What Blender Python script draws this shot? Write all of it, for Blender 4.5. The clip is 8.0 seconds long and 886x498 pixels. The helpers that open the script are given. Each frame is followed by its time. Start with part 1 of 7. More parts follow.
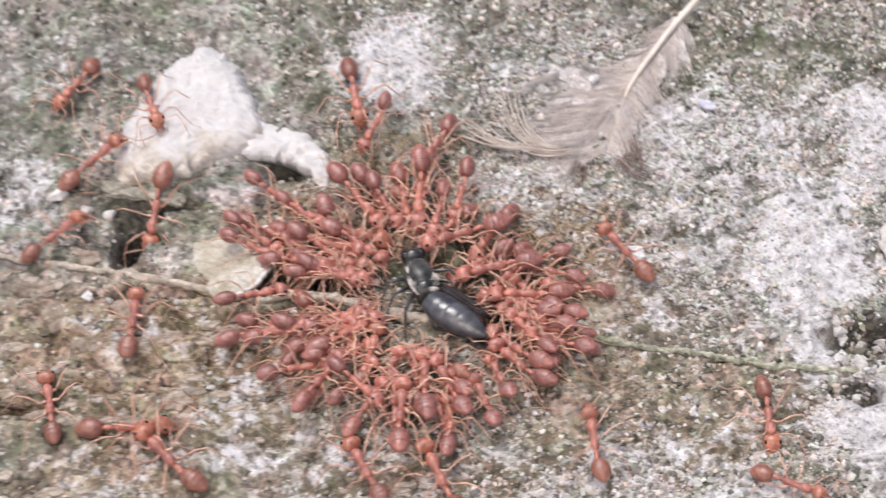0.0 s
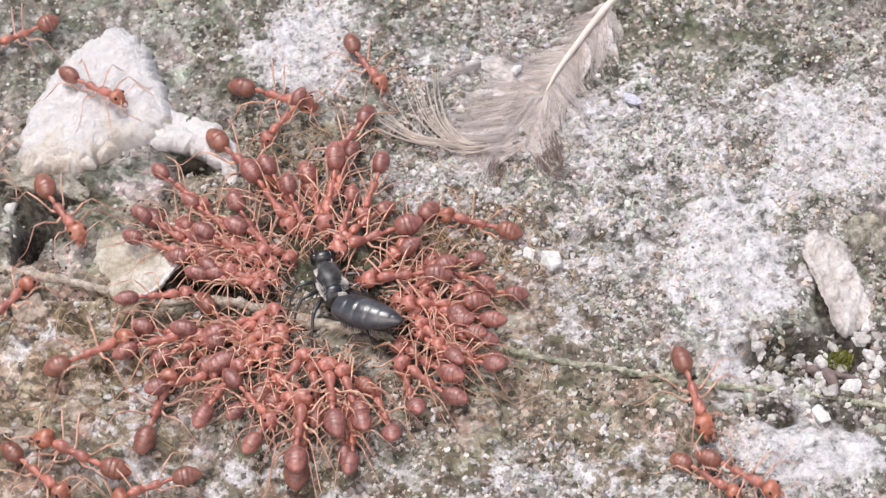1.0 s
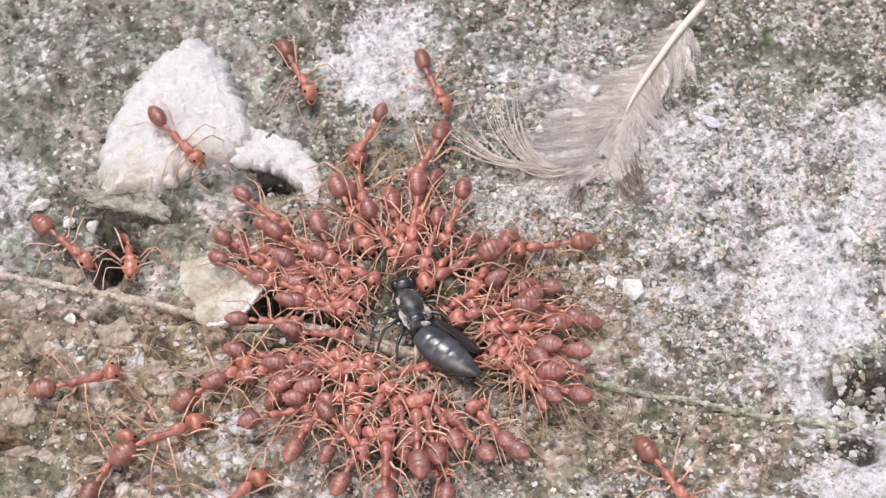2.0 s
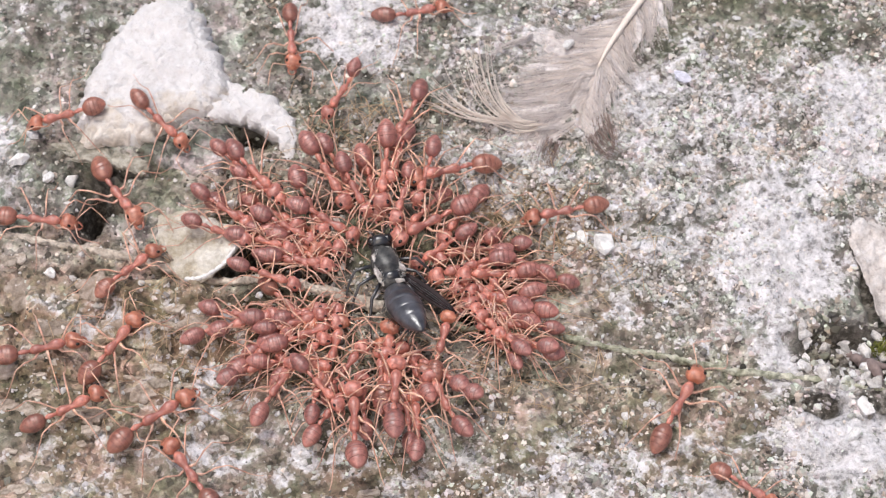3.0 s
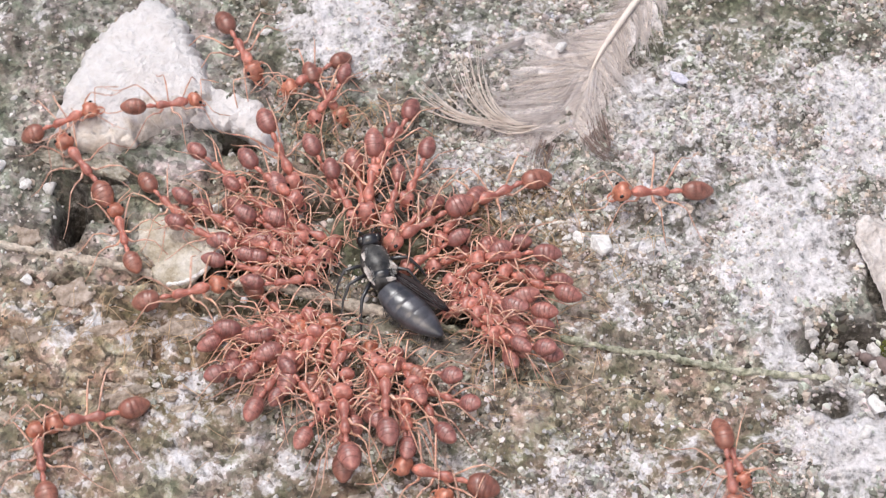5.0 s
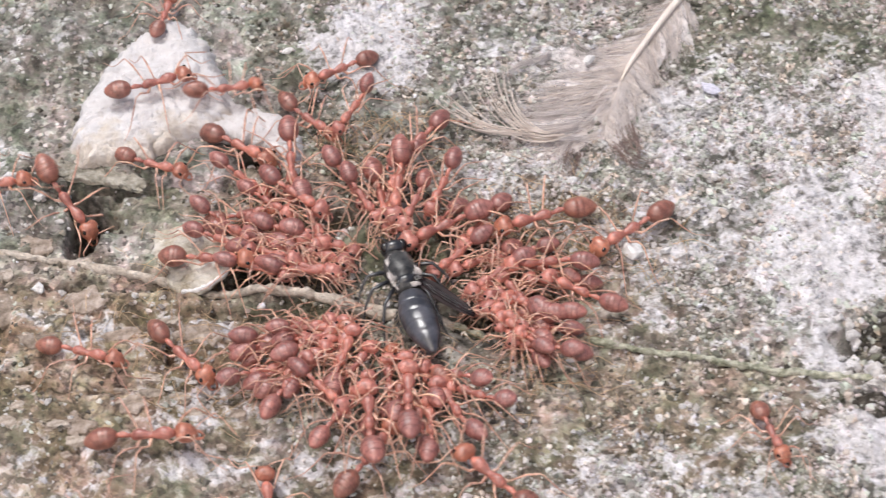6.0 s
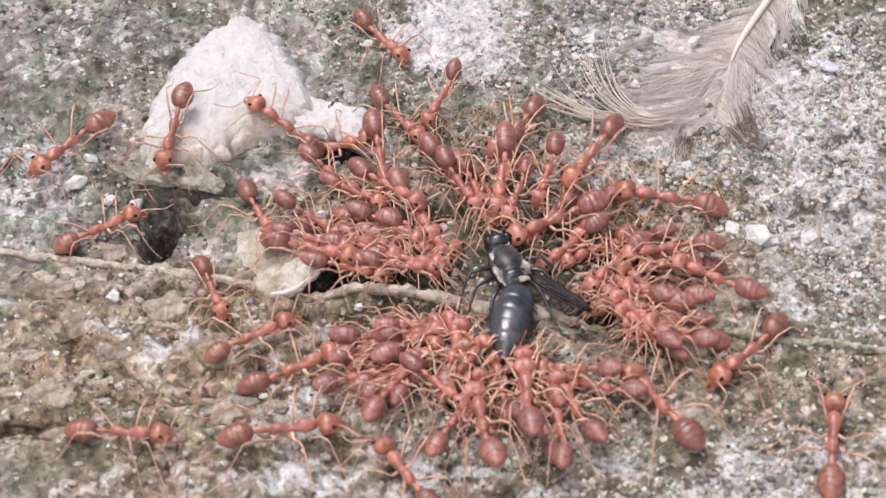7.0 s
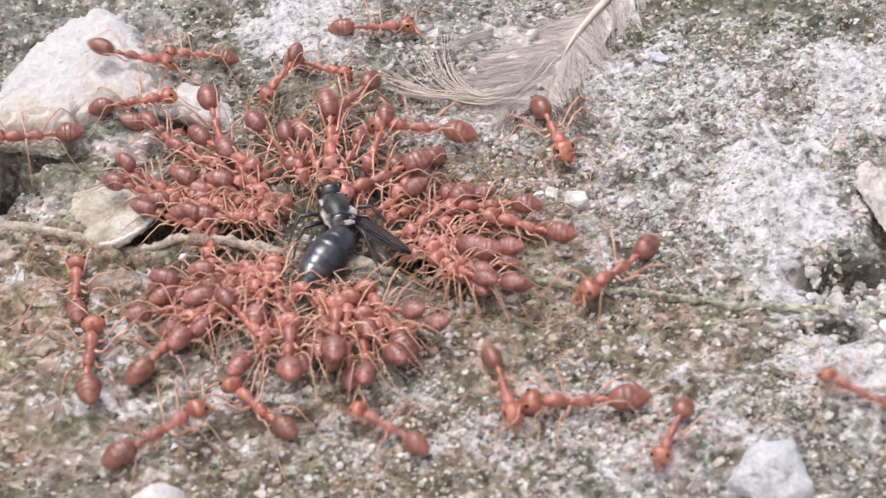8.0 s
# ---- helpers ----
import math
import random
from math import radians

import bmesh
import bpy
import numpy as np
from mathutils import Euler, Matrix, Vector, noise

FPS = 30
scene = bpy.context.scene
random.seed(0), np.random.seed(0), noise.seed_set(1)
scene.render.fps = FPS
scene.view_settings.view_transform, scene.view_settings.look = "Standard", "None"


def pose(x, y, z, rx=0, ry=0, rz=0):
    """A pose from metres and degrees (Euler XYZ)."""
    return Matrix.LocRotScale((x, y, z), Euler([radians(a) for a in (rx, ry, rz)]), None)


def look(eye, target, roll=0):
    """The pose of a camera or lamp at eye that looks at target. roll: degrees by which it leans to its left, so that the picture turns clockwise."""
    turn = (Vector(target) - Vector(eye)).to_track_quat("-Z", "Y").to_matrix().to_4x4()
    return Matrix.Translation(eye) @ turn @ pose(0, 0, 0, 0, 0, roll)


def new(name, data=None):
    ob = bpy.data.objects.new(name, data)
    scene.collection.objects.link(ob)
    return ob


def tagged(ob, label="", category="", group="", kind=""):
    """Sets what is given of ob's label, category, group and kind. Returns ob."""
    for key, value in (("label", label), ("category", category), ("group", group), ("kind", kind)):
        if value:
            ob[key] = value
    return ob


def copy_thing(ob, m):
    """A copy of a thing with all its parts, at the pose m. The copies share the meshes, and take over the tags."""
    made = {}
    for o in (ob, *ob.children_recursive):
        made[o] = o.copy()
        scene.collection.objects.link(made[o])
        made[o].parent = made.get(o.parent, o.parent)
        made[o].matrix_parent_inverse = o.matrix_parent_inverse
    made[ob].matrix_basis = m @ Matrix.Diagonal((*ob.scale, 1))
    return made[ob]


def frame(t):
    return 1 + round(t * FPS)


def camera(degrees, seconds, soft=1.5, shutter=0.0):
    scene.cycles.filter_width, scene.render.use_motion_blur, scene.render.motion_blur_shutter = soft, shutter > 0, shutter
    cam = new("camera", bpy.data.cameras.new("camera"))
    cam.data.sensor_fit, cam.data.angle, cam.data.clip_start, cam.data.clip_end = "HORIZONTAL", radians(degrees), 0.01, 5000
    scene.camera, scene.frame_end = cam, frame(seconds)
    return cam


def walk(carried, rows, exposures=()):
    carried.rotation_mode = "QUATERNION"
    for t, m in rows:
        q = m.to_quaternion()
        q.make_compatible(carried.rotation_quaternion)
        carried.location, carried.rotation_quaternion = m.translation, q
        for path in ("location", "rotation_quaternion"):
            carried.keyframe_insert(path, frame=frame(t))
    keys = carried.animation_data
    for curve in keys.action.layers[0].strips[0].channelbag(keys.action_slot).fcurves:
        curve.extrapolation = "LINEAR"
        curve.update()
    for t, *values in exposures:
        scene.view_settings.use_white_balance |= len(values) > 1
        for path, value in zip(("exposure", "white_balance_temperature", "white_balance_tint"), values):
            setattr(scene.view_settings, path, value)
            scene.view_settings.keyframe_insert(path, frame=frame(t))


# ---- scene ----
MM = 0.001
EXPOSURE_STOPS = 0.41
cam = camera(25.0, 8.0, soft=1.25, shutter=0.28)
cam.data.dof.use_dof, cam.data.dof.focus_distance, cam.data.dof.aperture_fstop = True, 0.168, 88.0

# The eye, the point looked at (millimetres) and the roll.
PATH = [
    (0, (8.39, -111.35, 139.38), (3.76, -2.16, 9.17), -3.35),
    (0.2, (11.43, -105.46, 136.39), (7.94, 0.89, 3.81), -3.25),
    (0.5, (12.48, -108.04, 132.53), (7.73, 1.18, 2.34), -3.53),
    (0.7, (13.05, -108.26, 129.69), (9.84, 2.34, 0.63), -1.65),
    (1, (15.33, -98.99, 141.55), (11.47, 2.01, 4.87), -2.42),
    (1.2, (12.31, -94.81, 145.38), (10.91, 2.71, 6.14), -1.39),
    (1.5, (10.50, -91.56, 146.71), (6.29, 4.19, 6.30), -2.45),
    (1.7, (5.61, -89.94, 148.03), (2.85, 4.54, 6.73), -1.44),
    (3, (7.28, -86.78, 154.76), (6.42, -1.03, 7.98), -0.39),
    (3.5, (6.82, -82.63, 152.18), (5.52, 2.07, 4.79), -0.96),
    (4, (7.24, -88.24, 154.83), (5.84, -2.75, 7.90), -1.57),
    (4.2, (7.89, -84.30, 154.11), (6.79, 1.67, 7.46), -1.49),
    (5.3, (6.79, -98.46, 140.16), (7.06, 0.14, 1.67), -0.26),
    (5.5, (10.02, -102.19, 138.34), (8.78, -1.22, 1.58), -1.27),
    (5.8, (11.78, -104.36, 132.80), (8.13, 1.96, 0.19), -2.63),
    (6, (9.01, -102.40, 129.04), (4.99, 6.10, -1.77), -2.52),
    (6.2, (6.84, -106.19, 124.99), (1.62, 4.68, -3.78), -3.21),
    (6.5, (2.27, -108.50, 120.62), (-2.07, 5.22, -5.67), -3.57),
    (6.8, (-3.32, -101.68, 116.42), (-6.11, 13.28, -8.78), -3.34),
    (7, (-0.57, -100.00, 113.34), (-3.69, 15.11, -11.72), -3.82),
    (7.2, (-1.78, -100.86, 110.55), (-2.77, 16.90, -12.06), -3.18),
    (7.5, (4.59, -107.44, 109.10), (4.89, 14.81, -9.03), -2.88),
    (7.7, (8.49, -117.51, 102.75), (7.61, 8.79, -11.04), -2.67),
    (8, (13.07, -117.60, 100.56), (9.95, 11.01, -10.56), -2.55),
]
walk(cam, [(t, look(Vector(eye) * MM, Vector(target) * MM, roll)) for t, eye, target, roll in PATH],
     exposures=[(0.0, EXPOSURE_STOPS, 6350, 10), (8.0, EXPOSURE_STOPS, 6350, 10)])

# ---- light: bright overcast sky with a broad, soft sun high up ----
world = bpy.data.worlds.new("overcast_sky")
scene.world = world
world.use_nodes = True
sky = world.node_tree.nodes.new("ShaderNodeTexSky")
sky.sky_type = "NISHITA"
sky.sun_disc = False
sky.sun_elevation = radians(62)
sky.sun_rotation = radians(200)
sky.dust_density = 6.0
sky.air_density = 1.0
sky.ozone_density = 0.6
back = world.node_tree.nodes["Background"]
world.node_tree.links.new(sky.outputs[0], back.inputs[0])
back.inputs[1].default_value = 0.086

sun = new("sun", bpy.data.lights.new("sun", "SUN"))
sun.data.energy = 2.2
sun.data.angle = radians(20)
sun.data.color = (1.0, 0.96, 0.92)
sun.matrix_world = look(Vector((-0.25, 0.45, 1.0)), Vector((0, 0, 0)))

# ---- helpers of this scene: all builders work in millimetres ----
LATTICE = np.random.RandomState(7).rand(6, 256, 256)


def vnoise(x, y, layer):
    """Smooth value noise of unit cell size, 0 to 1."""
    x, y = np.asarray(x, float), np.asarray(y, float)
    i, j = np.floor(x).astype(int), np.floor(y).astype(int)
    u, v = x - i, y - j
    u, v = u * u * (3 - 2 * u), v * v * (3 - 2 * v)
    a = LATTICE[layer % 6]
    i0, i1, j0, j1 = i % 256, (i + 1) % 256, j % 256, (j + 1) % 256
    return (a[i0, j0] * (1 - u) + a[i1, j0] * u) * (1 - v) + (a[i0, j1] * (1 - u) + a[i1, j1] * u) * v


def fbm(x, y, size, octaves, layer):
    total, weight = 0.0, 0.0
    for n in range(octaves):
        k = 2.0 ** n / size
        total = total + vnoise(np.asarray(x) * k + 17.3 * n, np.asarray(y) * k + 5.1 * n, layer + n) * 0.55 ** n
        weight += 0.55 ** n
    return total / weight


def blob(x, y, cx, cy, rx, ry, wobble=0.35, layer=0):
    """1 inside an uneven oval, falling softly to 0 outside."""
    x, y = np.asarray(x, float), np.asarray(y, float)
    d = np.hypot((x - cx) / rx, (y - cy) / ry) + wobble * 2 * (fbm(x, y, 5.0, 4, layer) - 0.5)
    return np.clip(1.6 - 1.2 * d, 0, 1)


def mesh_of(name, verts, faces, smooth=True):
    """A mesh from millimetre vertices."""
    me = bpy.data.meshes.new(name)
    me.from_pydata((np.asarray(verts, float) * MM).tolist(), [], [tuple(int(i) for i in f) for f in faces])
    if smooth:
        me.polygons.foreach_set("use_smooth", np.ones(len(me.polygons), bool))
    me.update()
    return me


def part(name, me, material, parent=None, m=None, label=""):
    """One mesh object, under a thing or a part, at a pose in millimetres of its parent."""
    if len(me.materials) == 0:
        me.materials.append(material)
    ob = new(name, me)
    if parent is not None:
        ob.parent = parent
    if m is not None:
        m = m.copy()
        m.translation = m.translation * MM
        ob.matrix_basis = m
    if label:
        ob["label"] = label
    return ob


def empty(name, x=0.0, y=0.0, z=0.0, rz=0.0):
    ob = new(name)
    ob.empty_display_size = 0.001
    ob.matrix_basis = pose(x * MM, y * MM, z * MM, 0, 0, rz)
    return ob


def lathe(rings, sides, wide=1.0, high=1.0):
    """Rings of (x, radius, z of the centre) along x, closed at both ends."""
    verts, faces = [], []
    for x, r, zc in rings:
        for k in range(sides):
            a = 2 * math.pi * k / sides
            verts.append((x, r * wide * math.cos(a), zc + r * high * math.sin(a)))
    n = len(rings)
    for i in range(n - 1):
        for k in range(sides):
            l = (k + 1) % sides
            faces.append((i * sides + k, i * sides + l, (i + 1) * sides + l, (i + 1) * sides + k))
    faces.append(tuple(range(sides))[::-1])
    faces.append(tuple((n - 1) * sides + k for k in range(sides)))
    return verts, faces


def tube(points, radii, sides=5):
    """A bent tapering tube through points."""
    pts = [Vector(p) for p in points]
    verts, faces = [], []
    side = None
    for i, p in enumerate(pts):
        d = (pts[min(i + 1, len(pts) - 1)] - pts[max(i - 1, 0)]).normalized()
        ref = Vector((0, 0, 1)) if abs(d.z) < 0.9 else Vector((1, 0, 0))
        a = d.cross(ref).normalized() if side is None else (side - d * side.dot(d)).normalized()
        side = a
        b = d.cross(a)
        r = radii[i]
        for k in range(sides):
            w = 2 * math.pi * k / sides
            verts.append(tuple(p + a * (r * math.cos(w)) + b * (r * math.sin(w))))
    n = len(pts)
    for i in range(n - 1):
        for k in range(sides):
            l = (k + 1) % sides
            faces.append((i * sides + k, i * sides + l, (i + 1) * sides + l, (i + 1) * sides + k))
    faces.append(tuple(range(sides))[::-1])
    faces.append(tuple((n - 1) * sides + k for k in range(sides)))
    return verts, faces


def join(pieces):
    verts, faces = [], []
    for v, f in pieces:
        base = len(verts)
        verts.extend(v)
        faces.extend(tuple(i + base for i in face) for face in f)
    return verts, faces


def curve_through(points, steps):
    """Catmull-Rom points through the given ones."""
    pts = [Vector(p) for p in points]
    pts = [pts[0] * 2 - pts[1]] + pts + [pts[-1] * 2 - pts[-2]]
    out = []
    for i in range(1, len(pts) - 2):
        p0, p1, p2, p3 = pts[i - 1:i + 3]
        for s in range(steps):
            t = s / steps
            out.append(0.5 * (2 * p1 + (p2 - p0) * t + (2 * p0 - 5 * p1 + 4 * p2 - p3) * t * t + (3 * p1 - p0 - 3 * p2 + p3) * t ** 3))
    out.append(pts[-2])
    return out


# ---- materials ----
class Nodes:
    """A small writer of node materials."""

    def __init__(self, name, roughness=0.8):
        self.mat = bpy.data.materials.new(name)
        self.mat.use_nodes = True
        self.tree = self.mat.node_tree
        self.bsdf = self.tree.nodes["Principled BSDF"]
        self.bsdf.inputs["Roughness"].default_value = roughness
        self.where = self.tree.nodes.new("ShaderNodeTexCoord").outputs["Object"]

    def add(self, kind, **sockets):
        node = self.tree.nodes.new(kind)
        for key, value in sockets.items():
            self.put(node.inputs[key.replace("_", " ")], value)
        return node

    def put(self, socket, value):
        if isinstance(value, bpy.types.NodeSocket):
            self.tree.links.new(value, socket)
        else:
            socket.default_value = value

    def noise(self, size_mm, detail=4.0, rough=0.6):
        return self.add("ShaderNodeTexNoise", Vector=self.where, Scale=1000.0 / size_mm, Detail=detail, Roughness=rough).outputs["Fac"]

    def cells(self, size_mm, out="Color"):
        return self.add("ShaderNodeTexVoronoi", Vector=self.where, Scale=1000.0 / size_mm).outputs[out]

    def ramp(self, fac, stops):
        node = self.tree.nodes.new("ShaderNodeValToRGB")
        r = node.color_ramp
        while len(r.elements) < len(stops):
            r.elements.new(0.5)
        for e, (at, colour) in zip(r.elements, stops):
            e.position = at
            e.color = (*colour, 1) if len(colour) == 3 else colour
        self.tree.links.new(fac, node.inputs[0])
        return node.outputs[0]

    def mix(self, fac, a, b, mode="MIX"):
        node = self.tree.nodes.new("ShaderNodeMix")
        node.data_type, node.blend_type = "RGBA", mode
        self.put(node.inputs[0], fac)
        self.put(node.inputs[6], (*a, 1) if isinstance(a, tuple) and len(a) == 3 else a)
        self.put(node.inputs[7], (*b, 1) if isinstance(b, tuple) and len(b) == 3 else b)
        return node.outputs[2]

    def maths(self, op, a, b=0.0):
        node = self.tree.nodes.new("ShaderNodeMath")
        node.operation = op
        self.put(node.inputs[0], a)
        self.put(node.inputs[1], b)
        return node.outputs[0]

    def attr(self, name):
        node = self.tree.nodes.new("ShaderNodeAttribute")
        node.attribute_name = name
        return node.outputs["Fac"]

    def bump(self, height, mm, strength=1.0):
        node = self.add("ShaderNodeBump", Height=height, Distance=mm * MM, Strength=strength)
        self.tree.links.new(node.outputs[0], self.bsdf.inputs["Normal"])

    def colour(self, value):
        self.put(self.bsdf.inputs["Base Color"], (*value, 1) if isinstance(value, tuple) and len(value) == 3 else value)
        return self.mat


def grey(v):
    return (v, v, v)


def m_ground():
    n = Nodes("weathered_concrete", 0.92)
    coarse, mid, fine = n.noise(11.0, 5, 0.6), n.noise(2.6, 6, 0.7), n.noise(0.6, 4, 0.7)
    grain = n.add("ShaderNodeSeparateColor", Color=n.cells(0.5)).outputs[0]
    blend = n.maths("ADD", n.maths("MULTIPLY", mid, 0.62), n.maths("MULTIPLY", coarse, 0.38))
    base = n.ramp(blend, [(0.36, (0.07, 0.062, 0.048)), (0.45, (0.182, 0.174, 0.155)), (0.53, (0.32, 0.306, 0.288)), (0.62, (0.545, 0.523, 0.512))])
    tan = n.ramp(blend, [(0.36, (0.09, 0.067, 0.04)), (0.46, (0.25, 0.183, 0.122)), (0.54, (0.4, 0.31, 0.238)), (0.62, (0.61, 0.51, 0.44))])
    base = n.mix(n.attr("tan"), base, tan)
    algae = n.ramp(blend, [(0.38, (0.05, 0.052, 0.03)), (0.5, (0.16, 0.158, 0.105)), (0.6, (0.33, 0.32, 0.255))])
    green = n.maths("MULTIPLY", n.attr("algae"), n.ramp(coarse, [(0.4, grey(1)), (0.6, grey(0.35))]))
    base = n.mix(green, base, algae)
    spots = n.ramp(grain, [(0.05, grey(0.28)), (0.3, grey(0.85)), (0.75, grey(1.1)), (0.95, grey(1.7))])
    base = n.mix(0.7, base, spots, "MULTIPLY")
    hue = n.noise(3.5, 3, 0.6)
    base = n.mix(0.8, base, n.ramp(hue, [(0.35, (0.87, 1.0, 0.84)), (0.5, (1.0, 1.0, 0.99)), (0.65, (1.1, 0.96, 0.97))]), "MULTIPLY")
    base = n.mix(0.6, base, n.ramp(n.noise(0.8, 3, 0.6), [(0.36, (0.9, 1.02, 0.94)), (0.5, (1.0, 1.0, 1.0)), (0.64, (1.08, 0.97, 1.02))]), "MULTIPLY")
    lime = n.ramp(n.maths("ADD", n.maths("MULTIPLY", fine, 0.5), n.maths("MULTIPLY", mid, 0.5)), [(0.33, (0.3, 0.28, 0.27)), (0.42, (0.54, 0.515, 0.52)), (0.5, (0.62, 0.6, 0.61)), (0.6, (0.7, 0.685, 0.705))])
    lime = n.mix(0.75, lime, n.ramp(n.noise(0.55, 5, 0.75), [(0.34, (0.5, 0.5, 0.5)), (0.45, (0.9, 0.9, 0.91)), (0.56, (1.06, 1.06, 1.06))]), "MULTIPLY")
    lime = n.mix(0.6, lime, n.ramp(n.noise(1.7, 4, 0.65), [(0.36, (0.68, 0.67, 0.65)), (0.47, (1.0, 1.0, 1.0)), (0.6, (1.06, 1.05, 1.07))]), "MULTIPLY")
    edge = n.maths("ADD", n.attr("lime"), n.maths("MULTIPLY", n.maths("SUBTRACT", mid, 0.5), 2.4))
    edge = n.maths("ADD", edge, n.maths("MULTIPLY", n.maths("SUBTRACT", grain, 0.5), 0.35))
    base = n.mix(n.ramp(edge, [(0.38, grey(0)), (0.72, grey(1))]), base, lime)
    # dark soil colour, which also paints the shade under ants and stones
    soil_shade = n.ramp(fine, [(0.3, (0.022, 0.019, 0.015)), (0.5, (0.075, 0.066, 0.055)), (0.68, (0.26, 0.235, 0.21))])
    base = n.mix(n.ramp(n.maths("ADD", n.attr("soil_shade"), n.maths("MULTIPLY", n.maths("SUBTRACT", mid, 0.5), 1.6)), [(0.35, grey(0)), (0.75, grey(1))]), base, soil_shade)
    warp = n.add("ShaderNodeVectorMath", Vector=n.add("ShaderNodeTexNoise", Vector=n.where, Scale=400.0, Detail=4.0).outputs["Color"])
    warp.operation = "SCALE"
    warp.inputs["Scale"].default_value = 0.004
    moved = n.add("ShaderNodeVectorMath")
    moved.operation = "ADD"
    n.put(moved.inputs[0], n.where)
    n.put(moved.inputs[1], warp.outputs[0])
    crack = n.tree.nodes.new("ShaderNodeTexVoronoi")
    crack.feature = "DISTANCE_TO_EDGE"
    crack.inputs["Scale"].default_value = 1000.0 / 4.5
    n.put(crack.inputs["Vector"], moved.outputs[0])
    line = n.ramp(crack.outputs["Distance"], [(0.015, grey(0.35)), (0.06, grey(1))])
    where = n.maths("MULTIPLY", n.attr("tan"), n.ramp(coarse, [(0.42, grey(0)), (0.55, grey(1))]))
    base = n.mix(where, base, n.mix(1.0, base, line, "MULTIPLY"))
    pits = n.ramp(n.noise(1.05, 5, 0.72), [(0.36, grey(0.3)), (0.43, grey(0.85)), (0.5, grey(1.05)), (0.62, grey(1.2))])
    base = n.mix(0.85, base, pits, "MULTIPLY")
    relief = n.maths("ADD", n.maths("MULTIPLY", fine, 0.6), n.maths("MULTIPLY", n.noise(0.22, 3), 0.4))
    n.bump(n.maths("ADD", relief, n.maths("MULTIPLY", n.maths("MULTIPLY", line, where), 0.5)), 0.4)
    return n.colour(base)


def m_grains():
    n = Nodes("loose_mineral_grains", 0.78)
    rnd = n.tree.nodes.new("ShaderNodeNewGeometry").outputs["Random Per Island"]
    c = n.ramp(rnd, [(0.0, (0.045, 0.04, 0.032)), (0.28, (0.143, 0.128, 0.104)), (0.6, (0.318, 0.286, 0.25)), (0.82, (0.51, 0.47, 0.435)), (0.95, (0.76, 0.74, 0.74))])
    w = n.ramp(rnd, [(0.0, (0.2, 0.19, 0.17)), (0.15, (0.44, 0.42, 0.415)), (0.45, (0.59, 0.57, 0.575)), (0.9, (0.73, 0.72, 0.74))])
    c = n.mix(n.attr("lime"), c, w)
    tint = n.add("ShaderNodeSeparateColor", Color=n.cells(0.8)).outputs[1]
    c = n.mix(0.75, c, n.ramp(tint, [(0.0, (1.18, 0.97, 0.78)), (0.3, (1.0, 1.0, 0.96)), (0.55, (0.87, 1.0, 0.83)), (0.8, (1.14, 0.96, 0.95)), (1.0, (0.94, 0.99, 1.12))]), "MULTIPLY")
    c = n.mix(0.5, c, n.ramp(n.noise(0.3, 3), [(0.3, grey(0.6)), (0.7, grey(1.2))]), "MULTIPLY")
    n.bump(n.noise(0.12, 3), 0.06)
    return n.colour(c)


def m_stone(name, low, mid, high, size=1.2, shift=0.0):
    n = Nodes(name, 0.88)
    f = n.noise(size, 6, 0.68)
    c = n.ramp(f, [(0.28, low), (0.45, mid), (0.65, high)])
    c = n.mix(0.6, c, n.ramp(n.noise(0.35, 4), [(0.3, grey(0.7)), (0.55, grey(1.08))]), "MULTIPLY")
    rnd = n.tree.nodes.new("ShaderNodeObjectInfo").outputs["Random"]
    c = n.mix(shift, c, n.ramp(rnd, [(0.0, (0.42, 0.4, 0.36)), (0.4, (0.8, 0.78, 0.75)), (0.8, (1.0, 1.0, 1.0)), (1.0, (1.1, 1.08, 1.08))]), "MULTIPLY")
    n.bump(n.maths("ADD", f, n.maths("MULTIPLY", n.noise(0.3, 4), 0.5)), 0.3)
    return n.colour(c)


def m_rock():
    """White lime plaster, stained tan towards one side."""
    n = Nodes("white_lime_plaster", 0.9)
    f, big = n.noise(0.9, 6, 0.65), n.noise(5.0, 4, 0.6)
    white = n.ramp(f, [(0.25, (0.58, 0.535, 0.515)), (0.42, (0.69, 0.66, 0.66)), (0.65, (0.76, 0.74, 0.75))])
    stain = n.ramp(f, [(0.25, (0.46, 0.39, 0.32)), (0.5, (0.67, 0.6, 0.53)), (0.7, (0.76, 0.71, 0.66))])
    y = n.add("ShaderNodeSeparateXYZ", Vector=n.where).outputs[1]
    side = n.maths("ADD", n.maths("MULTIPLY", y, -120.0), n.maths("MULTIPLY", n.maths("SUBTRACT", big, 0.5), 2.2))
    c = n.mix(n.ramp(side, [(0.5, grey(0)), (0.78, grey(1))]), white, stain)
    n.bump(n.maths("ADD", f, n.maths("MULTIPLY", n.noise(0.25, 4), 0.6)), 0.35)
    return n.colour(c)


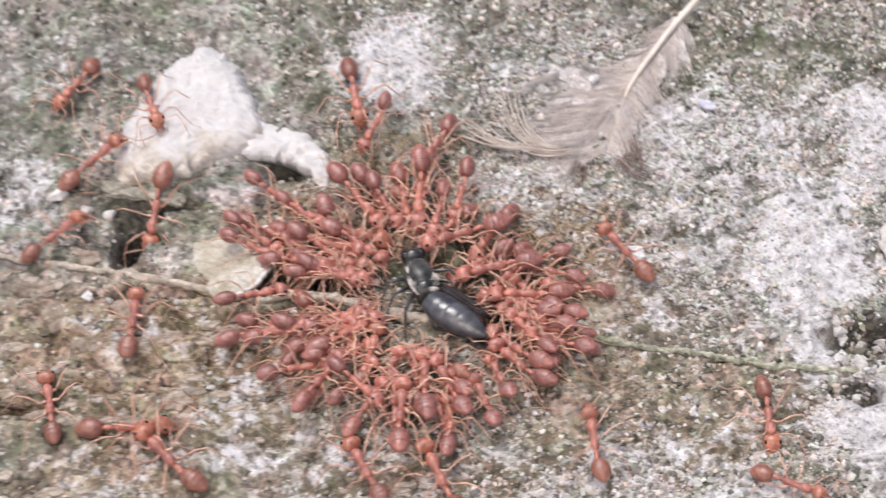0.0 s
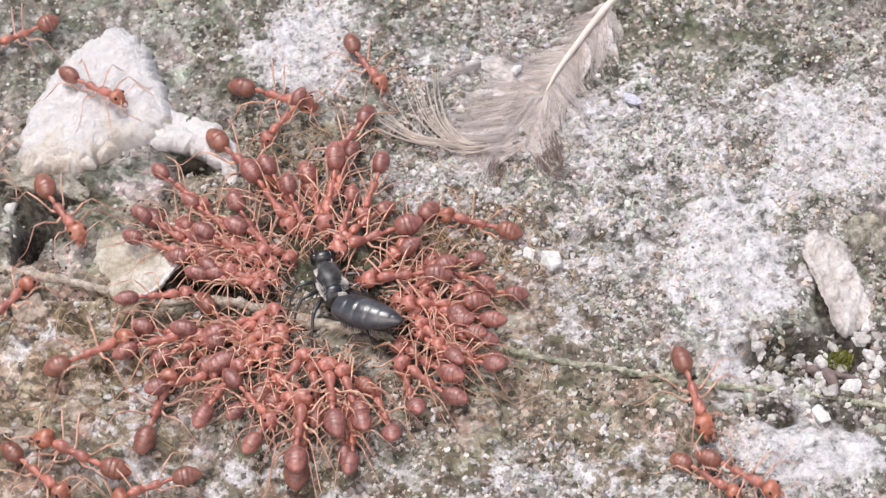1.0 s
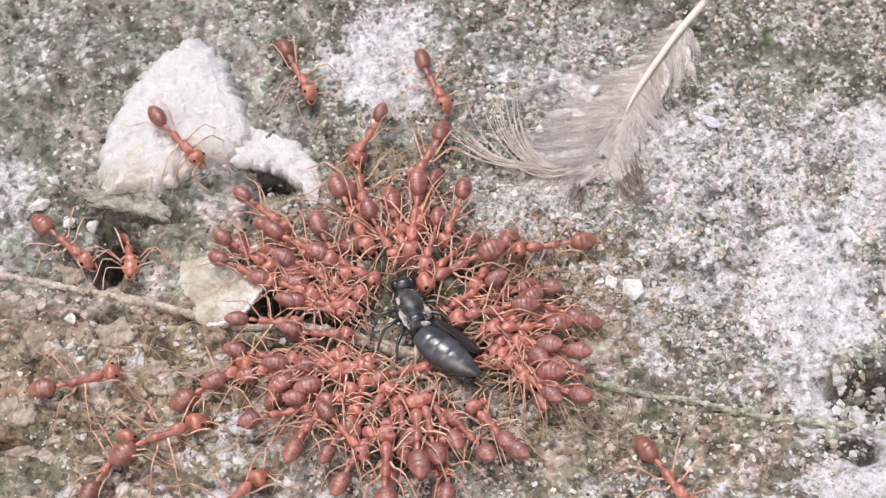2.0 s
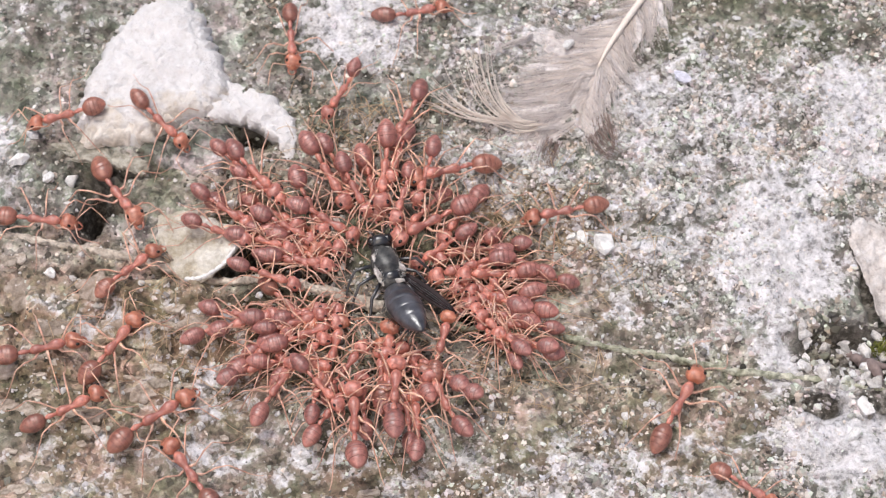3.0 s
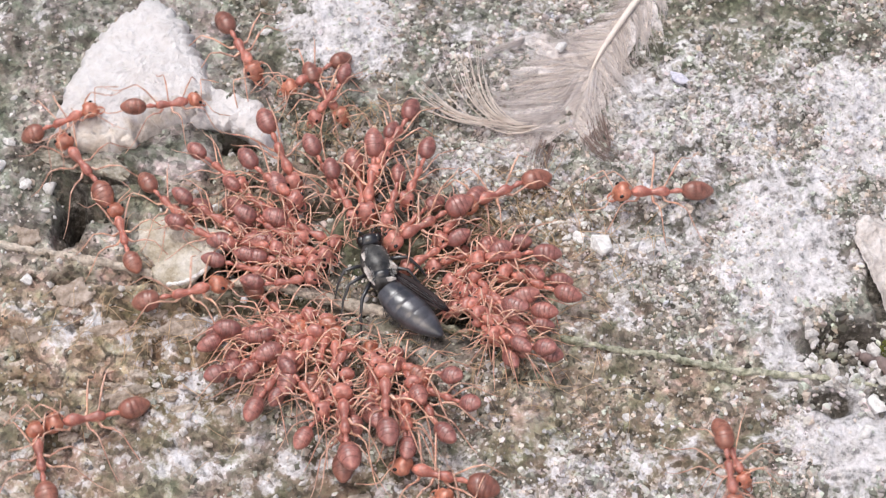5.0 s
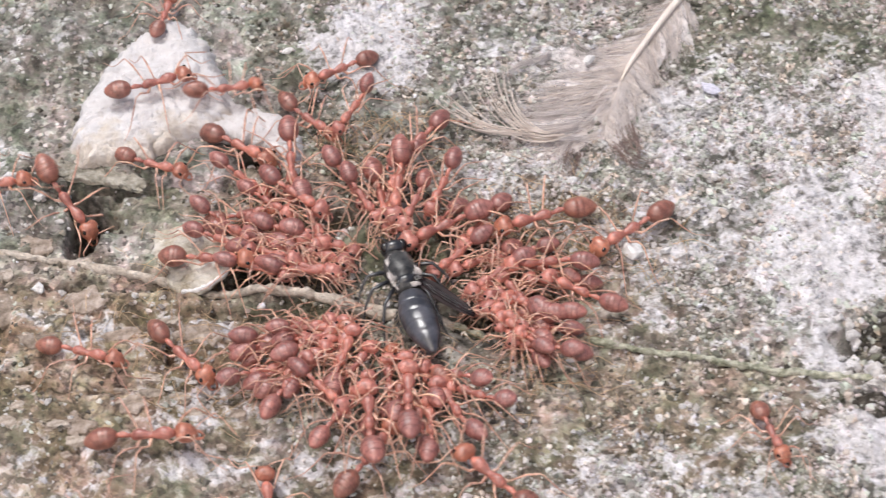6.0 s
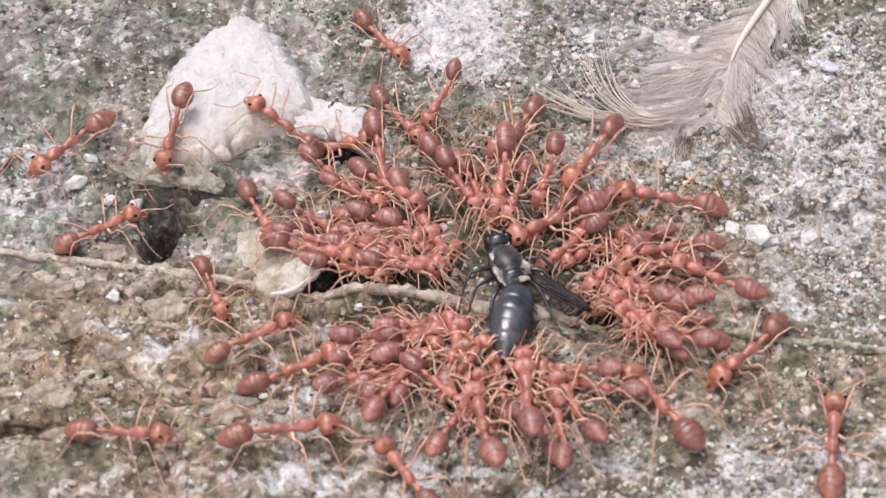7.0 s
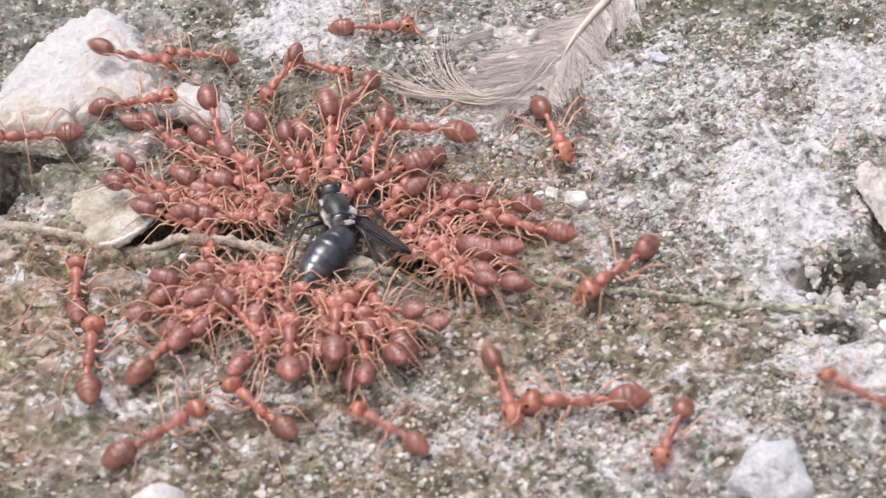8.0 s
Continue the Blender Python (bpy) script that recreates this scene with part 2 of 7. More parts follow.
def m_chitin(name, dark, light, roughness, size=0.8, gloss=0.5, glow=0.0):
    n = Nodes(name, roughness)
    f = n.noise(size, 4, 0.6)
    rnd = n.tree.nodes.new("ShaderNodeObjectInfo").outputs["Random"]
    c = n.ramp(f, [(0.32, dark), (0.68, light)])
    c = n.mix(0.55, c, n.ramp(n.noise(0.28, 4, 0.7), [(0.32, grey(0.55)), (0.5, grey(1)), (0.68, (1.35, 1.38, 1.4))]), "MULTIPLY")
    c = n.mix(0.6, c, n.ramp(rnd, [(0.0, (0.75, 0.7, 0.7)), (0.5, (1.0, 1.0, 1.0)), (1.0, (1.25, 1.2, 1.1))]), "MULTIPLY")
    n.bsdf.inputs["Specular IOR Level"].default_value = gloss
    if glow:
        n.bsdf.inputs["Subsurface Weight"].default_value = glow
        n.bsdf.inputs["Subsurface Radius"].default_value = (1.0, 0.35, 0.2)
        n.bsdf.inputs["Subsurface Scale"].default_value = 0.35 * MM
    n.bump(n.noise(0.09, 3), 0.02, 0.6)
    return n.colour(c)


def m_fibre(name, dark, light, size=1.0, roughness=0.7, solid=1.0, rough_bark=False):
    n = Nodes(name, roughness)
    n.bsdf.inputs["Alpha"].default_value = solid
    c = n.ramp(n.noise(size, 4), [(0.3, dark), (0.7, light)])
    rnd = n.tree.nodes.new("ShaderNodeNewGeometry").outputs["Random Per Island"]
    c = n.mix(0.7, c, n.ramp(rnd, [(0, grey(0.7)), (1, grey(1.2))]), "MULTIPLY")
    if rough_bark:
        c = n.mix(0.8, c, n.ramp(n.noise(0.45, 5, 0.7), [(0.34, grey(0.45)), (0.5, grey(1)), (0.66, grey(1.2))]), "MULTIPLY")
        n.bump(n.noise(0.4, 5, 0.7), 0.25)
    return n.colour(c)


GROUND, GRAINS, ROCK = m_ground(), m_grains(), m_rock()
SHELL = m_stone("cream_limestone_flake", (0.26, 0.205, 0.13), (0.47, 0.42, 0.335), (0.72, 0.69, 0.64), 2.4)
CRUST_PLATE = m_stone("flaking_tan_crust", (0.13, 0.1, 0.07), (0.31, 0.245, 0.195), (0.52, 0.44, 0.385), 0.9, 0.5)
PALE_PLATE = m_stone("pale_flaking_crust", (0.22, 0.18, 0.14), (0.43, 0.36, 0.3), (0.63, 0.55, 0.485), 0.7, 0.65)
TANCRUST = m_stone("tan_stained_crust", (0.38, 0.32, 0.26), (0.6, 0.53, 0.465), (0.74, 0.69, 0.64), 1.5)
PEBBLE = m_stone("pale_pebble", (0.5, 0.46, 0.44), (0.76, 0.73, 0.72), (0.84, 0.82, 0.83), 0.8, 0.8)
WHITE_PEBBLE = m_stone("chalk_white_pebble", (0.6, 0.57, 0.55), (0.8, 0.78, 0.77), (0.86, 0.85, 0.85), 0.8)
FLECK = m_stone("chalk_fleck", (0.42, 0.39, 0.37), (0.62, 0.59, 0.57), (0.74, 0.72, 0.72), 0.5)
LILAC = m_stone("lilac_white_chip", (0.5, 0.49, 0.56), (0.66, 0.65, 0.76), (0.76, 0.75, 0.86), 0.8)
LEDGE = m_stone("stained_plaster_edge", (0.11, 0.1, 0.075), (0.28, 0.255, 0.205), (0.52, 0.485, 0.42), 0.9)
RENDER_FLAKE = m_stone("mottled_pale_render", (0.24, 0.2, 0.18), (0.57, 0.515, 0.49), (0.74, 0.7, 0.69), 1.9)
GREYSTONE = m_stone("grey_white_stone", (0.36, 0.34, 0.33), (0.58, 0.585, 0.62), (0.72, 0.71, 0.72), 2.2)
ANT_HEAD = m_chitin("red_brown_head_shell", (0.29, 0.092, 0.068), (0.66, 0.27, 0.215), 0.42, 0.8, 1.0, 0.12)
ANT_BODY = m_chitin("orange_red_body_shell", (0.27, 0.085, 0.063), (0.62, 0.245, 0.19), 0.42, 0.8, 1.0, 0.12)
ANT_GASTER = m_chitin("dark_red_gaster_shell", (0.155, 0.053, 0.045), (0.45, 0.182, 0.155), 0.41, 0.9, 1.0, 0.1)
ANT_LEG = m_chitin("straw_pink_leg_shell", (0.4, 0.19, 0.135), (0.78, 0.5, 0.385), 0.36, 0.8, 0.9, 0.15)
ORANGE_HEAD = m_chitin("orange_head_shell", (0.28, 0.088, 0.05), (0.57, 0.225, 0.145), 0.4, 0.8, 1.0, 0.15)
ORANGE_GASTER = m_chitin("amber_brown_gaster_shell", (0.17, 0.06, 0.042), (0.4, 0.165, 0.118), 0.4, 0.9, 1.0, 0.12)
ANT_SEAM = m_chitin("dark_gaster_seam", (0.12, 0.045, 0.038), (0.26, 0.107, 0.089), 0.45)
ANT_MEMBRANE = m_chitin("pale_gaster_membrane", (0.17, 0.068, 0.057), (0.32, 0.14, 0.117), 0.45)
EYE = m_chitin("black_compound_eye", (0.01, 0.008, 0.008), (0.02, 0.015, 0.015), 0.25)
FLY = m_chitin("black_insect_shell", (0.008, 0.008, 0.01), (0.03, 0.03, 0.036), 0.3, 1.2, 0.9)
# The grey mottle is dust plus sky sheen painted into the base colour.
FLY_SHEEN = m_chitin("dusty_shell_painted_sheen", (0.006, 0.006, 0.008), (0.1, 0.1, 0.115), 0.28, 1.5, 1.0)
FLY_PALE = m_chitin("pale_wing_root", (0.3, 0.27, 0.25), (0.6, 0.55, 0.52), 0.4, 0.6)
FLY_GREY = m_chitin("grey_dusted_shell", (0.005, 0.005, 0.007), (0.085, 0.082, 0.08), 0.4, 0.8)
FLY_HAIR = m_chitin("pale_grey_bristle", (0.3, 0.29, 0.28), (0.5, 0.48, 0.47), 0.6)
FLY_WING = m_chitin("smoky_brown_wing", (0.006, 0.003, 0.004), (0.022, 0.01, 0.012), 0.5, 0.8, 0.2)
STEM = m_fibre("dry_grass_stem", (0.38, 0.31, 0.25), (0.7, 0.63, 0.55), 0.7, 0.85, 1.0, True)
STEM_GREEN = m_fibre("mossy_grass_stem", (0.24, 0.25, 0.165), (0.6, 0.58, 0.48), 0.9, 0.85, 1.0, True)
QUILL = m_fibre("cream_quill", (0.68, 0.58, 0.51), (0.84, 0.77, 0.71), 2.0, 0.45)
BARB_PALE = m_fibre("pale_barb", (0.56, 0.47, 0.415), (0.78, 0.7, 0.64), 2.0)
ROOT = m_fibre("amber_root_fibre", (0.4, 0.27, 0.15), (0.68, 0.5, 0.33), 1.0)
DOWN = m_fibre("soft_pinkish_down", (0.72, 0.645, 0.62), (0.9, 0.84, 0.825), 2.0, 0.8, 0.7)
VANE = m_fibre("beige_vane_barb", (0.58, 0.5, 0.455), (0.84, 0.755, 0.705), 2.0, 0.75, 0.8)
TWIG = m_fibre("grey_brown_twig", (0.12, 0.085, 0.08), (0.3, 0.23, 0.215), 0.8, 0.8)
BROWN_DOWN = m_fibre("brownish_down", (0.22, 0.15, 0.125), (0.42, 0.32, 0.285), 2.0, 0.8, 0.85)
MOSS = m_fibre("yellow_green_moss", (0.14, 0.16, 0.03), (0.32, 0.33, 0.08), 0.4, 0.9)


def m_film():
    """Barbules lying close together: a thin, half-open web."""
    n = Nodes("web_of_fine_barbules", 0.75)
    n.put(n.bsdf.inputs["Alpha"], n.ramp(n.noise(0.9, 5, 0.7), [(0.34, grey(0.08)), (0.48, grey(0.42)), (0.66, grey(0.8))]))
    return n.colour(n.ramp(n.noise(1.6, 4), [(0.3, (0.73, 0.655, 0.635)), (0.7, (0.89, 0.835, 0.825))]))


FILM = m_film()


# ---- the ground: one sheet, fine where the camera passes, coarse towards the horizon ----
LIME_EAST = [(36.2, 3.6, 5.4, 8.0, 1.25), (37.5, 7, 9.5, 9.5, 0.66), (22, -21, 16, 8, 0.5), (46, 17, 8, 9, 1.0), (51, 20, 6, 7, 0.6), (40, -15, 7.5, 5.5, 1.05), (35.5, -8, 2.5, 3.5, 0.9), (30, 17, 15, 10, 0.62), (16, 26, 12, 8, 0.5), (42, 30, 14, 8, 0.25), (24, 2, 9, 9, 0.5), (30, -3, 6, 5, 0.35), (28, 8, 5, 5, 0.62)]
LIME_MIDDLE = [(-2, 30, 5.5, 7, 1.1), (3, -20, 17, 8, 0.4), (-5, -17, 6, 3, 0.5), (12.5, 13, 8, 6, 0.62)]
LIME_WEST = [(-26, -18, 9, 5, 0.3), (-16, -4, 6, 3, 0.5), (-14.5, -11, 6, 4, 0.55), (-25, -3, 5, 3, 0.42), (-13.5, -16, 6, 3.5, 0.42), (-19, -15, 4, 3, 0.4), (-36, 14, 4, 5, 0.6), (-33, 30, 8, 5, 0.3)]
LIME = LIME_EAST + LIME_MIDDLE + LIME_WEST
ALGAE = [(-30, -12, 7, 5, 0.5), (14, 19, 4, 3, 0.5), (-1, 1, 10, 7, 1.0), (-9, 6, 6, 4, 0.9), (-9, 28, 6, 6, 0.8), (-2, 18, 7, 4, 0.9), (22, -12, 14, 8, 0.3), (-30, 22, 6, 9, 0.7), (34, 29, 14, 6, 0.85), (14, -25, 24, 5, 0.3), (-22, 11, 8, 4, 0.6), (-18, 38, 20, 5, 0.6)]
TAN = [(14, 5, 8, 7, 1.0), (19, -2, 7, 6, 0.5), (21, -14, 15, 9, 0.7), (-26, -20, 12, 6, 0.8), (2, -23, 20, 8, 0.8), (-23, -7, 17, 11, 1.1), (-4, -6, 10, 8, 0.5), (14, -9, 8, 5, 0.6), (-10, 10, 12, 5, 0.5), (8, 10, 10, 6, 0.4)]
# Dark soil in the gravel, and undercut shade painted beside the pale flake.
SOIL_SHADE_EAST = [(43.5, -6.6, 7.5, 3.4, 1.15), (38.4, -11.9, 2.4, 1.5, 1.0), (45, -11.5, 4, 2, 0.8), (44.2, 0, 0.9, 3.0, 0.7), (49.2, 8.0, 1.6, 1.4, 0.7), (47, -12, 3, 3, 0.5)]
# Shade under the crowd and the arch, painted as dark ground.
SHADE_MIDDLE = [(-11.7, 16.4, 2.4, 1.5, 1.1), (9, 3, 4, 3, 0.6), (9.5, -3.0, 4.5, 4, 1.2), (2, 9, 4, 4, 0.65), (2, -10.5, 5, 3.5, 0.6), (-6, -5, 4, 3, 0.55), (5, 7, 3, 2, 0.55), (-4, 8, 3, 2, 0.55), (8, -3.6, 3, 2, 0.5), (3, -8, 3, 2, 0.5), (-7, 3.2, 8, 3.4, 0.8), (3, -1, 6, 5, 0.6)]
# Dark soil in the crevice, with shade painted below the ledge.
SOIL_SHADE_WEST = [(-25.3, 8.6, 1.7, 3.6, 1.0), (-22.6, 12.0, 3.2, 0.9, 0.5)]
SOIL_SHADE = SOIL_SHADE_EAST + SHADE_MIDDLE + SOIL_SHADE_WEST
HOLLOWS_EAST = [(38.4, -11.9, 2.2, 1.1, 1.3), (42, -6, 5.0, 2.2, 2.0), (44.2, -0.4, 0.8, 2.4, 1.2), (49.2, 8.0, 1.6, 1.2, 2.2), (45.2, -3.2, 1.6, 0.8, 1.6), (38, 16, 1.0, 0.8, 0.8)]
HOLLOWS_MIDDLE = [(9.5, 3.2, 2.2, 1.3, 2.0), (6, 6.4, 1.6, 1.1, 2.0), (-4, 8.2, 2.2, 1.1, 2.0), (8.6, -2.6, 3.0, 1.8, 3.0), (-8, -5, 2.0, 1.2, 1.5), (3, -8.2, 2.2, 1.2, 1.8), (11.5, -0.5, 2.4, 1.5, 2.6), (-5, 1.4, 2.2, 1.0, 1.8), (-8.6, 4.7, 4.2, 1.7, 3.6), (-10.2, 2.9, 3.2, 1.7, 3.4), (-10.6, 7.6, 1.6, 0.9, 2.6), (-11.7, 16.4, 2.2, 1.5, 3.6), (-6, -1.9, 9.0, 0.8, 1.3)]
HOLLOWS_WEST = [(-25.8, 9.9, 1.3, 1.4, 2.4), (-24.2, 8.3, 1.5, 0.9, 2.2), (-25.2, 7.4, 0.9, 2.4, 3.0), (-22.4, 12.1, 3.0, 0.7, 1.4), (-27.2, 11.2, 1.1, 0.9, 2.0), (-23.2, 10.6, 0.6, 1.0, 1.2), (-26.3, 6.2, 0.8, 2.0, 2.4), (-12.6, 2.3, 3.0, 2.0, 2.6), (-35, -11, 5.0, 0.6, 3.5), (-27, 27.5, 2.2, 0.8, 1.0), (-20, 1.4, 9.0, 0.8, 1.6), (-31, -4, 0.5, 4, 0.9), (-24, -9, 5, 0.4, 0.8), (-17, -6, 0.4, 3, 0.8)]
HOLLOWS = HOLLOWS_EAST + HOLLOWS_MIDDLE + HOLLOWS_WEST


def patches(spots, x, y, layer):
    out = np.zeros(np.shape(x))
    for n, (cx, cy, rx, ry, w) in enumerate(spots):
        out = np.maximum(out, w * blob(x, y, cx, cy, rx, ry, 0.4, layer + n))
    return out


def height(x, y):
    """The ground's height in millimetres."""
    x, y = np.asarray(x, float), np.asarray(y, float)
    h = 1.0 * (fbm(x, y, 22, 3, 0) - 0.5) + 1.5 * (fbm(x, y, 4.5, 3, 2) - 0.5) + 1.3 * (fbm(x, y, 1.3, 4, 4) - 0.5)
    h = h + 0.35 * patches(LIME, x, y, 1)
    crag = 0.35 + 1.3 * fbm(x, y, 1.6, 3, 5)
    for n, (cx, cy, rx, ry, d) in enumerate(HOLLOWS):
        s = blob(x, y, cx, cy, rx, ry, 0.3, n)
        h = h - d * s * s * (3 - 2 * s) * crag
    return h


class Relief:
    """The fine part of the ground's height, kept for quick look-up."""
    x0, y0, step = -47.0, -33.0, 0.26
    xs, ys = np.arange(-47, 57.1, 0.26), np.arange(-33, 45.1, 0.26)
    table = height(*np.meshgrid(xs, ys))


def ground_z(x, y):
    """The ground's height under one point."""
    u, v = (x - Relief.x0) / Relief.step, (y - Relief.y0) / Relief.step
    rows, cols = Relief.table.shape
    if not (0 <= u < cols - 1 and 0 <= v < rows - 1):
        return float(height(x, y))
    i, j = int(u), int(v)
    u, v = u - i, v - j
    a = Relief.table
    return float((a[j, i] * (1 - u) + a[j, i + 1] * u) * (1 - v) + (a[j + 1, i] * (1 - u) + a[j + 1, i + 1] * u) * v)


def spread(lo, hi, step, far):
    """Even steps from lo to hi, then ever wider ones out to far."""
    mid = list(np.arange(lo, hi + step / 2, step))
    out, d = [], step
    a = mid[-1]
    while a < far:
        d *= 1.35
        a += d
        out.append(a)
    return np.array([lo - (v - mid[-1]) for v in reversed(out)] + mid + out)


def build_ground():
    xs, ys = spread(-47, 57, 0.26, 8000), spread(-33, 45, 0.26, 8000)
    gx, gy = np.meshgrid(xs, ys)
    gz = height(gx, gy)
    nx, ny = len(xs), len(ys)
    verts = np.stack([gx, gy, gz], -1).reshape(-1, 3) * MM
    i = np.arange(nx * ny).reshape(ny, nx)
    faces = np.stack([i[:-1, :-1], i[:-1, 1:], i[1:, 1:], i[1:, :-1]], -1).reshape(-1, 4)
    me = bpy.data.meshes.new("ground")
    me.vertices.add(len(verts))
    me.vertices.foreach_set("co", verts.ravel())
    me.loops.add(faces.size)
    me.loops.foreach_set("vertex_index", faces.ravel().astype(np.int32))
    me.polygons.add(len(faces))
    me.polygons.foreach_set("loop_start", np.arange(0, faces.size, 4, dtype=np.int32))
    me.polygons.foreach_set("use_smooth", np.ones(len(faces), bool))
    me.update(calc_edges=True)
    for name, spots, layer in (("lime", LIME, 1), ("algae", ALGAE, 2), ("tan", TAN, 3), ("soil_shade", SOIL_SHADE, 4)):
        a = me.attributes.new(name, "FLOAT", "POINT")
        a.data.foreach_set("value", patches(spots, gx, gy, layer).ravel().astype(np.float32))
    me.materials.append(GROUND)
    return tagged(new("ground", me), "weathered concrete ground with lime patches and algae", "ground", kind="structure")


def grain_mesh(rng, count, box, size, flat=0.75, rounded=False, even=0.0, bare=0.85):
    """Many small broken grains lying on the ground, joined."""
    ball = np.array([(a, b, d) for a in (-0.8, 0.8) for b in (-0.8, 0.8) for d in (-0.8, 0.8)])
    tris = np.array([(0, 1, 3), (0, 3, 2), (4, 6, 7), (4, 7, 5), (0, 4, 5), (0, 5, 1), (2, 3, 7), (2, 7, 6), (0, 2, 6), (0, 6, 4), (1, 5, 7), (1, 7, 3)])
    if rounded:
        bm = bmesh.new()
        bmesh.ops.create_icosphere(bm, subdivisions=1, radius=1.0)
        bm.verts.ensure_lookup_table()
        ball = np.array([v.co[:] for v in bm.verts])
        tris = np.array([[v.index for v in f.verts] for f in bm.faces])
        bm.free()
    x, y = rng.uniform(box[0], box[1], count), rng.uniform(box[2], box[3], count)
    sandy = np.clip((x + 16 + 14 * (fbm(x, y, 14, 3, 2) - 0.5)) / 26, 0.0, 1)
    sandy = even + (1 - even) * sandy
    lime = patches(LIME, x, y, 1)
    keep = rng.rand(count) < (0.16 + 0.84 * sandy) * np.clip(2.6 * fbm(x, y, 5, 3, 3) - 0.75, 0.05, 1) * np.where(lime > 0.8, 0.3, 1) * (1 - bare * np.clip(patches(SOIL_SHADE, x, y, 4), 0, 1))
    lime = np.clip(lime[keep] * 1.2 - 0.1, 0, 1)
    x, y = x[keep], y[keep]
    r = size[0] + (size[1] - size[0]) * rng.rand(len(x)) ** 3.0
    z = height(x, y)
    shape = (ball[None] + (0.55 if rounded else 0.95) * (rng.rand(len(x), len(ball), 3) - 0.5)) * (r[:, None, None] * (0.6 + 0.7 * rng.rand(len(x), 1, 3)))
    for first, second in ((0, 2), (1, 2), (0, 1)):
        a = rng.rand(len(x)) * 6.283
        co_, si = np.cos(a)[:, None], np.sin(a)[:, None]
        u, v = shape[..., first] * co_ - shape[..., second] * si, shape[..., first] * si + shape[..., second] * co_
        shape[..., first], shape[..., second] = u, v
    px, py = shape[..., 0], shape[..., 1]
    co = np.stack([px + x[:, None], py + y[:, None], shape[..., 2] * flat + (z + r * 0.02)[:, None]], -1)
    faces = (tris[None] + (np.arange(len(x)) * len(ball))[:, None, None]).reshape(-1, 3)
    me = bpy.data.meshes.new("grains")
    me.vertices.add(len(x) * len(ball))
    me.vertices.foreach_set("co", (co * MM).ravel())
    me.loops.add(faces.size)
    me.loops.foreach_set("vertex_index", faces.ravel().astype(np.int32))
    me.polygons.add(len(faces))
    me.polygons.foreach_set("loop_start", np.arange(0, faces.size, 3, dtype=np.int32))
    me.polygons.foreach_set("use_smooth", np.zeros(len(faces), bool))
    me.update(calc_edges=True)
    a = me.attributes.new("lime", "FLOAT", "POINT")
    a.data.foreach_set("value", np.repeat(lime, len(ball)).astype(np.float32))
    return me


def build_grains():
    rng = np.random.RandomState(11)
    tagged(part("sand_grains", grain_mesh(rng, 130000, (-45, 55, -31, 43), (0.06, 0.25)), GRAINS), "loose pale and dark mineral grains on concrete", "sand", kind="stuff")
    tagged(part("grit", grain_mesh(rng, 12500, (-45, 55, -31, 43), (0.16, 0.42), 0.8, True), GRAINS), "coarser broken grit bedded in the concrete", "grit", kind="stuff")
    tagged(part("crumbled_mortar", grain_mesh(rng, 2600, (36.5, 51, -14, -2.8), (0.12, 0.55), 0.85, True, 1.0, 0.0), GRAINS), "grey and white crumbs of mortar over dark soil", "mortar crumbs", kind="stuff")
    tagged(part("chalk_flecks", grain_mesh(rng, 3600, (-45, 55, -31, 43), (0.14, 0.4), 0.85, True, 0.8), FLECK), "tiny chalk-white flecks scattered over concrete", "flecks", kind="stuff")


def slab(corners, thick, steps=10, sides=72, rough=0.3, seed=0, dome=0.35, sharp=4.0, ragged=0.1, under=-0.9):
    """A broken slab: a rounded outline through its corners, an uneven top and steep sides. Centred on its own middle."""
    pts = [Vector((*c, 0)) for c in corners]
    mid = sum(pts, Vector()) / len(pts)
    loop = curve_through([p - mid for p in pts] + [pts[0] - mid], 12)
    lens = [0.0]
    for a, b in zip(loop, loop[1:]):
        lens.append(lens[-1] + (b - a).length)
    rim = []
    for k in range(sides):
        s = lens[-1] * k / sides
        i = max(j for j in range(len(lens)) if lens[j] <= s)
        f = (s - lens[i]) / max(lens[min(i + 1, len(lens) - 1)] - lens[i], 1e-9)
        rim.append(loop[i].lerp(loop[min(i + 1, len(loop) - 1)], f))
    verts, faces = [], []
    for ring in range(steps + 3):
        f = min(ring / steps, 1.0)
        for k, p in enumerate(rim):
            q = p * f
            wob = 1 + ragged * (float(fbm(p.x * 3 + seed * 9, p.y * 3, 2.0, 3, seed)) - 0.5) * 2 * f
            q = q * wob
            n = float(fbm(q.x + seed * 13.7, q.y - seed * 5, 2.2, 4, seed)) - 0.5
            n = n + 0.35 * (float(fbm(q.x * 1.0 + seed, q.y, 0.7, 3, seed + 2)) - 0.5)
            z = thick * (1 - dome * f ** 2) * (1 - 0.55 * f ** (sharp * 3)) + rough * 2 * n
            if ring == steps + 1:
                q, z = q * 1.03, thick * 0.15 + 0.3 * rough * n
            if ring == steps + 2:
                q, z = q * 0.97, under
            verts.append((q.x, q.y, z))
    for ring in range(steps + 2):
        for k in range(sides):
            l = (k + 1) % sides
            faces.append((ring * sides + k, ring * sides + l, (ring + 1) * sides + l, (ring + 1) * sides + k)[::-1])
    faces.append(tuple((steps + 2) * sides + k for k in range(sides)))
    return mid, mesh_of("slab", verts, faces)


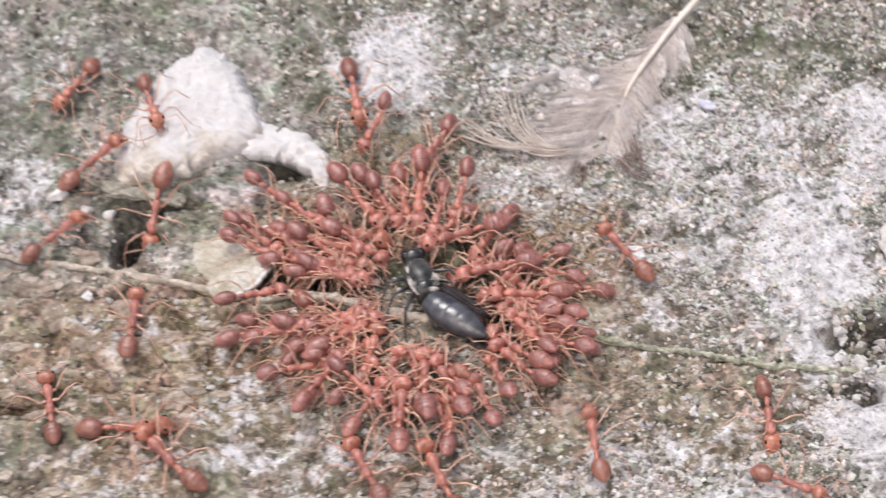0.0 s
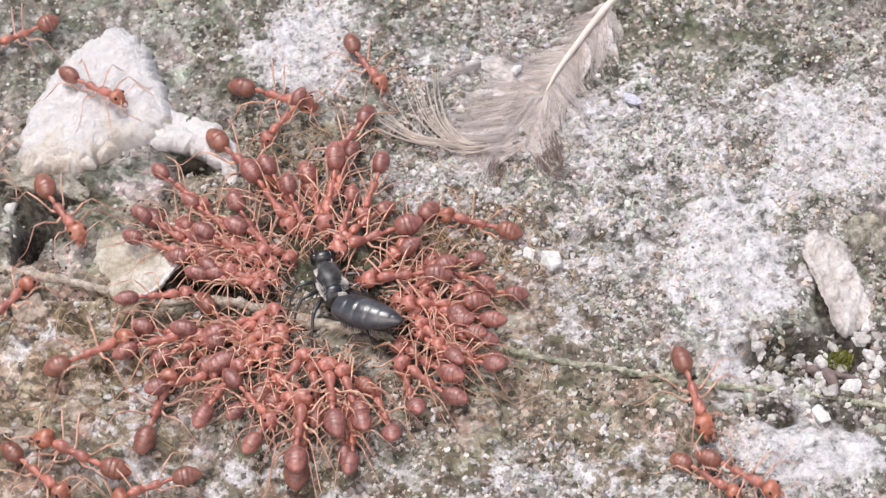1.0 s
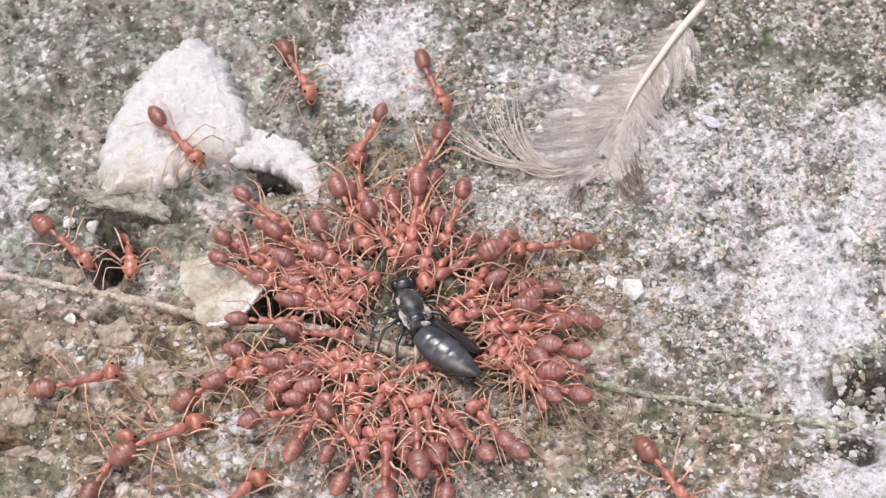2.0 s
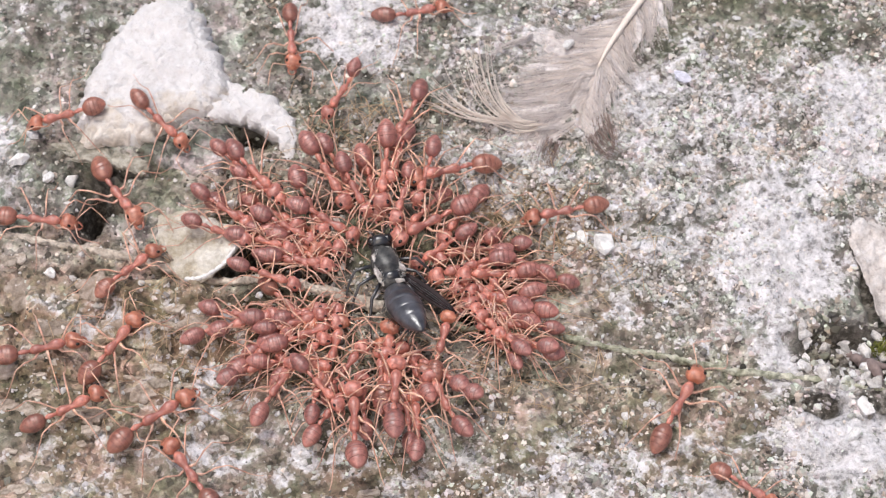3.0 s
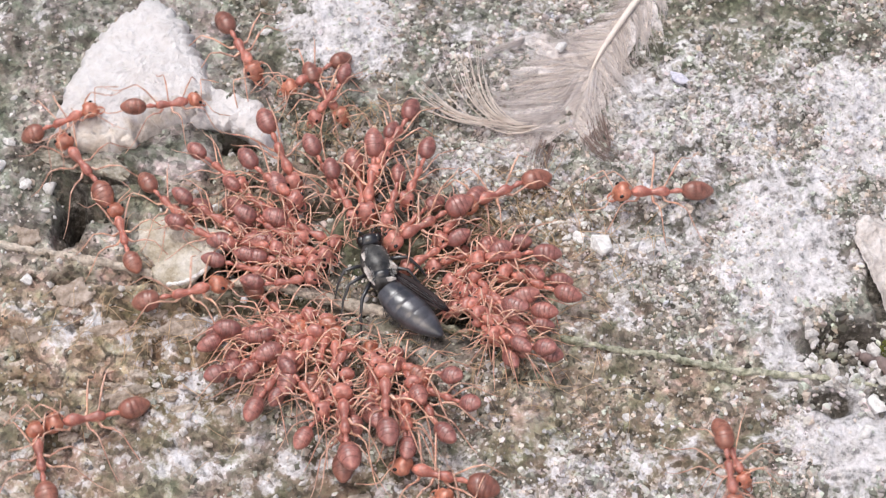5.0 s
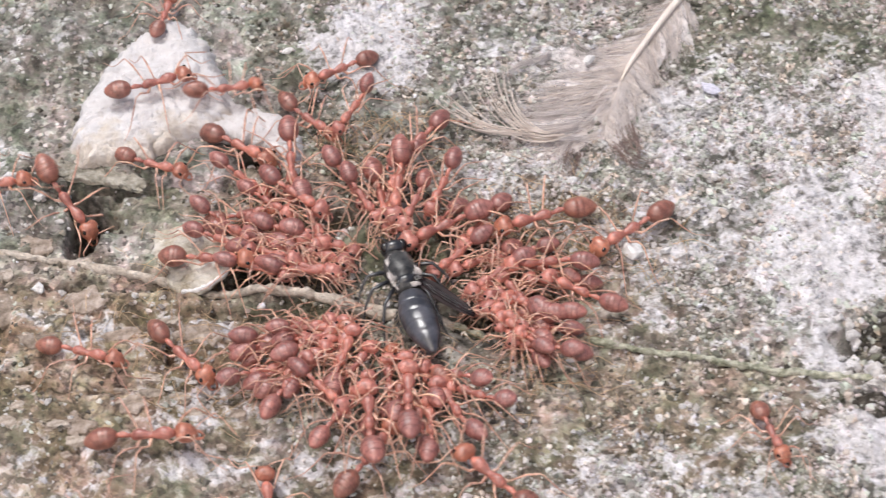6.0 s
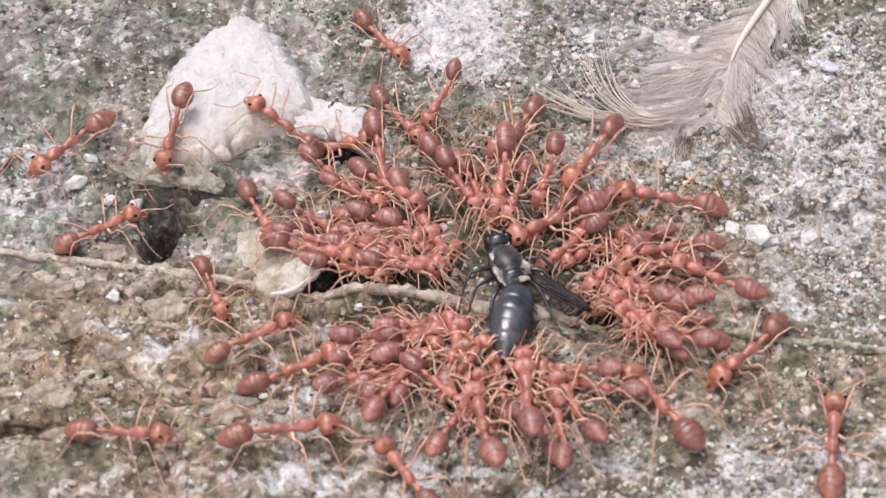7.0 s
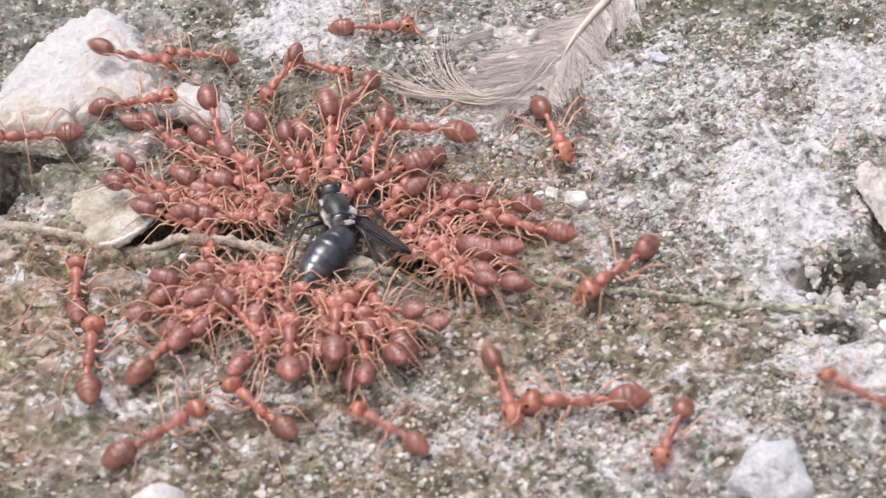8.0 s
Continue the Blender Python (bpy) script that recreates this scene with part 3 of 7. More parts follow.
def broken_strip(line, thick, seed):
    """A curved piece of broken plaster: (x, y, half width) along its middle, domed across, with an uneven rim. Centred on its own middle."""
    mid = sum((Vector((x, y, 0)) for x, y, w in line), Vector()) / len(line)
    path = curve_through([Vector((x - mid.x, y - mid.y, w)) for x, y, w in line], 14)
    across, verts, faces = 15, [], []
    for k, p in enumerate(path):
        d = path[min(k + 1, len(path) - 1)] - path[max(k - 1, 0)]
        d = Vector((d.x, d.y, 0)).normalized()
        taper = min(1.0, (len(path) - 1 - k) / 12)
        for c in range(across):
            u = 2 * c / (across - 1) - 1
            edge = 1 + 1.1 * (float(fbm(p.x * 2 + 7 * seed, p.y * 2 + (9 if u > 0 else 0), 2.0, 4, seed)) - 0.5) * abs(u)
            x, y = p.x - d.y * p.z * u * edge, p.y + d.x * p.z * u * edge
            n = float(fbm(x + 3 * seed, y, 1.6, 4, seed + 1)) - 0.5
            z = thick * (0.35 + 0.65 * taper) * max(0.0, 1 - u ** 8) ** 0.5 + (1.3 * n + 0.5 * (float(fbm(x, y + seed, 0.6, 3, seed)) - 0.5)) * (1 - u ** 6)
            verts.append((x, y, z))
        verts += [(p.x - d.y * p.z * 0.9, p.y + d.x * p.z * 0.9, -0.9), (p.x + d.y * p.z * 0.9, p.y - d.x * p.z * 0.9, -0.9)]
    row = across + 2
    for k in range(len(path) - 1):
        for c in range(row):
            e = (c + 1) % row
            faces.append((k * row + c, (k + 1) * row + c, (k + 1) * row + e, k * row + e))
    faces.append(tuple(range(row)))
    faces.append(tuple((len(path) - 1) * row + c for c in range(row))[::-1])
    return mid, mesh_of("plaster_chip", verts, faces)


SLABS = []


def stand(x, y):
    """The height on which feet stand at a place: the ground, or a stone lying there."""
    z = ground_z(x, y)
    for mid, corners, top, fall in SLABS:
        f = 0.0
        for (ax, ay), (bx, by) in zip(corners, corners[1:] + corners[:1]):
            nx, ny = by - ay, ax - bx
            reach = nx * (ax - mid.x) + ny * (ay - mid.y)
            if abs(reach) > 1e-6:
                f = max(f, (nx * (x - mid.x) + ny * (y - mid.y)) / reach)
        if f < 1:
            z = max(z, top - fall * f * f - 0.25)
    return z


def place_slab(name, corners, thick, material, label, category, tilt=(0, 0), lift=0.0, **more):
    mid, me = slab(corners, thick, **more)
    ob = part(name, me, material)
    z = ground_z(mid.x, mid.y)
    ob.matrix_basis = pose(mid.x * MM, mid.y * MM, (z + lift) * MM, tilt[0], tilt[1], 0)
    SLABS.append((mid, corners, z + lift + thick, more.get("dome", 0.35) * thick))
    return tagged(ob, label, category)


def build_rocks():
    chunk = place_slab("plaster_chunk", [(-20.2, 31.9), (-17.6, 30.2), (-15.7, 26), (-14, 20.6), (-15, 18.4), (-19, 16.4), (-22, 14.7), (-26.4, 14.8), (-27.4, 17.6), (-26.4, 23.5), (-23.2, 29.2)], 2.4, ROCK,
               "chunk of white lime plaster stained tan, lying on concrete", "stone", seed=1, rough=0.55, steps=44, sides=200, dome=0.25, ragged=0.12)
    mid, me = slab([(-27.3, 18.4), (-23.5, 19.6), (-19.6, 18.4), (-18.6, 16.6), (-22, 14.5), (-26.5, 14.6)], 1.5, steps=26, sides=120, rough=0.6, seed=9, ragged=0.25)
    crust = part("stained_crust", me, TANCRUST, chunk, None, "tan-stained crust along the lower edge")
    crust.matrix_basis = chunk.matrix_basis.inverted() @ pose(mid.x * MM, mid.y * MM, ground_z(mid.x, mid.y) * MM)
    arch = [(-16.4, 20.0, 2.5), (-13.8, 19.4, 2.1), (-11.4, 18.7, 1.9), (-9.5, 17.5, 1.75), (-8.4, 15.7, 1.3), (-7.9, 14.0, 0.9), (-7.8, 12.7, 0.3)]
    mid, me = broken_strip(arch, 0.65, 3)
    chip = part("plaster_chip", me, ROCK)
    chip.matrix_basis = pose(mid.x * MM, mid.y * MM, (max(ground_z(-13.6, 18.7), ground_z(-9, 14)) - 0.2) * MM, 0, 0, 0)
    tagged(chip, "curved white plaster chip arching over a dark hole", "stone")
    place_slab("render_crust", [(-21, 17), (-14.5, 17.5), (-12.8, 14), (-15.2, 11.4), (-18.6, 12.2), (-22.5, 13.6), (-25.5, 14.2)], 1.1, GROUND,
               "grey-green crust of old render on concrete", "stone", seed=3, rough=0.6, steps=22, sides=110, dome=0.6)
    flake = place_slab("limestone_flake", [(-19.4, 7.2), (-16.5, 7.3), (-13.5, 6.0), (-11.1, 5.0), (-12.0, 3.2), (-13.2, 1.5), (-15, 0.5), (-16.8, 0.5), (-18.2, 2.3), (-19.6, 5.0)], 0.7, SHELL,
               "cream limestone flake tilted over a dark hollow", "stone", tilt=(5, -11), lift=0.75, seed=4, rough=0.3, steps=30, sides=160, ragged=0.1, dome=0.15, under=-0.1)
    rim = [Vector((x + 15.53, y - 3.85, 0.42)) for x, y in ((-11.2, 4.9), (-12.05, 3.2), (-13.2, 1.6), (-15, 0.6), (-16.6, 0.55))]
    v, f = tube([tuple(p) for p in curve_through(rim, 9)], [0.16 + 0.1 * math.sin(2.1 * k) ** 2 for k in range(len(curve_through(rim, 9)))], 6)
    part("rim", mesh_of("rim", v, f), WHITE_PEBBLE, flake, None, "chalky white broken rim")
    place_slab("plaster_ledge", [(-28.6, 14.2), (-25.8, 14.9), (-22.6, 13.2), (-20.2, 12.2), (-20.6, 11.3), (-23.8, 12.1), (-26.6, 12.8)], 0.22, LEDGE,
               "pale tan ledge of plaster over a dark crevice", "stone", tilt=(-4, 0), lift=0.35, seed=12, rough=0.6, steps=22, sides=130, dome=0.5, ragged=0.6, under=-0.4)
    place_slab("pale_flake", [(42.8, 5.0), (43.7, 5.8), (46.2, 5.7), (47.0, 3.4), (47.8, 0.7), (48.6, -2.0), (47.0, -3.4), (45.7, -3.9), (44.8, -2.9), (44.2, -1.0), (43.5, 1.0), (42.7, 3.0)], 0.6, RENDER_FLAKE,
               "pale pinkish flake of render with a dark undercut edge", "stone", tilt=(4, 15), lift=0.35, seed=5, rough=0.75, steps=30, sides=160, ragged=0.16, dome=0.05, sharp=9.0, under=-0.3)
    place_slab("mortar_lump", [(46.6, 7.2), (48.5, 9.0), (50.3, 7.6), (49.9, 5.0), (47.6, 4.9)], 0.9, LEDGE, "rough grey-brown lump of mortar", "stone", seed=15, rough=1.3, steps=26, sides=110, ragged=0.25)
    stone = bmesh.new()
    for x, y, z in ((-3.7, -0.4, -0.6), (-0.8, 2.9, -0.6), (3.1, 2.4, -0.6), (3.3, -2.2, -0.6), (0.9, -4.0, -0.6), (-0.7, 1.6, 2.3), (2.4, 1.5, 2.1), (0.3, -0.9, 2.7), (-3.2, -0.6, 0.7), (2.9, -2.2, 1.0), (0.8, -3.6, 0.5)):
        stone.verts.new(Vector((x, y, z)) * MM)
    bmesh.ops.convex_hull(stone, input=stone.verts)
    bmesh.ops.subdivide_edges(stone, edges=stone.edges[:], cuts=7, use_grid_fill=True)
    bmesh.ops.smooth_vert(stone, verts=stone.verts[:], factor=0.5, use_axis_x=True, use_axis_y=True, use_axis_z=True)
    for v in stone.verts:
        p = v.co / MM
        v.co += Vector((float(fbm(p.y + 3 * p.z, p.x, 1.1, 4, 1)) - 0.5, float(fbm(p.x, p.z + 2 * p.y, 1.1, 4, 2)) - 0.5, float(fbm(p.x + 5, p.y, 1.1, 4, 3)) - 0.5)) * 0.5 * MM
    me = bpy.data.meshes.new("angular_stone")
    stone.to_mesh(me)
    stone.free()
    ob = part("angular_stone", me, GREYSTONE)
    ob.matrix_basis = pose(32.0 * MM, -25.7 * MM, (ground_z(31.6, -25.7) + 0.1) * MM, 0, 0, 8)
    ob.scale = (0.88, 0.92, 1.0)
    tagged(ob, "angular grey-white stone with flat broken faces", "stone")
    place_slab("white_pebble", [(-10.9, -27), (-9.2, -25.6), (-7.4, -26.4), (-7.4, -29), (-10.5, -29.2)], 1.6, PEBBLE, "rounded white pebble lying on concrete", "pebble", seed=7, dome=0.6)


def build_crust_flakes():
    """Thin plates of surface crust that lift from the tan part of the concrete."""
    rng = random.Random(31)
    spots = [(-30.8, -0.8, 2.2), (-24.6, -0.6, 1.7), (-14.6, -4.4, 1.6), (-21.0, -4.0, 1.5), (-27.5, -4.6, 1.5), (-19.4, -10.6, 1.4), (-32.6, -8.2, 1.7), (-24.2, -12.8, 1.6), (-29.2, 5.6, 1.5), (-33.6, 2.4, 1.6)]
    spots = [(x, y, r, CRUST_PLATE, 14, 60) for x, y, r in spots]
    while len(spots) < 130:
        x, y, r = rng.uniform(-38, 4), rng.uniform(-26, 6), 0.25 + 0.75 * rng.random() ** 2
        thin = float(fbm(x, y, 9, 3, 1))
        if math.hypot((x - 1.5) / 1.15, y + 1) > 14 and thin > rng.uniform(0.35, 0.65):
            spots.append((x, y, r, PALE_PLATE if rng.random() < 0.75 else CRUST_PLATE, 5, 28))
    for k, (x, y, r, material, steps, sides) in enumerate(spots):
        count = rng.randint(6, 8)
        corners = []
        for c in range(count):
            a, d = 6.283 * (c + rng.uniform(-0.3, 0.3)) / count, r * rng.uniform(0.6, 1.15)
            corners.append((x + 1.25 * d * math.cos(a), y + (0.85 if steps > 9 else 0.62) * d * math.sin(a)))
        mid, me = slab(corners[::-1], 0.16 if steps > 9 else 0.07, steps=steps, sides=sides, seed=20 + k, rough=0.3 if steps > 9 else 0.16, dome=0.5, ragged=0.45, under=-0.6)
        ob = part("crust_flake", me, material)
        ob.matrix_basis = pose(mid.x * MM, mid.y * MM, (ground_z(mid.x, mid.y) + 0.1) * MM, rng.uniform(-5, 5), rng.uniform(-5, 5), 0)
        tagged(ob, "thin tan-brown flake of crust lifting from concrete" if material is CRUST_PLATE else "thin pale flake of crust lifting from concrete", "crust flake", group="crust flakes on the ground")


PEBBLES = [(-32.6, 12.5, 1.1), (-28.0, 11.1, 1.2), (-29.8, 10.9, 0.8), (-13.0, 7.9, 0.9), (-31.6, 15.2, 0.7), (20.9, 4.1, 1.6), (18.9, 4.6, 0.8), (17.9, 4.8, 0.55), (15.6, 6.2, 0.7), (16, 11.4, 0.6), (-28.7, 1.4, 1.0), (34.4, 29, 0.5), (20.9, -7.2, 0.45), (-9.3, 28.3, 0.6),
           (26, 20.1, 0.45), (42.5, -12.2, 1.3), (45.3, -9.4, 1.0), (39.4, -7.1, 0.8), (41.2, -15, 0.9), (10.3, 9.5, 0.5), (10.4, 14, 0.55), (6.6, 25.7, 0.5), (23.7, 3.9, 0.75)]


def build_pebbles():
    rng = np.random.RandomState(5)
    more = [(x, y, r) for x, y, r in zip(rng.uniform(36.8, 50, 130), rng.uniform(-10.5, -3.2, 130), 0.24 + 0.7 * rng.rand(130) ** 2)]
    shapes, chalk = [], []
    for k in range(7):
        bm = bmesh.new()
        for _ in range(15):
            a, h = rng.uniform(0, 6.283), rng.uniform(-1, 1)
            w = math.sqrt(1 - h * h) * rng.uniform(0.8, 1.1)
            bm.verts.new(Vector((w * math.cos(a), w * math.sin(a) * 0.85, h * 0.7)) * MM)
        bmesh.ops.convex_hull(bm, input=bm.verts)
        bmesh.ops.delete(bm, geom=[v for v in bm.verts if not v.link_faces], context="VERTS")
        bmesh.ops.bevel(bm, geom=bm.edges[:], offset=0.05 * MM, segments=1, affect="EDGES", clamp_overlap=True)
        me = bpy.data.meshes.new("pebble")
        bm.to_mesh(me)
        bm.free()
        me.materials.append(PEBBLE)
        shapes.append(me)
        white = me.copy()
        white.materials[0] = WHITE_PEBBLE
        chalk.append(white)
    for k, (x, y, r) in enumerate(PEBBLES + more):
        ob = new("pebble", (chalk if k < len(PEBBLES) or k % 5 == 0 else shapes)[k % 7])
        ob.matrix_basis = pose(x * MM, y * MM, (ground_z(x, y) + 0.3 * r) * MM, rng.uniform(-30, 30), rng.uniform(-30, 30), rng.uniform(0, 360))
        ob.scale = (r, r * rng.uniform(0.6, 1.0), r * rng.uniform(0.7, 1.0))
        tagged(ob, "small chalky white pebble on concrete", "pebble", group="pebbles on the ground")
    for k in range(230):
        x, y = rng.normal(24, 14), rng.normal(4, 13)
        if not (-30 < x < 52 and -28 < y < 38) or math.hypot(x - 1.5, y) < 9:
            continue
        r = 0.2 + 0.26 * rng.rand() ** 2
        ob = new("grit_stone", shapes[k % 7])
        ob.matrix_basis = pose(x * MM, y * MM, (ground_z(x, y) + 0.3 * r) * MM, rng.uniform(-30, 30), rng.uniform(-30, 30), rng.uniform(0, 360))
        ob.scale = (r, r * rng.uniform(0.6, 1.0), r * rng.uniform(0.7, 1.0))
        tagged(ob, "loose broken grit stone on weathered concrete", "grit stone", group="grit stones on the ground")
    on_down = new("pebble", chalk[4])
    on_down.matrix_basis = pose(18.1 * MM, 25.2 * MM, 1.5 * MM, 0, 0, 40)
    on_down.scale = (0.75, 0.6, 0.5)
    tagged(on_down, "white pebble caught in the downy feather", "pebble", group="pebbles on the ground")
    lilac = shapes[2].copy()
    lilac.materials[0] = LILAC
    blue = new("pebble", lilac)
    blue.matrix_basis = pose(28.7 * MM, 21.9 * MM, (ground_z(28.7, 21.9) + 0.4) * MM, 0, 0, -25)
    blue.scale = (1.1, 0.75, 0.6)
    tagged(blue, "small lilac-white chip of stone", "pebble", group="pebbles on the ground")


def build_stem():
    stem = empty("grass_stem", 0, 0, 0)
    left = curve_through([(-48, 7.8, 0), (-33.5, 5.1, 0), (-21.4, 2.7, 0), (-11.5, 0.3, 0), (-7, -0.6, 0), (-1.2, -1.6, 0), (6, -3.3, 0)], 26)
    right = curve_through([(6, -3.3, 0), (16.4, -5.4, 0), (30, -8.2, 0), (42.7, -10.3, 0), (56, -12.6, 0)], 60)
    for name, line, r0, r1, mat in (("dry_stalk", left, 0.28, 0.52, STEM), ("green_stalk", right, 0.36, 0.22, STEM_GREEN)):
        pts, radii = [], []
        for k, p in enumerate(line):
            f = k / (len(line) - 1)
            w = float(fbm(p.x, p.y, 6, 2, 1)) - 0.5
            z = float(fbm(p.x, p.y, 22, 3, 0) - 0.5) * 1.0
            w += 0.35 * (float(fbm(p.x, p.y, 1.2, 2, 5)) - 0.5)
            pts.append((p.x, p.y + 0.5 * w, 0.5 * z + 0.5 * ground_z(p.x, p.y) + (0.16 if name == "dry_stalk" else 0.34) + 1.1 * math.exp(-((p.x + 5.5) / 6) ** 2)))
            radii.append((r0 + (r1 - r0) * f) * (1 + 1.1 * (float(fbm(p.x, p.y, 1.7, 4, 3)) - 0.5)))
        v, f = tube(pts, radii, 10)
        v = [(x, y + 0.5 * (float(fbm(2.2 * x, 4 * z + 3 * y, 1.0, 3, 4)) - 0.5), z - 0.08 + 0.45 * (float(fbm(2.2 * x + 9, 5 * y, 1.0, 3, 1)) - 0.5)) for x, y, z in v]
        part(name, mesh_of(name, v, f), mat, stem)
    tagged(stem, "long dry grass stem lying across the concrete", "grass stem")


def build_feather():
    rng = random.Random(4)
    feather = empty("feather", 0, 0, 0)
    rach = curve_through([(28.9, 35.3, 2.1), (26.0, 31.4, 1.9), (22.7, 26.2, 1.6), (21.2, 23.4, 1.35), (19.9, 19.8, 1.0), (18.9, 16.4, 0.75)], 10)
    bare = rach[:33]
    n = len(bare)
    v, f = tube([tuple(p) for p in bare], [0.38 * max(0.0, 1 - k / (1.02 * n)) ** 0.5 + 0.03 for k in range(n)], 8)
    part("shaft", mesh_of("shaft", v, f), QUILL, feather, label="cream quill with a bare tip")
    v, f = tube([tuple(p) for p in rach[31:]], [0.07 - 0.002 * k for k in range(len(rach) - 31)], 6)
    part("rachis", mesh_of("rachis", v, f), VANE, feather, label="thin tan rachis")

    def barb_line(at, side, length, lean, curl, wave):
        """One barb from the rachis: leaning off it by lean degrees and curling on the way."""
        k = min(len(rach) - 2, int(at))
        p, d = rach[k].lerp(rach[k + 1], at - k), (rach[k + 1] - rach[k]).normalized()
        a = math.atan2(d.y, d.x) + side * radians(lean)
        x, y, pts, steps = p.x, p.y, [], 11
        for m in range(steps + 1):
            u = m / steps
            z = (p.z - 0.1) * (1 - u) ** 1.2 + 0.5 * u * (1 - u) + 0.3 * u
            pts.append((x, y, max(z, ground_z(x, y) + 0.12)))
            b = a + side * radians(curl) * u + 0.28 * math.sin(wave + 5 * u) * u
            x, y = x + math.cos(b) * length / steps, y + math.sin(b) * length / steps
        return pts

    def vane_side(side, name, clumps, reach, lean, curl):
        """One side of the vane: clumps of soft barbs, each over a thin web, and some single barbs."""
        fine, soft = [], []
        for c in range(clumps):
            at = 7 + (len(rach) - 9) * (c + rng.uniform(-0.3, 0.3)) / clumps
            far = reach(max(0.0, min(1.0, at / len(rach)))) * rng.uniform(0.7, 1.15)
            l0, c0, w0 = lean + rng.gauss(0, 9), curl + rng.gauss(0, 14), rng.uniform(0, 6.28)
            spine = None
            for _ in range(15):
                pts = barb_line(max(5, at + rng.gauss(0, 0.55)), side, far * rng.uniform(0.55, 1.1), l0 + rng.gauss(0, 6), c0 + rng.gauss(0, 16), w0 + rng.gauss(0, 0.9))
                spine = spine or pts
                (fine if rng.random() < 0.45 else soft).append(tube(pts, [0.036 * (1 - 0.7 * k / len(pts)) for k in range(len(pts))], 3))
            verts, faces, last = [], [], len(spine) - 1
            for k, p in enumerate(spine):
                q, r = spine[max(k - 1, 0)], spine[min(k + 1, last)]
                dx, dy = r[0] - q[0], r[1] - q[1]
                size = math.hypot(dx, dy) or 1.0
                half = 0.62 * math.sin(math.pi * (0.12 + 0.87 * k / last)) * rng.uniform(0.8, 1.2)
                verts += [(p[0] - dy / size * half, p[1] + dx / size * half, p[2] - 0.12), (p[0], p[1], p[2] - 0.04), (p[0] + dy / size * half, p[1] - dx / size * half, p[2] - 0.12)]
            for k in range(last):
                faces += [(3 * k, 3 * k + 3, 3 * k + 4, 3 * k + 1), (3 * k + 1, 3 * k + 4, 3 * k + 5, 3 * k + 2)]
            part("web", mesh_of("web", verts, faces), FILM, feather, label="thin web of matted barbules")
            pts = barb_line(at, side, far, l0, c0, w0)
            v, f = tube(pts, [0.055 * (1 - 0.75 * k / len(pts)) for k in range(len(pts))], 4)
            part("barb", mesh_of("barb", v, f), VANE, feather)
        for kind, pieces in ((VANE, fine), (DOWN, soft)):
            v, f = join(pieces)
            part(name, mesh_of(name, v, f), kind, feather)["kind"] = "stuff"

    vane_side(-1, "left_vane", 54, lambda u: 3.2 + 6.6 * min(1.0, max(0.0, (u - 0.25) * 3.4)), 50, 10)
    vane_side(1, "right_vane", 38, lambda u: 5.6 - 2.6 * u, 54, -34)

    def line_of(guide, start, finish, height, rough):
        """One strand beside the guide: off it by start at its root and by finish at its tip."""
        q = curve_through([Vector((x, y, 0)) for x, y in guide], 5)
        pts, last = [], len(q) - 1
        sway, beat = rng.uniform(0, 6.28), rng.uniform(3, 6)
        for k, p in enumerate(q):
            u = k / last
            d = (q[min(k + 1, last)] - q[max(k - 1, 0)]).normalized()
            off = start + (finish - start) * u + rough * math.sin(beat * u + sway) * u
            x, y = p.x - d.y * off, p.y + d.x * off
            pts.append((x, y, max(ground_z(x, y) + 0.1, 0.25 + height * (1 - 0.55 * u) + 0.15 * math.sin(4 * u + sway))))
        return pts

    def tuft(name, material, guides, count, thick=0.032, label=""):
        pieces = []
        for guide, wide0, wide1 in guides:
            clumps = [(rng.gauss(0, 1), rng.uniform(0.55, 1.1), rng.uniform(0.2, 1.2)) for _ in range(9)]
            for _ in range(count):
                c, reach, h = rng.choice(clumps)
                c += rng.gauss(0, 0.2)
                pts = line_of(guide, wide0 * (c + rng.gauss(0, 0.25)), wide1 * c, h * rng.uniform(0.7, 1.2), 0.3)
                pts = pts[:max(4, int(len(pts) * min(1.0, reach * rng.uniform(0.7, 1.1))))]
                pieces.append(tube(pts, [thick * (1 - 0.7 * k / len(pts)) for k in range(len(pts))], 3))
        v, f = join(pieces)
        part(name, mesh_of(name, v, f), material, feather, label=label)["kind"] = "stuff"

    def web(guides):
        for guide, wide0, wide1 in guides:
            left, mid, right = (line_of(guide, wide0 * c, wide1 * c, 0.45 + 0.3 * (c == 0), 0.25) for c in (-1.3, 0, 1.3))
            verts, faces = [], []
            for k, (a, b, c) in enumerate(zip(left, mid, right)):
                w = math.sin(math.pi * (0.15 + 0.84 * k / (len(mid) - 1))) * rng.uniform(0.6, 1.0)
                verts += [tuple(Vector(b).lerp(Vector(a), w)), b, tuple(Vector(b).lerp(Vector(c), w))]
            for k in range(len(mid) - 1):
                faces += [(3 * k, 3 * k + 3, 3 * k + 4, 3 * k + 1), (3 * k + 1, 3 * k + 4, 3 * k + 5, 3 * k + 2)]
            part("web", mesh_of("web", verts, faces), FILM, feather, label="thin web of matted barbules")

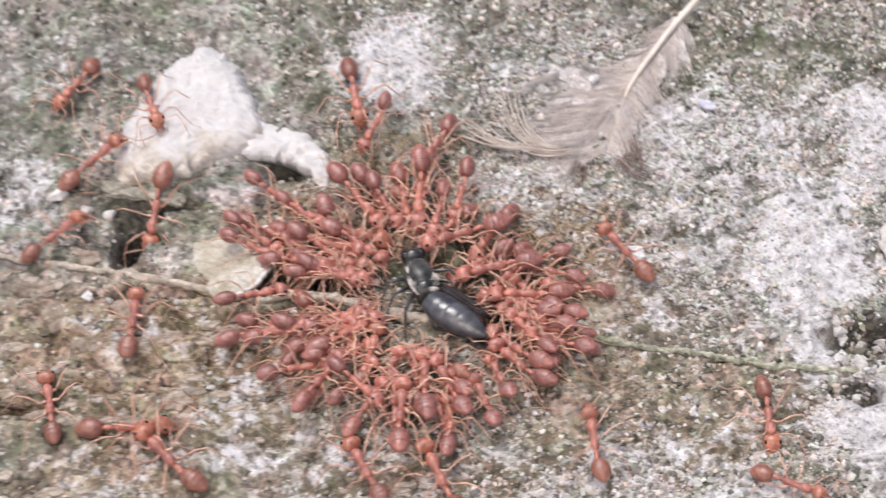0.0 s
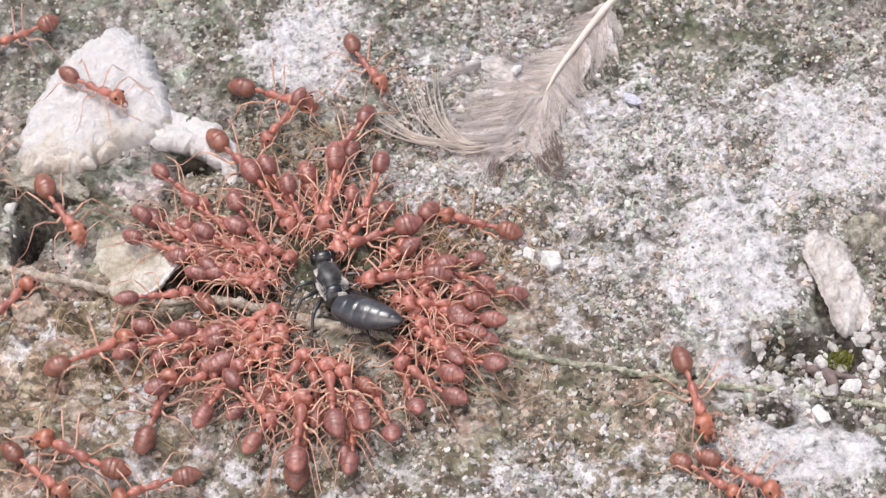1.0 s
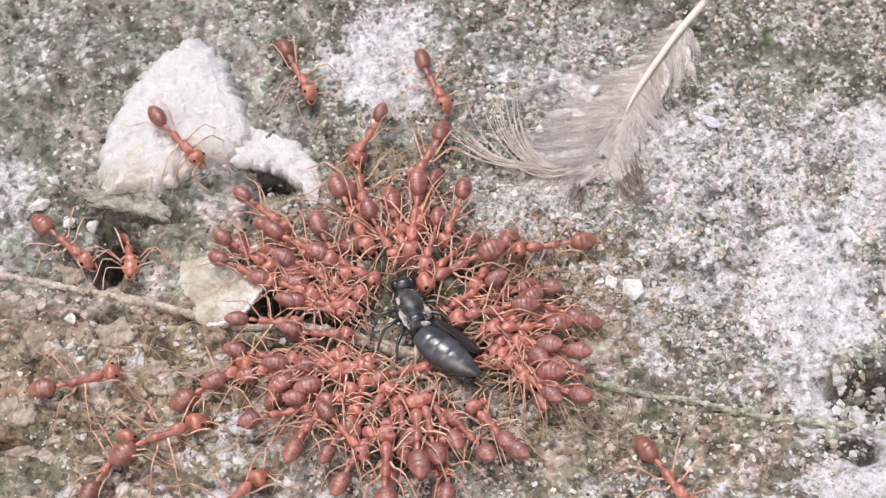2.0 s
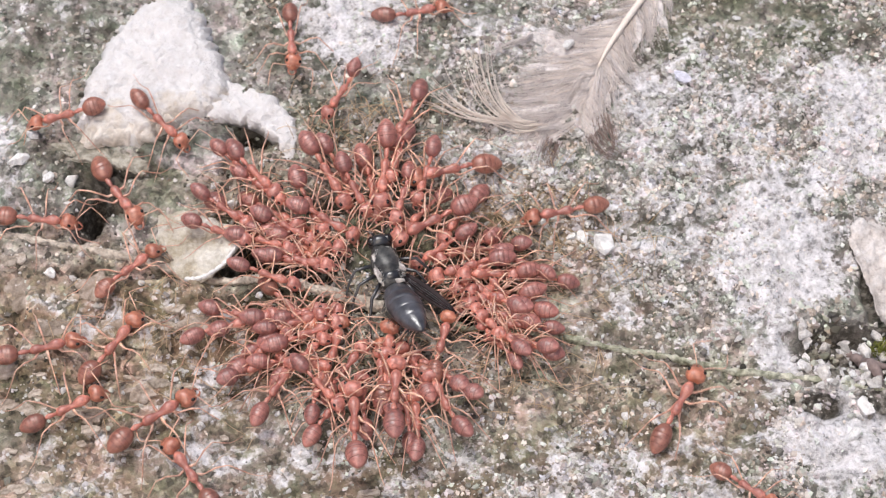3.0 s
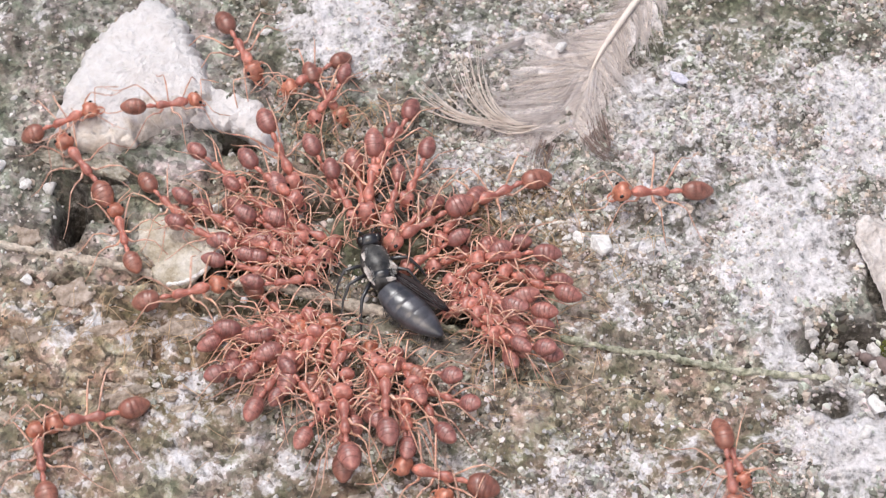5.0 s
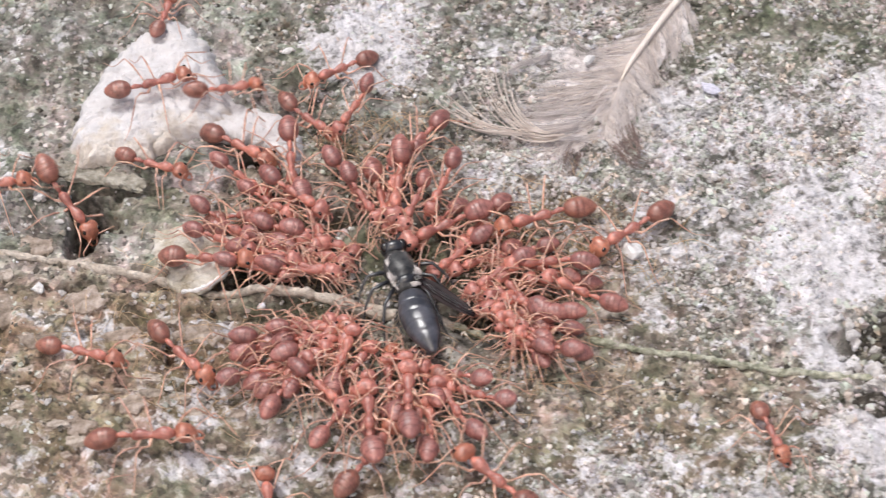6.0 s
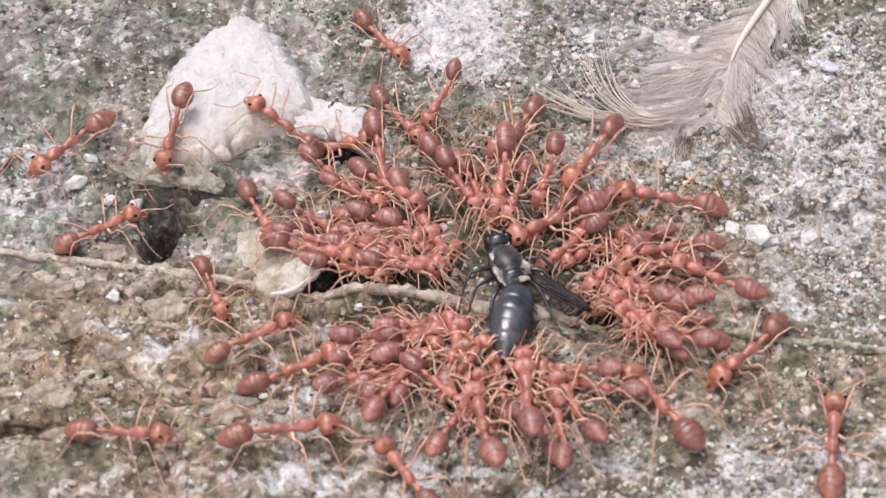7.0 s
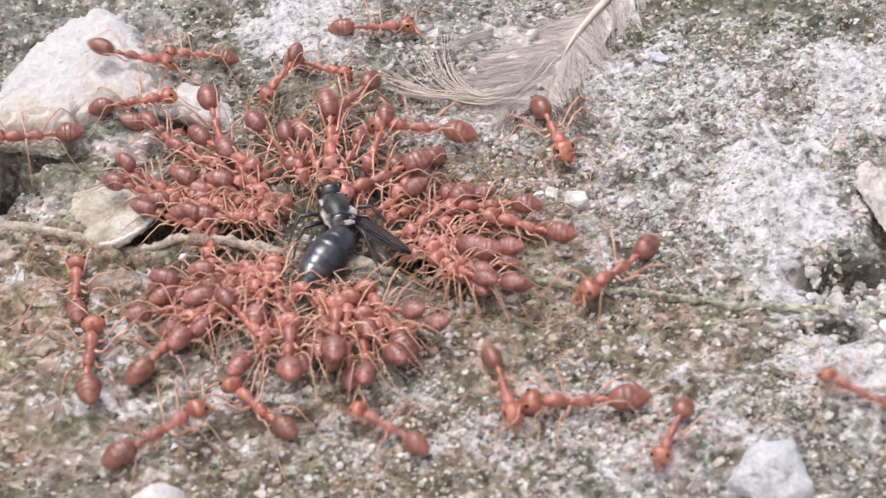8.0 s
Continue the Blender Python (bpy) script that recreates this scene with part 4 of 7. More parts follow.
    vane = [([(21.3, 23.7), (17.9, 24.8), (15.9, 26.5), (13.8, 26.8)], 0.6, 1.3), ([(20.8, 23.0), (18.5, 25.4), (15.4, 27.4)], 0.5, 1.2), ([(19.9, 20.7), (13.9, 19.8), (10.6, 20.6)], 0.6, 0.9),
            ([(18.2, 18.5), (13.8, 18.1), (10.8, 18.6)], 0.6, 0.6), ([(16.8, 17.2), (13.6, 16.9), (11.3, 17.3)], 0.4, 0.4), ([(20.6, 22.4), (17.5, 22.8), (14.2, 23.2)], 0.4, 1.1)]
    foot = [([(21.0, 22.6), (20.4, 19.4), (20.5, 16.3), (20.5, 13.6)], 0.4, 0.7), ([(20.4, 21.6), (18.5, 18.5), (16.6, 16.1), (15.5, 13.0), (15.3, 9.4)], 0.4, 0.3)]
    tuft("loose_down", DOWN, vane, 34)
    tuft("stray_down", DOWN, [(g, 2.2 * a, 2.2 * b) for g, a, b in foot] + [([(21.7, 23.8), (23.8, 20.7), (25.4, 17.2)], 0.15, 0.2), ([(14.8, 26.5), (11.4, 25.2), (10.1, 22.6)], 0.1, 0.25), ([(15.1, 15.8), (17.1, 16.2), (18.9, 15.1)], 0.15, 0.3)], 30)
    tuft("down_tuft", BROWN_DOWN, [([(20.2, 15.4), (21.6, 13.8), (23.9, 13.3)], 0.7, 0.9), ([(20.8, 17.3), (21.1, 14.2), (19.8, 13.0)], 0.7, 0.9), ([(16.3, 14.8), (15.6, 12.6), (15.2, 9.0)], 0.5, 0.4)], 36, 0.034, "loose brownish down at the feather's base")
    web(vane[:2] + vane[3:] + foot[:1])
    strands = [(g, a, 1.2 * b, 3, 0.045) for g, a, b in foot] + [([(16.1, 16.1), (13.3, 16.2), (11.0, 18.6), (9.8, 22.0), (9.2, 27.0)], 0.1, 1.3, 20, 0.08), ([(13.5, 16.0), (8.9, 17.3), (6.1, 19.8), (4.0, 22.4)], 0.12, 1.1, 11, 0.08), ([(12.7, 15.9), (8.0, 17.2), (4.8, 19.0), (2.8, 18.2)], 0.15, 0.5, 5, 0.08)]
    for guide, wide0, wide1, count, thick in strands:
        for _ in range(count):
            c = rng.gauss(0, 0.8)
            pts = line_of(guide, wide0 * c, wide1 * c, rng.uniform(0.8, 1.6), 0.3 if thick > 0.06 else 0.8)
            pts = pts[rng.randint(0, 3):max(8, int(len(pts) * rng.uniform(0.7, 1.0)))]
            v, f = tube(pts, [thick * min(1, 0.25 + 0.3 * k) * (1 - 0.75 * k / len(pts)) for k in range(len(pts))], 4)
            part("barb", mesh_of("barb", v, f), BARB_PALE if thick > 0.06 else DOWN, feather)
    tagged(feather, "downy pinkish-grey feather with a cream quill", "feather")


def build_moss():
    rng = random.Random(9)
    pieces = []
    for _ in range(160):
        a, r = rng.uniform(0, 6.28), 0.8 * rng.random() ** 0.5
        x, y = 45.1 + r * 1.3 * math.cos(a), -5.6 + r * math.sin(a)
        z = ground_z(x, y)
        pieces.append(tube([(x, y, z - 0.1), (x + rng.uniform(-.2, .2), y + rng.uniform(-.2, .2), z + rng.uniform(0.3, 0.8))], [0.11, 0.03], 4))
    v, f = join(pieces)
    tagged(part("moss", mesh_of("moss", v, f), MOSS), "tuft of yellow-green moss between pebbles", "moss", kind="stuff")


def build_twig():
    twig = empty("dry_twig")
    for name, line, radii in (("bark_strip", [(41.9, -6.2, 0.3), (43.1, -7.4, 0.7), (43.9, -9.0, 0.6), (44.1, -10.0, 0.1)], (0.3, 0.62, 0.5, 0.15)),
                              ("stalk", [(43.6, -7.3, 0.6), (44.4, -8.3, 0.7), (46.0, -8.8, 0.6), (47.1, -9.6, 0.2), (46.9, -10.3, 0.1)], (0.28, 0.26, 0.22, 0.2, 0.12))):
        pts = curve_through(line, 8)
        stops = np.linspace(0, 1, len(radii))
        wide = [float(np.interp(k / (len(pts) - 1), stops, radii)) * (1 + 0.5 * (float(fbm(p.x, p.y, 0.8, 3, 2)) - 0.5)) for k, p in enumerate(pts)]
        v, f = tube([(p.x, p.y, p.z + ground_z(p.x, p.y)) for p in pts], wide, 8)
        part(name, mesh_of(name, v, f), TWIG, twig)
    tagged(twig, "grey-brown dry twig lying among gravel", "twig")


def build_fibres():
    """Fine dry rootlets and hairs caught in the surface round the crowd."""
    rng = random.Random(21)
    pieces = []
    for cx, cy, rx, ry, count, up in ((14, -8, 6, 4, 70, 0.3), (-1, 16, 6, 3.5, 90, 1.0), (-17, -3, 7, 5, 60, 0.4), (12, 9, 5, 3, 40, 0.3), (-6, -10, 9, 5, 60, 0.3), (-12, 8, 5, 3, 40, 0.6), (20, 2, 6, 5, 40, 0.2), (15, 7, 5, 4, 45, 0.4), (2, 0, 15, 11, 100, 0.7), (11, -5, 5, 4, 40, 0.5)):
        for _ in range(count):
            x, y = rng.gauss(cx, rx * 0.6), rng.gauss(cy, ry * 0.6)
            a, length = rng.uniform(0, 6.28), rng.uniform(1.2, 4.0)
            bend = rng.uniform(-0.4, 0.4)
            pts = []
            for s in range(6):
                pts.append((x, y, ground_z(x, y) + 0.1 + up * 1.4 * math.sin(s / 5 * 2.4)))
                x, y, a = x + math.cos(a) * length / 5, y + math.sin(a) * length / 5, a + bend / 5
            pieces.append(tube(pts, [0.036, 0.036, 0.034, 0.03, 0.024, 0.015], 3))
    v, f = join(pieces)
    tagged(part("root_fibres", mesh_of("root_fibres", v, f), ROOT), "fine amber root fibres scattered over concrete", "fibres", kind="stuff")


build_ground()
build_grains()
build_rocks()
build_crust_flakes()
build_pebbles()
build_stem()
build_feather()
build_moss()
build_twig()
build_fibres()


# ---- ants ----
def build_ant(tugging=False):
    """One weaver ant, head towards +x, feet on z = 0; a tugging one braces on long straight legs."""
    ant = empty("ant")
    z = 1.25
    shell, rear = (ANT_HEAD, ANT_GASTER) if tugging else (ORANGE_HEAD, ORANGE_GASTER)
    # head: heart-shaped, broad behind
    rings = [(-0.80, 0.20, 0.02), (-0.74, 0.46, 0.03), (-0.58, 0.68, 0.04), (-0.32, 0.82, 0.03), (0.0, 0.82, 0.0), (0.3, 0.70, -0.06), (0.55, 0.50, -0.12), (0.72, 0.26, -0.18), (0.76, 0.1, -0.2)]
    v, f = lathe(rings, 14, 0.93, 0.7)
    v = [(x + (0.13 if abs(y) < 0.2 and x < -0.5 else 0), y, zz) for x, y, zz in v]
    head = part("head", mesh_of("head", v, f), shell, ant, pose(2.45, 0, z + 0.05, 0, 18, 0))
    for s in (1, -1):
        v, f = lathe([(-0.17, 0.03, 0), (-0.12, 0.10, 0), (0, 0.14, 0), (0.12, 0.10, 0), (0.17, 0.03, 0)], 8)
        part("eye", mesh_of("eye", v, f), EYE, head, pose(0.02, 0.59 * s, 0.34, 0, 0, 10 * s), "small black compound eye")
        v, f = tube([(0.55, 0.30 * s, -0.2), (0.85, 0.33 * s, -0.26), (1.08, 0.18 * s, -0.3), (1.15, 0.0, -0.3)], [0.13, 0.11, 0.07, 0.03], 6)
        part("mandible", mesh_of("mandible", v, f), shell, head)
    # mesosoma: humped front, narrow waist, raised rear
    rings = [(1.72, 0.14, 0.0), (1.6, 0.26, 0.02), (1.3, 0.42, 0.08), (0.95, 0.47, 0.1), (0.6, 0.38, 0.04), (0.3, 0.25, -0.06), (0.05, 0.23, -0.08), (-0.25, 0.32, -0.02),
             (-0.65, 0.40, 0.02), (-0.95, 0.36, -0.04), (-1.15, 0.22, -0.12), (-1.22, 0.1, -0.14)]
    v, f = lathe(rings[::-1], 12, 0.95, 1.0)
    part("thorax", mesh_of("thorax", v, f), ANT_BODY, ant, pose(0, 0, z, 0, 0, 0))
    rings = [(-2.2, 0.12, -0.04), (-2.0, 0.16, 0.02), (-1.75, 0.22, 0.08), (-1.5, 0.17, 0.0), (-1.15, 0.12, -0.08)]
    v, f = lathe(rings, 10)
    part("petiole", mesh_of("petiole", v, f), ANT_BODY, ant, pose(0, 0, z - 0.02, 0, 0, 0))
    # gaster: overlapping plates
    def girth(u):
        return 0.98 * max(0.0, math.sin(math.pi * min(1, u ** 0.9 * 0.93 + 0.06)) ** 0.56)
    rings = []
    cuts = [0.0, 0.36, 0.55, 0.72, 0.86, 1.0]
    for a, b in zip(cuts, cuts[1:]):
        for u in (a + 0.004, a + (b - a) * 0.3, a + (b - a) * 0.65, b - 0.004):
            step = 0.965 if u == a + 0.004 and a > 0 else 1.0
            rings.append((-2.4 * u, max(girth(u) * step, 0.05), 0.04 * math.sin(math.pi * u)))
    v, f = lathe(rings[::-1], 14, 0.92, 0.86)
    gaster = part("gaster", mesh_of("gaster", v, f), rear, ant, pose(-2.12, 0, z, 0, -6, 0), "dark red-brown banded gaster")
    for u in cuts[1:4]:
        r = girth(u) * 0.992
        w = 0.016 if tugging else 0.006
        v, f = lathe([(-2.4 * (u + w), r, 0.04 * math.sin(math.pi * u)), (-2.4 * (u - w), r, 0.04 * math.sin(math.pi * u))], 14, 0.925, 0.865)
        part("seam", mesh_of("seam", v, f), ANT_MEMBRANE if tugging and u < 0.6 else ANT_SEAM, gaster, None, "thin seam between plates")
    # legs: coxa, femur, tibia, tarsus; each turns about its hip
    for s in (1, -1):
        stance = ((1.05, 2.6, 0.95), (0.15, -1.5, 1.0), (-0.55, -3.6, 1.15)) if tugging else ((1.05, 1.9, 0.92), (0.15, 0.15, 0.95), (-0.55, -2.1, 1.12))
        for hip, ahead, span in stance:
            a = math.atan2(1.9, ahead)
            c, w = math.cos(a), math.sin(a)
            def out(d, h):
                return (c * d * span, w * d * span * s, h)
            if tugging:
                v, f = tube([(0, 0, 0), out(0.4, -0.2), out(0.55, -0.1), out(1.3, 0.55), out(1.95, 0.8), out(2.1, 0.76), out(2.9, 0.0), out(3.5, -0.7), out(3.7, -0.92), out(4.2, -1.14)],
                            [0.11, 0.12, 0.07, 0.085, 0.06, 0.052, 0.058, 0.042, 0.034, 0.024], 6)
            else:
                v, f = tube([(0, 0, 0), out(0.45, -0.25), out(0.6, -0.15), out(1.5, 0.75), out(2.25, 1.05), out(2.45, 0.95), out(3.1, 0.0), out(3.7, -0.75), out(4.1, -0.98), out(4.9, -1.14)],
                            [0.11, 0.12, 0.062, 0.085, 0.053, 0.048, 0.053, 0.037, 0.03, 0.02], 6)
            part("leg", mesh_of("leg", v, f), ANT_LEG, ant, pose(hip, 0.26 * s, z - 0.1, 0, 0, 0))
        k = 0.72 if tugging else 0.92
        v, f = tube([(k * x, k * y * s, k * h) for x, y, h in ((0, 0, 0), (0.25, 0.5, 0.3), (0.7, 1.5, 0.5), (0.8, 1.62, 0.45), (1.5, 1.6, 0.0), (2.4, 1.35, -0.5), (2.75, 1.25, -0.68))],
                    [0.05, 0.045, 0.055, 0.045, 0.045, 0.055, 0.02], 5)
        part("antenna", mesh_of("antenna", v, f), ANT_LEG, ant, pose(2.95, 0.2 * s, z + 0.12, 0, 0, 0))
    return tagged(ant, "red-brown weaver ant pulling at the black insect" if tugging else "red-brown weaver ant on rough concrete", "ant", group="weaver ants")


# ---- the black insect that the ants hold down ----
def build_fly():
    fly = empty("black_insect", 1.41, 1.17, 0.25, -71)
    # head towards +x
    v, f = lathe([(-0.6, 0.35, 0), (-0.5, 0.85, 0), (-0.1, 1.12, 0.02), (0.35, 1.02, 0), (0.7, 0.62, -0.1), (0.88, 0.17, -0.2)], 18, 1.0, 0.85)
    head = part("head", mesh_of("fly_head", v, f), FLY, fly, pose(-3.05, 0.15, 1.35, 0, 0, 175))
    for s in (1, -1):
        v, f = lathe([(-0.5, 0.05, 0), (-0.35, 0.33, 0), (0, 0.48, 0), (0.35, 0.33, 0), (0.5, 0.05, 0)], 10)
        part("eye", mesh_of("fly_eye", v, f), EYE, head, pose(0.08, 0.7 * s, 0.38, 0, 0, 10 * s), "glossy black eye")
        v, f = tube([(0.6, 0.2 * s, 0.1), (1.1, 0.7 * s, 0.4), (1.6, 1.3 * s, 0.1)], [0.09, 0.07, 0.05], 5)
        part("antenna", mesh_of("fly_antenna", v, f), FLY, head)
    v, f = lathe([(-1.9, 0.4, 0), (-1.75, 0.85, 0), (-1.3, 1.2, 0.05), (-0.5, 1.38, 0.1), (0.1, 1.3, 0.1), (0.45, 1.0, 0.02), (0.7, 1.12, 0.04), (1.0, 0.95, 0.0), (1.15, 0.6, -0.05)], 22, 1.05, 0.88)
    v = [(1.42 * x * (1 + 0.04 * math.sin(9 * y)), 0.94 * y + 0.09 * math.sin(4.3 * x + 2 * z), z + 0.1 * math.sin(5.5 * x + 3 * y)) for x, y, z in v]
    thorax = part("thorax", mesh_of("fly_thorax", v, f), FLY_GREY, fly, pose(-0.05, 0, 1.15, 0, 0, 0), "grey-dusted black thorax")
    v, f = lathe([(-0.5, 0.1, 0), (-0.4, 0.5, 0), (0, 0.62, 0), (0.35, 0.4, 0), (0.45, 0.1, 0)], 12, 1.3, 0.6)
    part("scutellum", mesh_of("scutellum", v, f), FLY, thorax, pose(0.75, 0, 0.75))
    hair = random.Random(3)
    pieces = []
    for _ in range(150):
        s, x = hair.choice((1, -1)), hair.uniform(-2.2, 1.2)
        y = s * 1.05 * math.sqrt(max(0.05, 1 - (x / 2.5) ** 2)) * hair.uniform(0.55, 1.05)
        z = 0.95 * math.sqrt(max(0.02, 1 - (y / 1.7) ** 2))
        pieces.append(tube([(x, y, z), (x + hair.uniform(0.1, 0.5), y * 1.12 + s * 0.1, z + 0.12)], [0.03, 0.01], 3))
    v, f = join(pieces)
    part("bristles", mesh_of("bristles", v, f), FLY_HAIR, thorax, None, "pale grey bristles")
    # abdomen of stepped plates, turning where it meets the thorax
    def girth(u):
        return 1.55 * max(0.0, math.sin(math.pi * (0.2 + 0.79 * u))) ** 0.68
    rings, cuts = [], [0.0, 0.2, 0.38, 0.56, 0.72, 0.86, 1.0]
    for a, b in zip(cuts, cuts[1:]):
        for u, step in ((a, 0.972 if a > 0 else 1.0), (a + 0.012, 0.985), (a + (b - a) * 0.35, 1.0), (a + (b - a) * 0.7, 1.0), (b - 0.008, 1.0)):
            rings.append((6.5 * u, max(girth(u) * step, 0.06), -0.15 * u))
    rings.append((6.5, 0.05, -0.15))
    v, f = lathe(rings, 24, 0.97, 0.74)
    v = [(x, y + 0.012 * x * x, z) for x, y, z in v]
    abdomen = part("abdomen", mesh_of("abdomen", v, f), FLY_SHEEN, fly, pose(1.9, 0, 1.2, 0, 0, 0), "glossy blue-black segmented abdomen")
    pieces = []
    for _ in range(110):
        s, u = hair.choice((1, -1)), hair.uniform(0.12, 0.97)
        g, low = girth(u), hair.uniform(-0.1, 0.25)
        pieces.append(tube([(6.5 * u, s * g * 0.97, -low), (6.5 * u + hair.uniform(0.1, 0.4), s * (g + hair.uniform(0.2, 0.45)), -low - 0.2)], [0.03, 0.01], 3))
    v, f = join(pieces)
    part("hair_fringe", mesh_of("hair_fringe", v, f), FLY, abdomen, None, "fringe of fine black hairs")
    for x, y, z, a, k in ((0.2, 1.05, 0.75, 20, 1.0), (0.2, -1.05, 0.65, -12, 1.3), (-1.2, -0.85, 0.75, -10, 1.1), (1.5, 0.55, 0.75, 60, 0.75), (-0.7, -0.25, 1.05, 15, 0.8), (0.9, -1.0, 0.55, 5, 0.9)):
        v, f = lathe([(-0.62, 0.05, 0), (-0.45, 0.24, 0.04), (0, 0.33, 0.08), (0.4, 0.2, 0.02), (0.6, 0.04, -0.05)], 10, 1.0, 0.4)
        v = [(k * px * (1 + 0.2 * math.sin(6 * py)), k * (py + 0.12 * math.sin(5 * px)), k * pz) for px, py, pz in v]
        part("wing_root", mesh_of("wing_root", v, f), FLY_PALE, thorax, pose(x, y, z, 25 * (1 if y > 0 else -1), 0, a), "crumpled pale wing root")
    # folded smoky wing, a thin curved blade with veins
    wing_v, wing_f = [], []
    for i in range(11):
        u = i / 10
        half = 0.62 * math.sin(math.pi * (u * 0.8 + 0.16)) ** 0.7
        for j in range(7):
            w = j / 3 - 1
            for zz in (0.0, 0.05):
                wing_v.append((0.3 + 5.6 * u, half * w, 0.1 + 0.14 * math.cos(5 * w) - 0.45 * u + zz + 0.03 * math.sin(9 * u)))
    idx = lambda i, j, k: (i * 7 + j) * 2 + k  # noqa: E731
    for i in range(10):
        for j in range(6):
            wing_f.append((idx(i, j, 1), idx(i + 1, j, 1), idx(i + 1, j + 1, 1), idx(i, j + 1, 1)))
            wing_f.append((idx(i, j, 0), idx(i, j + 1, 0), idx(i + 1, j + 1, 0), idx(i + 1, j, 0)))
    for i in range(10):
        wing_f.append((idx(i, 0, 0), idx(i + 1, 0, 0), idx(i + 1, 0, 1), idx(i, 0, 1)))
        wing_f.append((idx(i, 6, 1), idx(i + 1, 6, 1), idx(i + 1, 6, 0), idx(i, 6, 0)))
    for j in range(6):
        wing_f.append((idx(0, j, 1), idx(0, j + 1, 1), idx(0, j + 1, 0), idx(0, j, 0)))
        wing_f.append((idx(10, j, 0), idx(10, j + 1, 0), idx(10, j + 1, 1), idx(10, j, 1)))
    wing = part("wing", mesh_of("wing", wing_v, wing_f), FLY_WING, fly, pose(0.8, 0.9, 1.6, 14, 0, 33), "dark smoky wing folded aside")
    for w in (-0.55, -0.1, 0.35):
        v, f = tube([(0.3 + 5.4 * u, 0.42 * w * math.sin(math.pi * (u * 0.8 + 0.12)), 0.29 - 0.45 * u + 0.06 * math.sin(14 * u) - 0.12 * abs(w)) for u in (0, .2, .4, .6, .8, .97)], [0.03] * 6, 4)
        part("vein", mesh_of("vein", v, f), FLY, wing)
    # six thin legs, some bent under, some stretched out
    for x, s, turn, bend in ((-1.2, 1, 20, 1.0), (-1.2, -1, 5, 1.0), (-0.3, 1, 35, 0.9), (-0.3, -1, 20, 1.1), (0.4, 1, 75, 1.1), (0.4, -1, 50, 1.15)):
        a = radians(90 - turn)
        c, w = math.cos(a), math.sin(a) * s
        v, f = tube([(0, 0, 0), (c * 1.0, w * 1.0, 0.35), (c * 2.0 * bend, w * 2.0 * bend, 0.5), (c * 2.9 * bend + 0.5, w * 2.8 * bend, -0.3), (c * 3.5 * bend + 1.0, w * 3.2 * bend, -0.85), (c * 3.9 * bend + 1.5, w * 3.5 * bend, -1.0)],
                    [0.17, 0.2, 0.15, 0.12, 0.08, 0.04], 6)
        part("leg", mesh_of("fly_leg", v, f), FLY, fly, pose(x, 0.8 * s, 0.95))
    tagged(fly, "dead-looking glossy black insect with segmented abdomen, held by ants", "insect")
    return fly, abdomen


ANT, TUG = build_ant(), build_ant(True)
FLY_BODY, FLY_ABDOMEN = build_fly()


